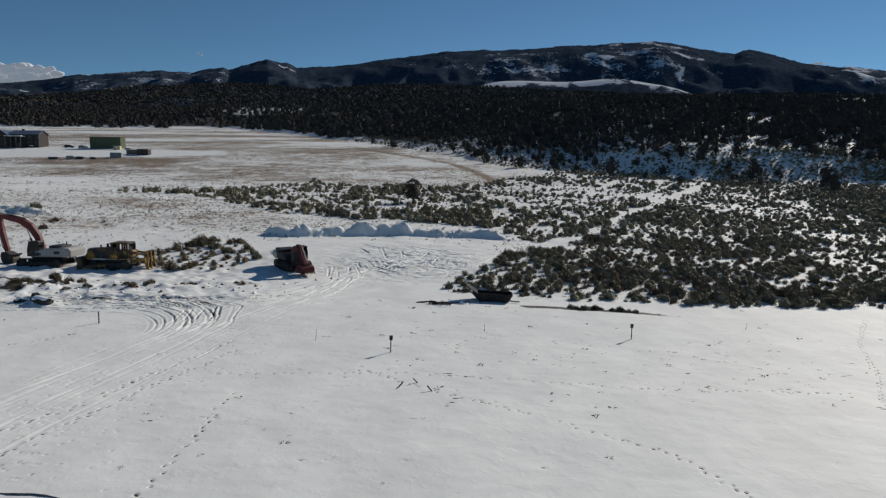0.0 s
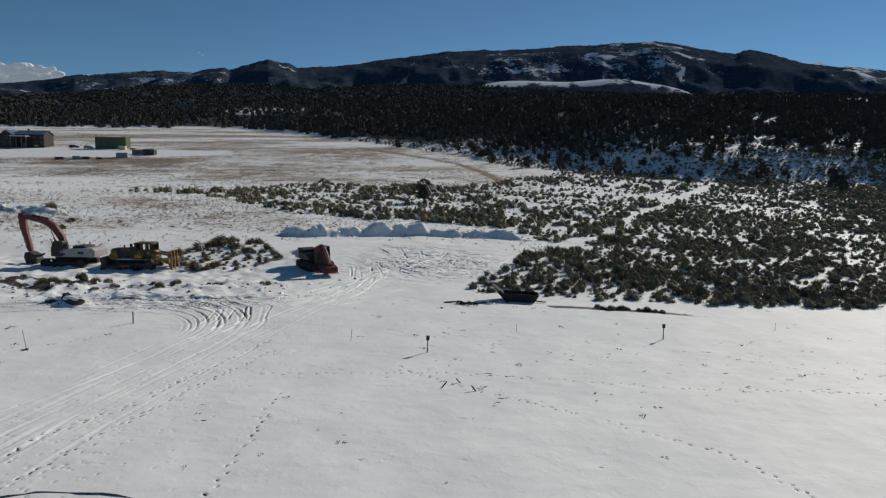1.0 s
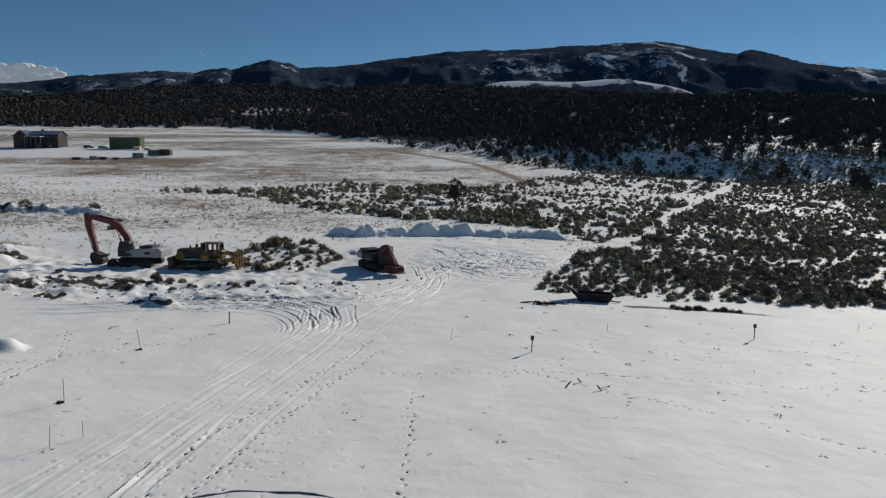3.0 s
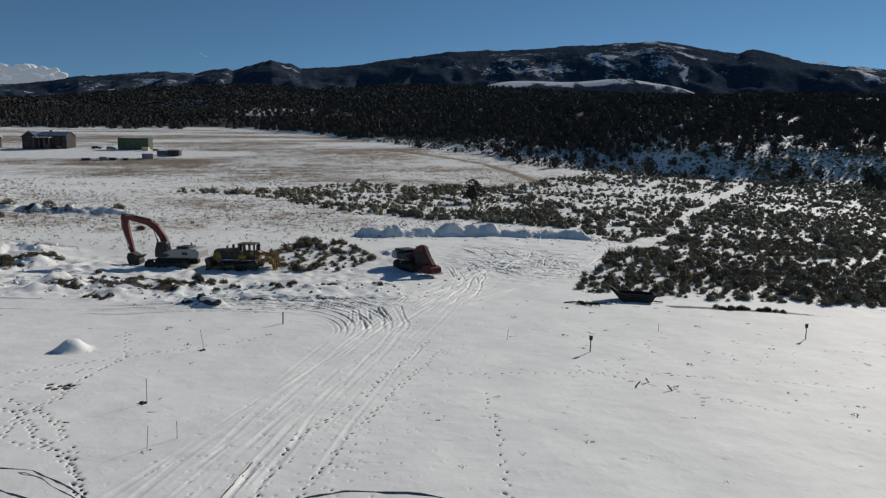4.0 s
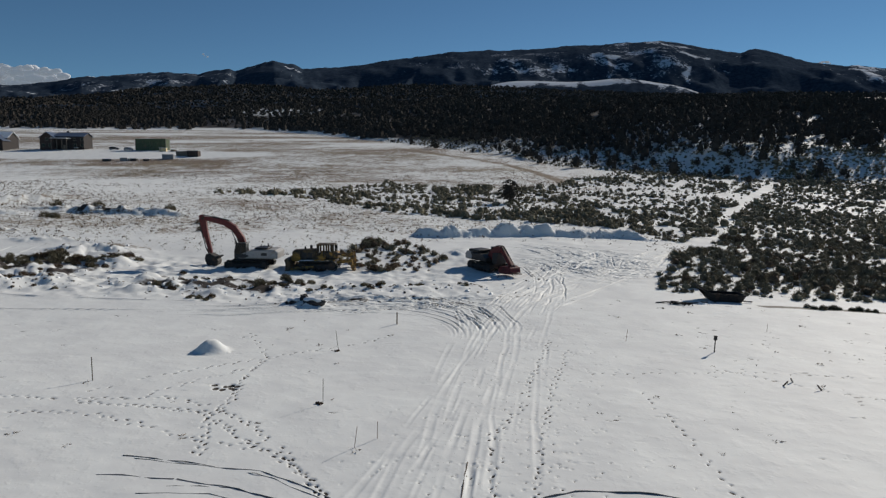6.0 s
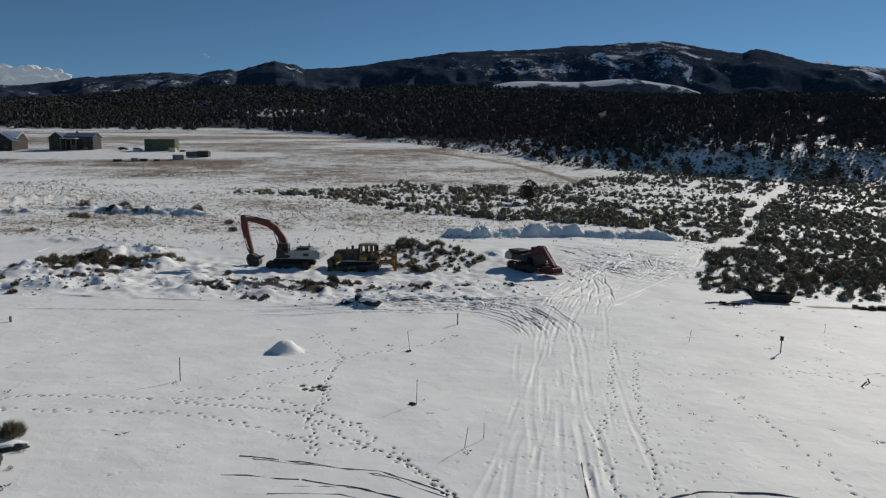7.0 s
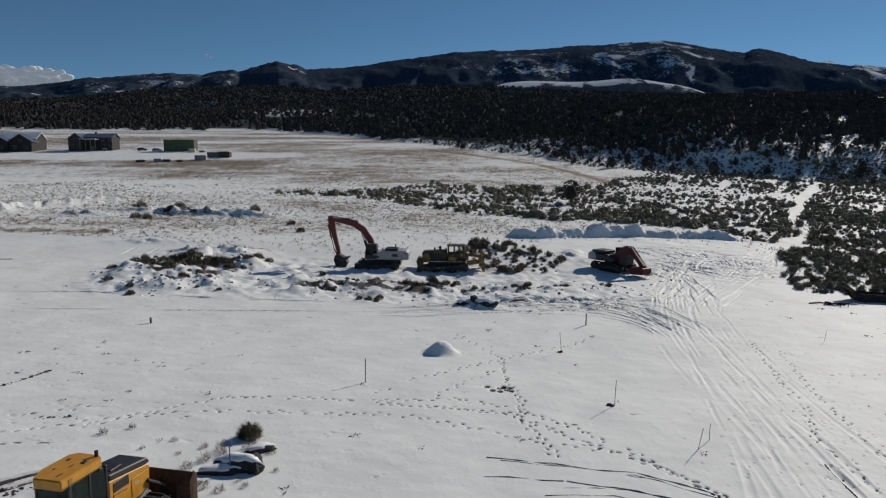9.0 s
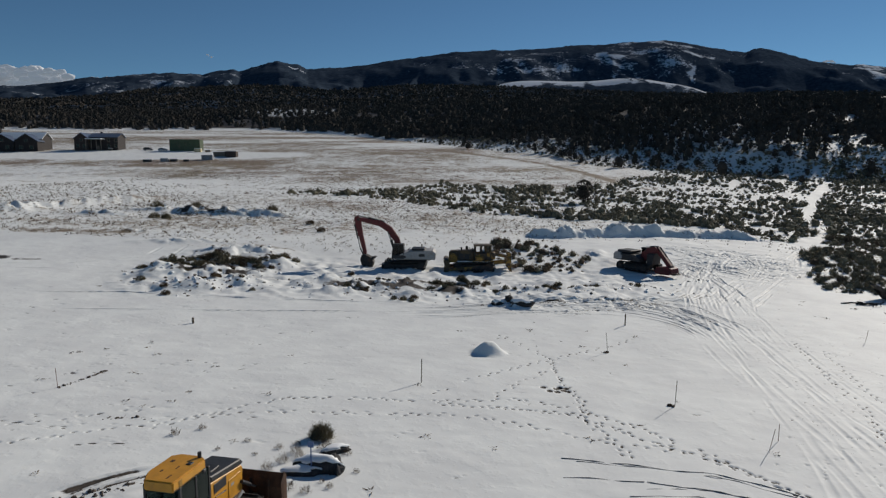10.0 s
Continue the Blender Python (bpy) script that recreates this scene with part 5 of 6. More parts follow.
    for y in (-0.6, 0.6):
        cylinder_ram(dz, (1.9, y, 1.7), (2.75, y, 0.8), 0.08)
        part("lift_bracket", slab([(1.7, 1.0), (2.65, 0.95), (2.6, 1.55), (2.2, 1.9), (1.75, 1.95)], y - 0.09, y + 0.09, 0.02), YELLOW, dz)
    rip = part("ripper_beam", box(-3.65, -3.2, -1.2, 1.2, 0.7, 1.25, 0.05), YELLOW, dz)
    for y in (-0.75, 0.0, 0.75):
        part("ripper_shank", slab([(-3.75, 1.9), (-3.35, 1.9), (-3.4, 0.6), (-3.55, 0.12), (-3.85, 0.02), (-3.75, 0.5)], y - 0.09, y + 0.09, 0.02), YELLOW, rip)
    for y in (-0.55, 0.55):
        part("ripper_arm", slab([(-2.0, 0.75), (-2.0, 1.0), (-3.3, 1.1), (-3.3, 0.85)], y - 0.08, y + 0.08, 0.02), YELLOW, rip)
        part("ripper_arm", slab([(-2.0, 1.65), (-2.0, 1.85), (-3.4, 1.6), (-3.4, 1.4)], y - 0.06, y + 0.06, 0.02), YELLOW, rip)


def folded_excavator():
    ex = thing("excavator", at(-15.0, 69.4, -56, 0.06), "dark-cabbed white and red excavator with its boom folded down", "excavator")
    ex.scale = (0.92, 0.92, 0.92)
    for y in (-1.15, 1.15):
        crawler(ex, -2.15, 2.1, y, 0.6, 0.95)
    part("undercarriage", box(-1.4, 1.4, -0.9, 0.9, 0.35, 0.85, 0.08), STEEL, ex)
    part("slew_ring", tube([(0, 0, 0.8), (0, 0, 1.1)], 0.7, 20), STEEL, ex)
    body = part("upper_body", slab([(-2.3, 1.1), (1.1, 1.1), (1.1, 1.5), (0.2, 1.85), (-2.2, 1.95), (-2.5, 1.75), (-2.5, 1.25)], -1.3, 1.3, 0.06), BLACK, ex)
    part("engine_hood", box(-2.3, -0.35, -1.15, 0.7, 1.97, 2.28, 0.06), BLACK, body, "black engine cover")
    part("counterweight", slab([(-2.75, 1.12), (-1.5, 1.12), (-1.4, 1.6), (-1.7, 2.0), (-2.5, 2.02), (-2.8, 1.7)], -1.34, 1.34, 0.1), WHITE, ex)
    cab_shell(ex, -0.1, 1.35, 0.38, 1.32, 1.15, 2.62, BLACK, BLACK)
    boom = part("boom", slab([(0.35, 1.3), (1.05, 1.2), (2.0, 1.9), (2.75, 2.3), (2.85, 2.7), (2.5, 2.95), (1.5, 2.75), (0.7, 2.1)], -0.55, 0.2, 0.04), RED, ex)
    part("boom_guard", slab([(1.6, 0.75), (2.4, 0.9), (2.7, 2.2), (1.7, 2.1)], -0.85, 0.55, 0.05), BLACK, boom)
    stick = part("stick", slab([(2.35, 2.85), (2.75, 2.95), (4.6, 1.05), (4.75, 0.6), (4.45, 0.5), (4.25, 0.75), (2.6, 2.35)], -0.42, 0.08, 0.03), RED, ex)
    cylinder_ram(stick, (1.6, -0.17, 2.85), (2.75, -0.17, 3.02), 0.09)
    cylinder_ram(stick, (2.9, -0.17, 2.95), (4.6, -0.17, 1.25), 0.08)
    bucket = part("bucket", slab([(4.9, 0.75), (4.4, 0.95), (3.0, 0.75), (2.7, 0.4), (2.85, 0.05), (3.6, 0.0), (4.6, 0.05), (5.0, 0.3)], -0.85, 0.55, 0.05), RED, ex)
    for k in range(5):
        y = -0.8 + k * 0.3
        part("bucket_tooth", slab([(4.95, 0.12), (5.3, 0.04), (5.3, 0.1), (4.95, 0.25)], y, y + 0.1, 0.01), STEEL, bucket)


def cab_dozer():
    dz = thing("bulldozer", at(-42.5, 17.1, 77, -0.1), "modern yellow bulldozer with enclosed cab and rusty blade", "bulldozer")
    for y in (-0.82, 0.82):
        crawler(dz, -2.0, 1.35, y, 0.5, 0.85, 28)
    part("belly", box(-1.8, 1.2, -0.56, 0.56, 0.35, 0.9, 0.05), BLACK, dz)
    hood = part("hood", slab([(-0.35, 0.85), (1.25, 0.85), (1.3, 1.55), (1.2, 1.66), (-0.35, 1.84)], -0.44, 0.44, 0.03), BRIGHT_YELLOW, dz)
    part("hood_top", slab([(-0.35, 1.85), (1.2, 1.67), (1.28, 1.72), (1.15, 1.86), (-0.35, 2.02)], -0.47, 0.47, 0.03), BLACK, hood, "black hood top")
    part("intake_screen", box(-0.1, 0.35, -0.3, 0.3, 1.96, 2.02, 0.02), BLACK, hood)
    for y in (-0.455, 0.44):
        part("side_panel", box(0.5, 1.15, y, y + 0.015, 1.0, 1.5, 0.005), BRIGHT_YELLOW, hood)
        part("engine_vent", box(-0.2, 0.4, y, y + 0.015, 1.45, 1.72, 0.005), BLACK, hood)
        part("badge", box(0.62, 0.78, y - 0.003, y + 0.018, 1.28, 1.36, 0.003), WHITE, hood)
    # cab
    cab = part("cab", box(-1.75, -0.45, -0.56, 0.56, 0.95, 1.25, 0.03), BRIGHT_YELLOW, dz)
    roof = bmesh.new()
    outline = [(-1.98, -0.5), (-0.62, -0.5), (-0.45, -0.3), (-0.45, 0.3), (-0.62, 0.5), (-1.55, 0.5), (-1.98, 0.3)]
    low = [roof.verts.new((x, y, 2.36)) for x, y in outline]
    top = [roof.verts.new((x, y, 2.63)) for x, y in outline]
    roof.faces.new(low[::-1]), roof.faces.new(top)
    for k in range(len(low)):
        roof.faces.new((low[k], low[(k + 1) % len(low)], top[(k + 1) % len(low)], top[k]))
    bmesh.ops.bevel(roof, geom=list(roof.edges), offset=0.03, segments=2, affect="EDGES", clamp_overlap=True)
    roof = part("cab_roof", roof, BRIGHT_YELLOW, cab)
    part("roof_hatch", box(-1.02, -0.86, -0.34, -0.2, 2.625, 2.65, 0.01), BLACK, roof)
    for x, y, w, d in ((-1.45, 0.18, 0.05, 0.03), (-1.2, -0.1, 0.08, 0.02), (-0.9, 0.25, 0.06, 0.05), (-1.7, -0.2, 0.10, 0.02)):
        part("paint_chip", box(x - w, x + w, y - d, y + d, 2.629, 2.634, 0.001), RUSTY, roof)
    part("roof_seam", box(-1.94, -0.6, -0.506, -0.5, 2.40, 2.415, 0), BLACK, roof)
    part("roof_vent", box(-1.75, -1.62, -0.512, -0.485, 2.42, 2.57, 0.005), YELLOW, roof)
    part("roof_lamp", box(-0.75, -0.62, -0.53, -0.4, 2.3, 2.4, 0.02), BLACK, roof)
    part("beacon", tube([(-0.56, -0.3, 2.6), (-0.56, -0.3, 2.78)], 0.05, 10), BLACK, roof)
    for x in (-1.74, -1.1, -0.52):
        for y in (-0.52, 0.46):
            part("cab_post", box(x, x + 0.07, y, y + 0.06, 1.25, 2.38, 0.01), BLACK, cab)
    for y in (-0.5, 0.48):
        for a, b in ((-1.67, -1.1), (-1.03, -0.52)):
            part("window_pane", box(a, b, y, y + 0.012, 1.27, 2.36, 0), TINTED, cab)
    for x in (-1.72, -0.5):
        part("window_pane", box(x, x + 0.012, -0.46, 0.46, 1.27, 2.36, 0), TINTED, cab)
    part("door_handle", box(-1.02, -0.92, -0.55, -0.52, 1.6, 1.64, 0.008), BLACK, cab)
    part("seat", box(-1.45, -1.0, -0.25, 0.25, 1.0, 1.75, 0.08), BLACK, cab)
    for y in (-0.82, 0.82):
        part("fender", box(-1.75, -0.4, y - 0.26, y + 0.26, 0.9, 0.98, 0.02), BRIGHT_YELLOW, dz)
        part("grab_rail", tube([(-0.4, y * 0.75, 1.0), (-0.4, y * 0.75, 1.5), (0.1, y * 0.75, 1.45)], 0.018, 6), BLACK, dz)
    part("console", box(-0.85, -0.6, -0.3, 0.3, 1.0, 1.55, 0.05), BLACK, cab)
    for y in (-0.38, 0.38):
        part("lever", tube([(-0.95, y, 1.2), (-0.9, y, 1.65)], 0.018, 6), STEEL, cab)
        part("armrest", box(-1.4, -1.0, y - 0.06, y + 0.06, 1.35, 1.43, 0.02), BLACK, cab)
    for k in range(5):
        part("hood_slot", box(0.45 + k * 0.12, 0.51 + k * 0.12, -0.3, 0.3, 1.80 - 0.014 * k, 1.92 - 0.014 * k, 0.01), STEEL, hood)
    # blade
    prof = [(1.95, 0.02), (2.12, 0.0), (2.0, 0.35), (1.98, 0.7), (2.1, 1.08), (2.03, 1.12), (1.88, 0.72), (1.9, 0.3)]
    blade = part("blade", slab(prof, -1.35, 1.35, 0.008), RUSTY, dz, "rusty brown blade")
    for y in (-1.35, 1.31):
        part("blade_end", slab([(1.85, 0.0), (2.2, 0.0), (2.2, 1.0), (2.05, 1.15), (1.85, 0.9)], y, y + 0.04, 0.006), RUSTY, blade)
    for k in range(4):
        y = -0.95 + k * 0.6
        part("blade_rib", slab([(1.72, 0.1), (1.9, 0.1), (1.9, 0.95), (1.82, 0.95)], y, y + 0.05, 0.006), RUSTY, blade)
    for y in (-0.5, 0.5):
        cylinder_ram(dz, (1.1, y, 1.2), (1.85, y, 0.7), 0.06)
        part("push_arm", slab([(0.4, 0.3), (0.4, 0.5), (1.85, 0.5), (1.85, 0.3)], y - 0.08, y + 0.08, 0.02), BLACK, dz)
    part("chrome_step", tube([(0.2, -0.75, 0.95), (0.75, -0.72, 1.12)], 0.05, 8), CHROME, dz)


def steel_skip():
    """Dark open steel tub with a raised spout end."""
    tub = thing("steel_tub", at(5.2, 58.2, -4, -0.03), "dark rusty open steel tub lying on snow", "tub")
    side = [(-1.95, 0.95), (-1.35, 0.75), (1.75, 0.62), (1.35, 0.02), (-1.1, 0.0)]
    for y in (-0.85, 0.80):
        part("side_plate", slab(side, y, y + 0.05, 0.006), TUB_STEEL, tub)
    part("floor_plate", box(-1.1, 1.35, -0.8, 0.8, 0.02, 0.07, 0.006), TUB_STEEL, tub)
    part("spout_plate", slab([(-2.35, 1.42), (-2.3, 1.48), (-1.35, 0.82), (-1.08, 0.06), (-1.13, 0.0), (-1.42, 0.76)], -0.8, 0.8, 0.006), TUB_STEEL, tub)
    part("end_plate", slab([(1.35, 0.05), (1.4, 0.02), (1.8, 0.62), (1.74, 0.64)], -0.8, 0.8, 0.006), TUB_STEEL, tub)
    for y in (-0.88, 0.83):
        part("rim", tube([(-1.95, y + 0.02, 0.97), (-1.35, y + 0.02, 0.78), (1.78, y + 0.02, 0.64)], 0.045, 6), TUB_STEEL, tub)
    for x in (-0.6, 0.3, 1.0):
        part("rib", box(x, x + 0.07, -0.9, -0.84, 0.05, 0.7, 0.006), TUB_STEEL, tub)
    part("drag_bar", tube([(1.5, -0.5, 0.12), (2.1, -0.6, 0.06), (2.4, -0.55, 0.05)], 0.06, 6), TUB_STEEL, tub)


long_excavator()
old_dozer()
folded_excavator()
cab_dozer()
steel_skip()


# ---------------------------------------------------------------- far houses and yard things
def gable_roof(bm, x0, x1, y0, y1, eave, rise, along="x", over=0.5, thick=0.22):
    """Two roof planes with thickness."""
    if along == "x":
        my = (y0 + y1) / 2
        ends = [(y0 - over, eave - over * rise / (my - y0)), (my, eave + rise), (y1 + over, eave - over * rise / (my - y0))]
        a = [(x0 - over, y, z) for y, z in ends]
        b = [(x1 + over, y, z) for y, z in ends]
    else:
        mx = (x0 + x1) / 2
        ends = [(x0 - over, eave - over * rise / (mx - x0)), (mx, eave + rise), (x1 + over, eave - over * rise / (mx - x0))]
        a = [(x, y0 - over, z) for x, z in ends]
        b = [(x, y1 + over, z) for x, z in ends]
    for k in (0, 1):
        q = [a[k], a[k + 1], b[k + 1], b[k]]
        low = [bm.verts.new(p) for p in q]
        top = [bm.verts.new((p[0], p[1], p[2] + thick)) for p in q]
        bm.faces.new(low), bm.faces.new(top[::-1])
        for i in range(4):
            bm.faces.new((low[i], low[(i + 1) % 4], top[(i + 1) % 4], top[i]))
    return bm


def gable_wall(bm, x0, x1, y0, y1, eave, rise, along="x", base=-1.5):
    box(x0, x1, y0, y1, base, eave, 0, bm)
    if along == "x":
        slab_pts = [((y0, eave), ((y0 + y1) / 2, eave + rise), (y1, eave))]
        for x in (x0, x1):
            vs = [bm.verts.new((x, y, z)) for y, z in slab_pts[0]]
            ws = [bm.verts.new((x + (0.2 if x == x0 else -0.2), y, z)) for y, z in slab_pts[0]]
            bm.faces.new(vs), bm.faces.new(ws[::-1])
            for i in range(3):
                bm.faces.new((vs[i], vs[(i + 1) % 3], ws[(i + 1) % 3], ws[i]))
    else:
        for y in (y0, y1):
            pts = [(x0, eave), ((x0 + x1) / 2, eave + rise), (x1, eave)]
            vs = [bm.verts.new((x, y, z)) for x, z in pts]
            ws = [bm.verts.new((x, y + (0.2 if y == y0 else -0.2), z)) for x, z in pts]
            bm.faces.new(vs), bm.faces.new(ws[::-1])
            for i in range(3):
                bm.faces.new((vs[i], vs[(i + 1) % 3], ws[(i + 1) % 3], ws[i]))
    return bm


def window(parent, x, z, w, h, y, frame=0.12):
    """A framed window standing proud of a wall that faces the viewer."""
    win = part("window", box(x - w / 2 - frame, x + w / 2 + frame, y - 0.08, y + 0.02, z - frame, z + h + frame, 0.01), WOOD_GREY, parent)
    for k in (0, 1):
        part("pane", box(x - w / 2 + k * w / 2 + 0.03, x + (k - 1) * w / 2 + w / 2 - 0.03, y - 0.1, y - 0.075, z, z + h, 0), GLASS, win)


def ranch_house():
    h = thing("house", at(-206, 336, 4), "brown two-storey house with blue-grey metal roof and snow", "house")
    wall = part("wall", gable_wall(bmesh.new(), -4, 9.4, -4.5, 5, 6.2, 1.8), DARK_SIDING, h)
    part("roof", gable_roof(bmesh.new(), -4, 9.4, -4.5, 5, 6.2, 1.8), METAL_ROOF, h)
    wing = part("wing", gable_wall(bmesh.new(), -10.6, -3.8, -6.5, 4, 5.4, 2.6, "y"), SIDING, h)
    part("wing_roof", gable_roof(bmesh.new(), -10.6, -3.8, -6.5, 4, 5.4, 2.6, "y"), METAL_ROOF, h)
    porch = part("porch_roof", slab([(-4.5, 5.0), (3.2, 5.0), (3.2, 5.25), (-4.5, 5.25)], -9, -4.4, 0.03), SNOW, h, "snow-covered porch roof")
    for x in (-4.2, -1.6, 0.8, 3.0):
        part("porch_post", box(x - 0.15, x + 0.15, -8.8, -8.5, -1.2, 5.0, 0.02), WOOD_GREY, porch)
    for x in (-8.8, -5.8):
        window(wing, x, 1.0, 1.3, 1.5, -6.5)
    window(wing, -7.2, 4.0, 1.2, 1.2, -6.5)
    for x in (5.0, 8.5):
        window(wall, x, 1.0, 1.4, 1.5, -4.5)
        window(wall, x, 4.0, 1.2, 1.2, -4.5)
    part("door", box(-0.6, 0.5, -4.58, -4.48, -0.4, 1.9, 0.02), WOOD_GREY, wall)
    part("chimney", box(-1.0, -0.1, 1.0, 1.9, 6, 9.0, 0.04), ROCK, h)


def lodge():
    h = thing("house", at(-246, 328, 4), "large dark brown house with snowy gables", "house")
    part("wall", gable_wall(bmesh.new(), -22, 14, 0, 10, 6.0, 3.0), DARK_SIDING, h)
    part("roof", gable_roof(bmesh.new(), -22, 14, 0, 10, 6.0, 3.0), SNOW, h, "snow-covered main roof")
    for x, w, e, r in ((9.2, 10.5, 4.6, 3.4), (-2.0, 11, 4.4, 3.2), (-14, 11, 4.4, 3.6)):
        g = part("gable_wing", gable_wall(bmesh.new(), x - w / 2, x + w / 2, -5, 1, e, r, "y"), DARK_SIDING, h)
        part("gable_roof", gable_roof(bmesh.new(), x - w / 2, x + w / 2, -5, 1, e, r, "y"), METAL_ROOF, g)
        for dx in (-2.4, 2.4):
            window(g, x + dx, 0.8, 1.6, 1.6, -5)
        window(g, x, 4.2, 1.4, 1.2, -5)
    part("chimney", box(-8.5, -7.2, 4, 5.2, 7, 11, 0.05), ROCK, h)


def green_barn():
    b = thing("metal_shed", at(-161.8, 331, 3), "dark green corrugated metal shed with flat roof", "shed")
    bm = bmesh.new()
    n = 46
    front = []
    for k in range(n + 1):
        x = -7.2 + 14.4 * k / n
        front.append((x, -3.0 - (0.06 if k % 2 else 0.0)))
    lo = [bm.verts.new((x, y, -1.2)) for x, y in front]
    hi = [bm.verts.new((x, y, 5.2)) for x, y in front]
    for k in range(n):
        bm.faces.new((lo[k], lo[k + 1], hi[k + 1], hi[k]))
    box(-7.2, 7.2, -2.98, 3, -1.2, 5.2, 0, bm)
    wall = part("wall", bm, GREEN_METAL, b)
    part("roof", box(-7.35, 7.35, -3.2, 3.15, 5.2, 5.38, 0.03), GREEN_METAL, b)
    part("corner_trim", box(-7.26, -7.1, -3.12, -3.0, -1.2, 5.2, 0.01), BLACK, wall)
    part("corner_trim", box(7.1, 7.26, -3.12, -3.0, -1.2, 5.2, 0.01), BLACK, wall)
    part("door", box(-3.6, -0.4, -3.14, -3.06, -1.0, 4.2, 0.02), GREEN_METAL, wall)


def parked_car(x, y, turn, paint, label):
    c = thing("car", at(x, y, turn), label, "car")
    body = part("body", slab([(-2.2, 0.35), (2.2, 0.35), (2.25, 0.8), (1.2, 0.98), (0.5, 1.5), (-1.3, 1.55), (-2.1, 1.05)], -0.9, 0.9, 0.08), paint, c)
    for y2 in (-0.905, 0.89):
        part("side_window", slab([(-1.2, 1.05), (0.85, 1.02), (0.42, 1.42), (-1.1, 1.46)], y2, y2 + 0.015, 0), GLASS, body)
    for wx in (-1.4, 1.4):
        for wy in (-0.95, 0.75):
            w = part("wheel", disc(wx, wy, wy + 0.2, 0.34, 0.34, 14), RUBBER, c)
            part("rim", disc(wx, wy - 0.01, wy + 0.21, 0.34, 0.2, 10), GREY_PAINT, w)


def crate(name, x, y, w, d, h, mat, label, category, turn=0):
    c = thing(name, at(x, y, turn), label, category)
    part("body", box(-w / 2, w / 2, -d / 2, d / 2, -0.25, h, 0.04), mat, c)
    part("lid", box(-w / 2 - 0.06, w / 2 + 0.06, -d / 2 - 0.06, d / 2 + 0.06, h, h + 0.12, 0.03), SNOW, c, "snow on top")
    for k in (-1, 1):
        part("batten", box(k * w * 0.32 - 0.06, k * w * 0.32 + 0.06, -d / 2 - 0.05, -d / 2 + 0.01, -0.2, h, 0.01), WOOD_GREY, c)


ranch_house()
lodge()
green_barn()
parked_car(-181, 331, 10, BLACK, "dark parked car on the snowy house yard")
parked_car(-172.5, 328, -15, GREY_PAINT, "grey parked car beside the metal shed")
crate("tarp_stack", -153, 322, 3.0, 2.5, 1.6, TARP, "stack under a pale yellow tarp", "stack", 8)
crate("crate", -148.5, 323, 2.4, 1.6, 0.8, WOOD_GREY, "low wooden crate in the snow", "crate")
crate("crate", -134.9, 283, 4.6, 2.4, 1.9, GREY_PAINT, "grey metal crate in the snow", "crate", 4)
crate("lumber_stack", -132.5, 298, 9.5, 2.6, 1.9, WOOD_GREY, "long dark stack of lumber in snow", "lumber", -6)
crate("lumber_stack", -128.5, 295, 5.0, 2.6, 2.5, SIDING, "brown stack of lumber in snow", "lumber", -6)
crate("crate", -149.7, 275, 3.0, 2.0, 1.2, GREY_PAINT, "small grey crate in the snow", "crate")
crate("crate", -146.4, 276, 2.8, 1.6, 1.0, BLACK, "small black crate in the snow", "crate")
crate("crate", -156.5, 274.5, 3.6, 1.6, 0.8, BLACK, "flat black crate in the snow", "crate")
crate("crate", -141.5, 277, 2.4, 1.6, 0.7, BLACK, "small black crate in the snow", "crate")
crate("crate", -199.5, 331, 1.6, 1.2, 1.0, WOOD_GREY, "wooden crate beside the house", "crate")


# ---------------------------------------------------------------- posts, rods, rocks, hoses
def marker_post(x, y, tall, head=True, lean=(0, 0), thick=0.035):
    p = thing("marker_post", at(x, y, 0, -0.05, lean), "thin dark marker post with a small square head" if head else "thin dark wooden marker post", "post", "survey markers")
    part("post", tube([(0, 0, 0), (0, 0, tall)], thick, 7), WOOD_GREY if not head else STEEL, p)
    if head:
        part("head", box(-0.105, 0.105, -0.05, 0.05, tall - 0.22, tall + 0.04, 0.02), BLACK, p)
        part("cap", box(-0.115, 0.115, -0.07, 0.07, tall + 0.04, tall + 0.07, 0.01), STEEL, p)


def rod(x, y, tall, lean, clods=True, thick=0.014):
    p = thing("steel_rod", at(x, y, 0, -0.05, lean), "thin dark steel rod standing in snow" if clods else "thin faded red rod standing in snow", "rod", "survey rods")
    part("rod", tube([(0, 0, 0), (0, 0, tall)], thick, 6), WOOD_GREY if clods else PALE_ROD, p)
    if clods:
        g = np.random.default_rng(int(abs(x) * 10))
        bm = bmesh.new()
        for k in range(7):
            a = bmesh.ops.create_icosphere(bm, subdivisions=1, radius=g.uniform(0.05, 0.11))["verts"]
            off = Vector((g.normal(-0.12, 0.16), g.normal(0, 0.08), 0.06))
            for v in a:
                v.co = v.co * g.uniform(0.75, 1.2) + off
        part("dirt_clods", bm, RUSTY, p, "dark dirt clods at its foot")


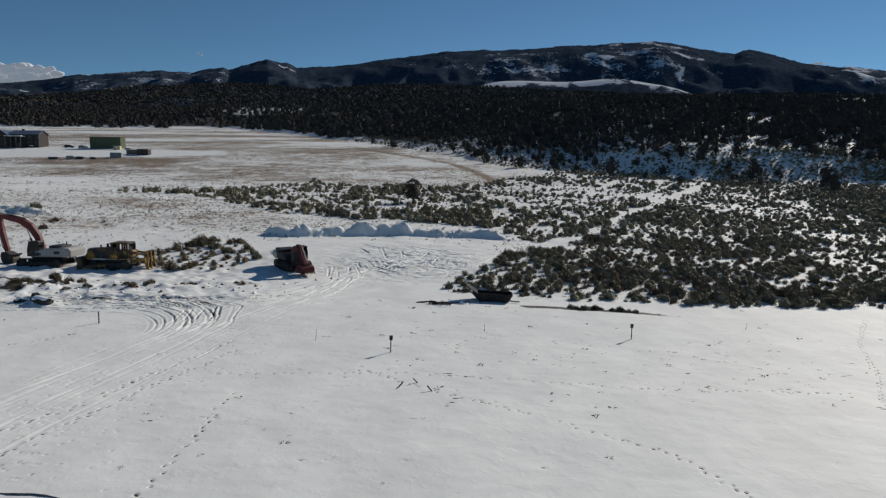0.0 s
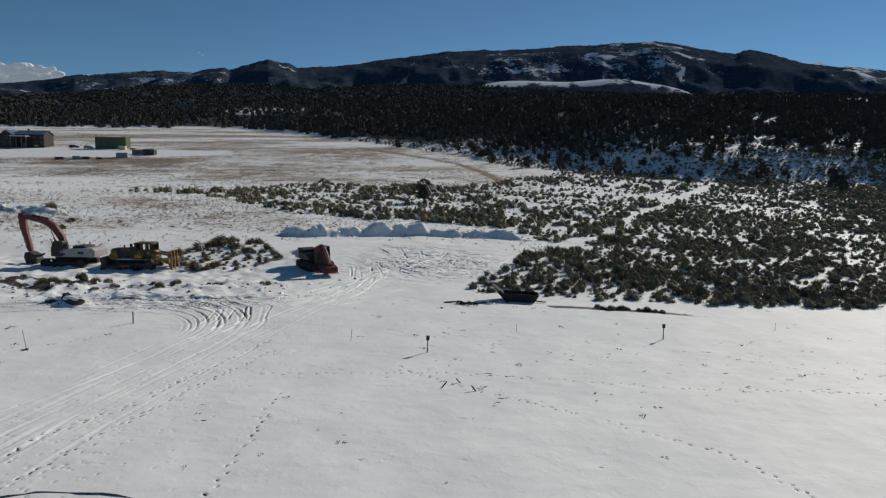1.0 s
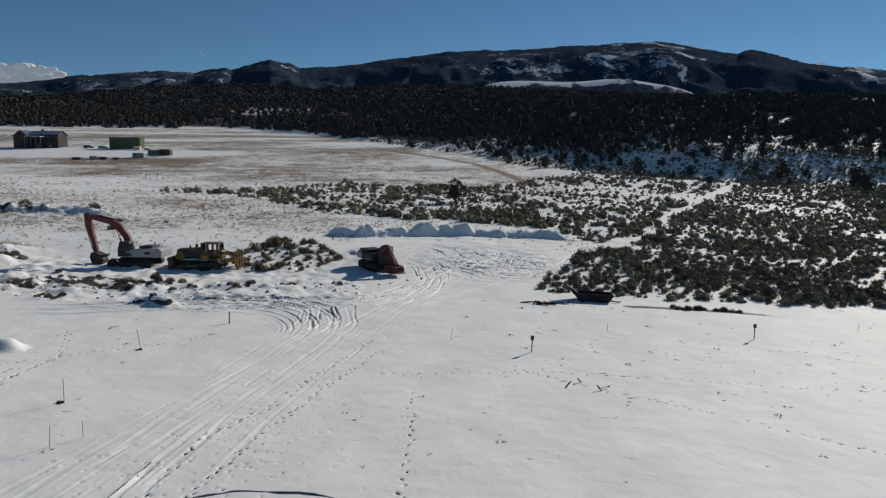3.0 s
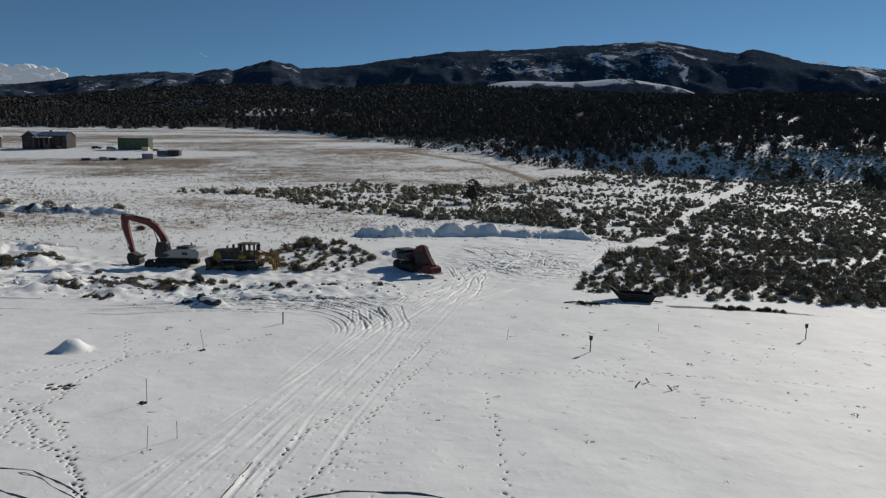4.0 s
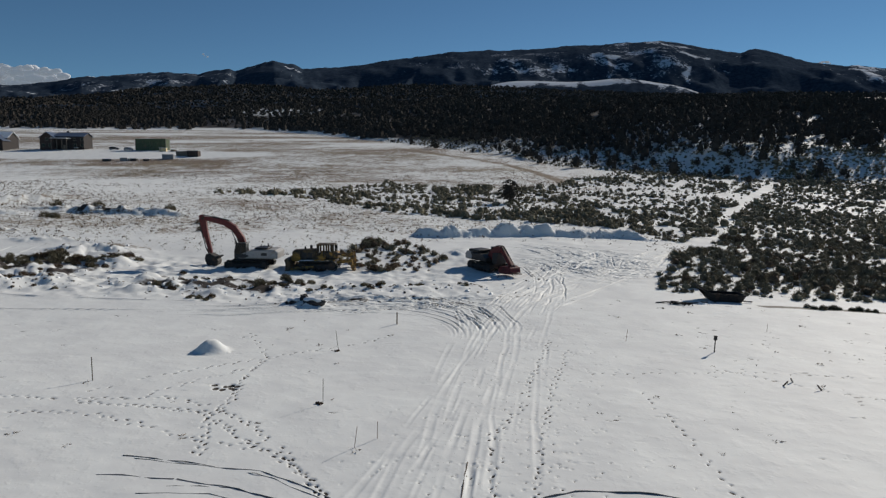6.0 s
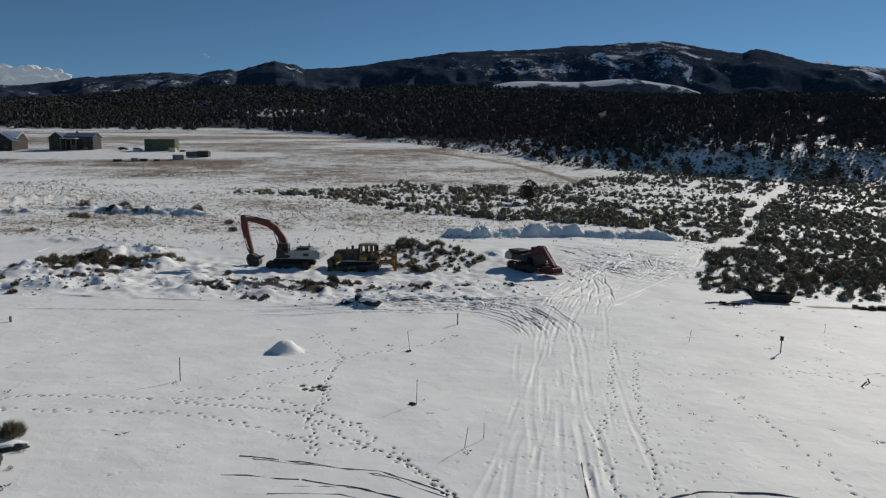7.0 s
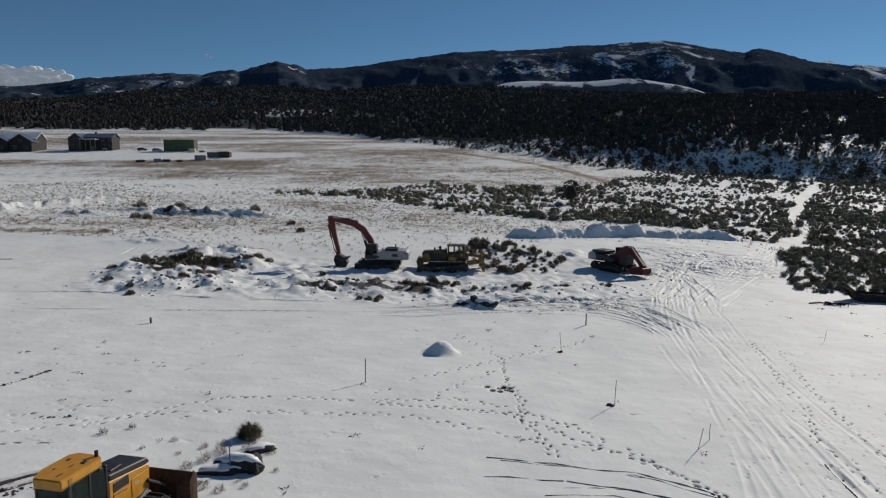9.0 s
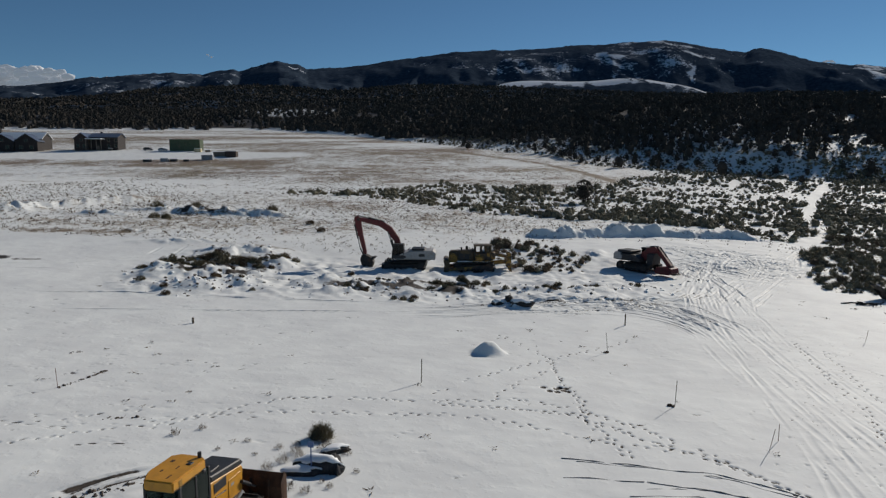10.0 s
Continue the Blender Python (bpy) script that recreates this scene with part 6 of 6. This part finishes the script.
for x, y, tall, lean in ((-2.7, 40.9, 1.06, (0, 2.2)), (14.3, 46.6, 1.1, (0, 0.5)), ):
    marker_post(x, y, tall, True, lean)
marker_post(-37.0, 31.0, 1.22, False, (0, 0.6), 0.024)
marker_post(-23.2, 45.2, 0.88, False, (0, 1.0), 0.045)
marker_post(-51.9, 41.5, 0.42, False, (0, 0), 0.075)
rod(-25.5, 28.8, 1.25, (2, 1.8))
rod(-26.2, 38.1, 1.3, (3, -6))
for x, y, tall, lean in ((-23.5, 24.2, 0.95, (6, 8)), (-22.7, 25.1, 0.75, (0, 1)), (-7.8, 42.9, 0.85, (5, 6)), (-53.0, 28.4, 0.95, (0, -3)),
                         (3.7, 47.0, 0.65, (0, 0)), (24.6, 50.8, 0.6, (0, 2))):
    rod(x, y, tall, lean, False, 0.013)


def short_stake(x, y, tall, lean):
    p = thing("wooden_stake", at(x, y, 20, -0.04, lean), "short leaning dark wooden stake in snow", "stake", "short stakes")
    part("stake", slab([(-0.032, -0.08), (0.032, -0.08), (0.032, tall - 0.06), (0, tall), (-0.032, tall - 0.04)], -0.028, 0.028, 0.006), BARK, p)


for x, y, tall, lean in ((-1.8, 34.2, 0.42, (18, 34)), (-0.8, 35.0, 0.46, (10, -42)), (0.0, 33.6, 0.46, (-14, -36))):
    short_stake(x, y, tall, lean)


def boulder(x, y, size, turn, label, snowy=True, seed=1, up=0.0):
    g = np.random.default_rng(seed)
    b = thing("boulder", at(x, y, turn, up), label, "boulder", "snow-capped rocks")
    bm = bmesh.new()
    bmesh.ops.create_icosphere(bm, subdivisions=3, radius=1)
    cap = bmesh.new()
    bmesh.ops.create_icosphere(cap, subdivisions=3, radius=1)
    shift = Vector(g.uniform(-9, 9, 3))
    for v in bm.verts:
        k = 1 + 0.34 * noise.noise(v.co * 1.2 + shift) + 0.26 * noise.noise(v.co * 2.6 + shift) + 0.10 * noise.noise(v.co * 6.0 + shift)
        v.co = Vector((v.co.x * size[0] * k, v.co.y * size[1] * k, max(-0.35, v.co.z) * size[2] * k))
    part("rock", bm, ROCK, b)
    if snowy:
        gone = []
        for v in cap.verts:
            k = 1.02 + 0.34 * noise.noise(v.co * 1.2 + shift) + 0.20 * noise.noise(v.co * 2.6 + shift)
            if v.co.z < 0.42 + 0.45 * noise.noise(v.co * 1.9 + shift):
                gone.append(v)
            v.co = Vector((v.co.x * size[0] * k, v.co.y * size[1] * k, v.co.z * size[2] * k + 0.05))
        bmesh.ops.delete(cap, geom=gone, context="VERTS")
        cap_ob = part("snow_cap", cap, SNOW, b, "rounded cap of fresh snow", True)
        thick = cap_ob.modifiers.new("thick", "SOLIDIFY")
        thick.thickness = 0.06


boulder(-40.25, 21.35, (0.85, 0.42, 0.42), -8, "dark boulder under a cushion of snow", True, 3, 0.05)
boulder(-39.65, 21.4, (0.26, 0.52, 0.4), 10, "dark bare broken rock", False, 4)
boulder(-40.7, 21.0, (0.7, 0.3, 0.22), 5, "low dark rock slab with snow", True, 5)
boulder(-39.9, 22.7, (0.6, 0.25, 0.25), 30, "low dark rock with snow on top", True, 6)
boulder(-31.6, 50.4, (0.7, 0.45, 0.42), 10, "pointed dark rock with snow on it", True, 9)
boulder(-29.9, 49.9, (0.95, 0.5, 0.42), -15, "wide dark rock with snow on it", True, 10)
boulder(-30.8, 50.6, (0.4, 0.3, 0.55), 40, "bare pointed dark rock", False, 12)
sign = thing("sign_post", at(-40.36, 20.98, -10), "thin post with a small pale blue plate", "sign")
part("post", tube([(0, 0, -0.1), (0, 0, 1.05)], 0.022, 7), BLUE_SIGN, sign)
part("plate", box(-0.1, 0.1, -0.03, 0.0, 0.92, 1.12, 0.005), BLUE_SIGN, sign)


def hose(way, radius, label, mat=RUBBER, bury=0.8):
    pts = []
    for (ax, ay), (bx, by) in zip(way, way[1:]):
        n = max(2, int(math.hypot(bx - ax, by - ay) / 0.35))
        pts += [(ax + (bx - ax) * k / n, ay + (by - ay) * k / n) for k in range(n)]
    pts.append(way[-1])
    g = np.random.default_rng(int(abs(way[0][0]) * 100))
    path = [(x, y + 0.04 * math.sin(k * 0.7 + x), height(x, y) + 0.7 * radius * (1 - bury) + g.normal(0, 0.012)) for k, (x, y) in enumerate(pts)]
    h = thing("hose", pose(0, 0, 0), label, "hose", "hoses on the snow")
    part("tube", tube(path, 0.7 * radius, 7), mat, h, smooth=True)


hose([(-31.7, 22.9), (-30.1, 22.7), (-28, 22.2), (-26.5, 22), (-25.5, 21.5), (-24.6, 20.9), (-22.9, 19.8)], 0.024, "long grey-black hose lying on the snow")
hose([(-31.2, 22.7), (-29, 22.35), (-27, 21.9), (-25.9, 21.5), (-24.9, 20.8), (-23.6, 19.9)], 0.018, "thin grey-black hose beside a longer one")
hose([(-29.1, 21.2), (-27.6, 20.9), (-26.1, 20.4), (-24.6, 19.6)], 0.02, "thin grey-black hose partly buried in snow")
hose([(-30, 20.1), (-29, 20.3), (-27.7, 20.3), (-26.2, 19.8)], 0.022, "thin grey-black hose partly buried in snow")
hose([(-31.9, 21.4), (-30.6, 21.35), (-29.2, 21.2)], 0.022, "black hose partly buried in snow")
hose([(-29.3, 20.7), (-28.2, 20.85), (-27.2, 20.75), (-25.8, 20.3), (-24, 19.2)], 0.024, "black hose partly buried in snow")
hose([(-17.4, 20.2), (-16.7, 20.85), (-15.6, 21.25), (-14.5, 21.35), (-13.4, 21.3), (-12.4, 21.15), (-11.3, 20.7)], 0.045, "curved black hose lying on the snow")
hose([(-19.2, 23.2), (-19.35, 22.2), (-19.45, 21.2), (-19.6, 20)], 0.035, "straight dark pole lying in a rut", BARK)


# ---------------------------------------------------------------- single bushes and small trees
bush_kinds = []
for k in range(4):
    v, f = brush(rng, 620, 0.72, 0.62, 0.022, 0.3)
    bush_kinds.append((quick_mesh("branchwork", v, f, SAGE, False), quick_mesh("branchwork", v, f, RUSSET, False)))


fine_twigs = []
for k in range(2):
    v, f = brush(rng, 130, 0.75, 0.45, 0.014, 0.45)
    fine_twigs.append(quick_mesh("branchwork", v, f, RUSSET, False))


def bush(x, y, size, kind, brown, label):
    b = thing("bush", at(x, y, (x * 57 + y * 31) % 360, -0.05), label, "bush", "single bushes")
    t = new("branchwork", fine_twigs[kind % 2] if y < 35 else bush_kinds[kind % 4][1 if brown else 0])
    t.parent = b
    t.scale = (size, size, size * (1.0 + 0.35 * ((x * 7.3 + y * 3.1) % 1.0)))


near_bush = thing("bush", at(-40.6, 23.9, 40, -0.05), "round dark olive-brown twiggy bush beside snowy rocks", "bush", "single bushes")
v, f = brush(rng, 1900, 0.62, 0.40, 0.0085, 0.26)
twigs = new("branchwork", quick_mesh("branchwork", v, f, SAGE, False))
twigs.parent = near_bush


def scrap(x, y, way, thick):
    p = thing("scrap_bar", at(x, y, 0, 0.0), "dark bent steel scrap bar lying in snow", "scrap", "scrap beside the tub")
    part("bar", tube(way, thick, 6), TUB_STEEL, p)


scrap(-0.6, 56.0, [(-0.9, 0, 0.05), (0, 0.1, 0.10), (0.8, 0, 0.04)], 0.06)
scrap(0.3, 55.4, [(-0.5, 0.2, 0.04), (0.1, 0, 0.16), (0.6, 0.1, 0.05)], 0.07)
scrap(1.0, 55.0, [(-0.4, 0, 0.02), (-0.3, 0, 0.3), (0.3, 0.1, 0.28), (0.35, 0.1, 0.0)], 0.04)
scrap(0.6, 55.7, [(-0.7, 0.1, 0.06), (0.0, 0.0, 0.14), (0.5, 0.2, 0.1), (0.9, 0.1, 0.02)], 0.1)
scrap(-0.1, 55.6, [(-0.3, 0.0, 0.0), (-0.2, 0.1, 0.26), (0.2, 0.1, 0.2), (0.4, 0.0, 0.02)], 0.08)
scrap(1.9, 56.0, [(-0.9, 0, 0.04), (0.2, 0.15, 0.12), (1.3, 0.5, 0.1)], 0.045)
g = np.random.default_rng(5)
for k in range(112):  # on the bank with heaps of snow
    s = g.uniform(0, 1)
    bush(-63 + 11 * s + g.normal(0, 0.6), 61.5 + 3.5 * s + g.normal(0, 1.7), 0.3 + 0.55 * g.uniform() ** 1.6, k, g.uniform() < 0.2, "brown and olive bush on a snowy bank")
for k in range(14):
    bush(-55 + g.normal(0, 2.4), 55 + g.normal(0, 1.6), g.uniform(0.3, 0.6), k, g.uniform() < 0.6, "low brown bush poking through drifted snow")
for cx, cy, n, sx, big in ((-35.1, 57.6, 9, 0.9, 0.9), (-33.3, 59.2, 6, 0.7, 0.9), (-27.0, 57.4, 6, 0.6, 0.6), (-24.5, 58.4, 6, 0.7, 0.6), (-22.4, 59.4, 5, 0.5, 0.55),
                           (-17.8, 60.8, 4, 0.5, 0.5), (-43.2, 54.4, 6, 0.8, 0.6), (-38.7, 50.9, 6, 0.7, 0.5), (-36.2, 55.2, 6, 0.7, 0.7), (-41, 58, 7, 1.2, 0.5), (-30, 57, 5, 0.9, 0.5)):
    for k in range(n):  # clumps in front of the parked machines
        bush(cx + g.normal(0, sx), cy + g.normal(0, sx * 0.6), big * g.uniform(0.35, 0.95), k, g.uniform() < 0.3, "low brown bush poking through drifted snow")
for k in range(16):  # along the far edge of the snowfield
    bush(11.8 + 5.6 * k / 16 + g.normal(0, 0.2), 56.0 - 0.5 * k / 16 + g.normal(0, 0.15), g.uniform(0.3, 0.5), k, False, "low dark bush at the snowfield's edge")
for x, y, s, brown in ((-62.5, 104.2, 1.3, False), (-78, 97, 1.2, False), (-76, 96, 1.1, False), (-55, 96, 0.9, True), (-76, 108.5, 1.5, False), (-82, 107.5, 1.6, False), (-52, 88, 0.9, True),
                       (-44.5, 62, 0.5, True), (-19.8, 73.2, 0.9, False), (-27, 66.9, 0.9, True), (-46.0, 23.8, 0.3, True), (-45.2, 24.4, 0.3, True), (-41.9, 22.9, 0.3, True), (-40.3, 19.7, 0.3, True), (-39.9, 20.4, 0.2, True), (-39.6, 20.1, 0.25, True), (-41.3, 23.3, 0.25, True),
                       (-41.0, 22.2, 0.35, True), (-40.2, 23.0, 0.4, False), (-42.6, 22.3, 0.2, True), (-43.2, 23.4, 0.25, True), (-44.0, 22.6, 0.2, True), (-39.4, 22.6, 0.3, True), (-38.9, 21.2, 0.2, True), (-41.5, 21.8, 0.4, True), (-41.9, 21.2, 0.35, True), (-40.9, 19.9, 0.4, True), (-41.2, 22.6, 0.45, True), (-41.6, 20.5, 0.3, True)):
    bush(x, y, s, int(abs(x)), brown, "lone bush standing in the snow")


def juniper_tree(kind_seed):
    r2 = np.random.default_rng(kind_seed)
    t = thing("juniper_tree", pose(0, 0, 0), "dark green juniper tree standing in snow", "tree", "trees at the wood's edge")
    bm = tube([(0, 0, -0.2), (0.04, 0.02, 0.5), (-0.03, 0.05, 1.2), (0.05, 0, 2.4)], 0.1, 7, None, [0.17, 0.13, 0.10, 0.03])
    for k in range(6):
        a, z = r2.uniform(0, 6.28), r2.uniform(0.5, 1.6)
        tube([(0, 0, z), (0.5 * math.cos(a), 0.5 * math.sin(a), z + 0.35), (1.0 * math.cos(a), 1.0 * math.sin(a), z + 0.6)], 0.05, 5, bm, [0.06, 0.045, 0.02])
    part("trunk", bm, BARK, t)
    v, f = with_core(crown_cards(r2, 420, 3.6, 1.5, 0.17, 0.16, 0.25), r2, 3.4, 1.35, 0.25)
    c = new("crown", quick_mesh("crown", v, f, NEEDLES, False))
    c.parent = t
    return t


tree_kinds = [juniper_tree(k) for k in (1, 2, 3, 4)]
spots = [(-4.9, 144.5, 1.45)]
x, y, g = sow(-60, 190, 195, 330, 34, 171)
d = wood_depth(x, y)
d = d - 12 * ramp(x, 20, 70)
keep = (d > -4) & (d < 18) & (g.uniform(0, 1, len(x)) < 0.45) & (gap_to(x, y, TRAIL_INTO_WOODS) > 4)
for px, py in zip(x[keep], y[keep]):
    spots.append((float(px), float(py), float(g.uniform(0.8, 1.5))))
for k, (px, py, s) in enumerate(spots):
    base = tree_kinds[k % 4]
    m = at(px, py, (k * 77) % 360)
    if k < 4:
        base.matrix_basis = m
        base.scale = (s, s, s)
    else:
        base.scale = (s, s, s * 0.95)
        copy_thing(base, m)
for k, (px, py, s) in enumerate(spots[:4]):
    tree_kinds[k].matrix_basis = at(px, py, (k * 77) % 360) @ Matrix.Diagonal((s * (1.25 if k == 0 else 1), s * (1.25 if k == 0 else 1), s, 1))

# broken snow and frozen dirt lying on the heaps
def lump(r2):
    bm = bmesh.new()
    bmesh.ops.create_icosphere(bm, subdivisions=1, radius=1)
    v = np.array([q.co[:] for q in bm.verts]) * r2.uniform(0.65, 1.25, (len(bm.verts), 1)) * np.array([1.0, 0.85, 0.7])
    f = np.array([[q.index for q in face.verts] for face in bm.faces])
    bm.free()
    return v, f


g = np.random.default_rng(191)
lump_kinds = [lump(g) for k in range(6)]
lx, ly = [], []
for cx, cy, sx, sy, n in ((-56, 53, 1.8, 1.3, 110), (-53.2, 56, 1.5, 2, 90), (-60.5, 58, 1.5, 2.2, 70), (-52.5, 65, 1.3, 2.5, 80), (-57, 69.5, 3, 2, 80), (-43, 56, 4, 2, 200), (-37, 55, 4, 2.4, 170),
                          (-27, 56.8, 6, 1.4, 190), (-18.5, 60, 3, 1.2, 60), (-72, 103.5, 7, 1.2, 120), (-31, 50.3, 1.2, 0.6, 30), (2.0, 56.4, 1.1, 0.5, 26), (-13, 65.5, 2, 1.2, 40)):
    lx.append(g.normal(cx, sx, n)), ly.append(g.normal(cy, sy, n))
row = np.linspace(0, 1, 60)  # dug earth beside a thin rod, and spoil by the parked machine
lx.append(-53 + 0.75 * row + g.normal(0, 0.04, 60)), ly.append(28.4 + 2.8 * row)
spoil = g.uniform(0, 1, 190)
lx.append(-47.8 + 3.6 * spoil + g.normal(0, 0.15, 190)), ly.append(18.5 + 2.2 * spoil + g.normal(0, 0.24, 190))
lx.append(g.normal(-48.5, 0.5, 24)), ly.append(25.3 + g.normal(0, 0.1, 24))
bx = g.uniform(-21, 12, 260)
lx.append(bx)
ly.append(91.5 + 5.5 * ramp(bx, -22, -4) + ramp(bx, -2, 6) - 1.5 * ramp(bx, 6, 14) + g.normal(-0.7, 1.1, 260))
lx, ly = np.concatenate(lx), np.concatenate(ly)
size = 0.04 + 0.21 * g.uniform(0, 1, len(lx)) ** 2.4
small = (ly < 40)
size[small] = 0.03 + 0.55 * (size[small] - 0.04)
dirty = ((g.uniform(0, 1, len(lx)) < 0.5) & (ly < 80)) | small
ob = scatter("snow_chunks", lump_kinds, on_ground(lx[~dirty], ly[~dirty]), size[~dirty] * 1.2, SNOW, 192, 0.05)
tagged(ob, "broken chunks of ploughed snow on the heaps", "snow", kind="stuff")
ob = scatter("dirt_clods", lump_kinds, on_ground(lx[dirty], ly[dirty]), size[dirty] * 0.8, SOIL_CLOD, 193, 0.01)
tagged(ob, "frozen dark dirt clods scattered on the snow", "dirt", kind="stuff")

# weeds and clods that mark the open snow
x, y, g = sow(-75, 50, 18, 62, 1.5, 181)
dens = 0.03 + 0.06 * fnoise(x, y, 14, 182, 2) + 0.12 * np.exp(-(((x - 17) / 16) ** 2 + ((y - 41) / 6) ** 2)) + 0.12 * np.exp(-(((x + 50) / 9) ** 2 + ((y - 28) / 7) ** 2))
keep = (g.uniform(0, 1, len(x)) < dens) & (np.abs(x + 18 - 0.2 * (y - 30)) > 4)
x, y = x[keep], y[keep]
low = [spray(rng, 10, 0.07, 0.30, 0.03, 0) for k in range(5)]
ob = scatter("weed_clumps", low, on_ground(x, y), g.uniform(0.5, 1.6, len(x)), RUSSET, 183, 0.0)
tagged(ob, "small dark weed clumps and clods in the open snow", "weeds", kind="stuff")


# ---------------------------------------------------------------- clouds on the horizon
def cloud_material():
    m = bpy.data.materials.new("cloud_white")
    m.use_nodes = True
    s = m.node_tree.nodes["Principled BSDF"]
    s.inputs["Base Color"].default_value = (0.50, 0.51, 0.53, 1)
    s.inputs["Roughness"].default_value = 1.0
    s.inputs["Specular IOR Level"].default_value = 0.0
    # faint glow stands in for daylight scattered inside the cloud
    s.inputs["Emission Color"].default_value = (0.62, 0.68, 0.76, 1)
    s.inputs["Emission Strength"].default_value = 0.24
    return m


CLOUD = cloud_material()


def cloud(u0, u1, e0, e1, puffs, seed, y=4780):
    """Heaped puffs between two directions and two rises."""
    g = np.random.default_rng(seed)
    bm = bmesh.new()
    for k in range(puffs):
        s = g.uniform(0, 1)
        tall = (e1 - e0) * y * (0.82 + 0.18 * math.sin(14 * s + seed) ** 2) * min(1, 3 * (1 - s) + 0.3)
        r = g.uniform(0.08, 0.2) * tall
        made = bmesh.ops.create_icosphere(bm, subdivisions=2, radius=r)["verts"]
        c = Vector(((u0 + (u1 - u0) * s) * y, y + g.uniform(-30, 30), 10 + e0 * y + g.uniform(0, 1) * (tall - r)))
        for v in made:
            n = v.co.normalized()
            k2 = 1 + 0.3 * noise.noise(n * 1.8 + c * 0.01) + 0.16 * noise.noise(n * 5 + c * 0.01)
            v.co = Vector((v.co.x * k2 * 2.2, v.co.y * k2, v.co.z * k2)) + c
    ob = part("cloud", bm, CLOUD, None, "", True)
    tagged(ob, "white heaped cloud low over the mountains", "cloud", kind="structure")


cloud(-0.74, -0.535, 0.118, 0.156, 210, 2)
cloud(-0.55, -0.475, 0.131, 0.137, 20, 5)
cloud(-0.352, -0.343, 0.164, 0.169, 4, 7)
cloud(0.563, 0.577, 0.155, 0.165, 6, 9)
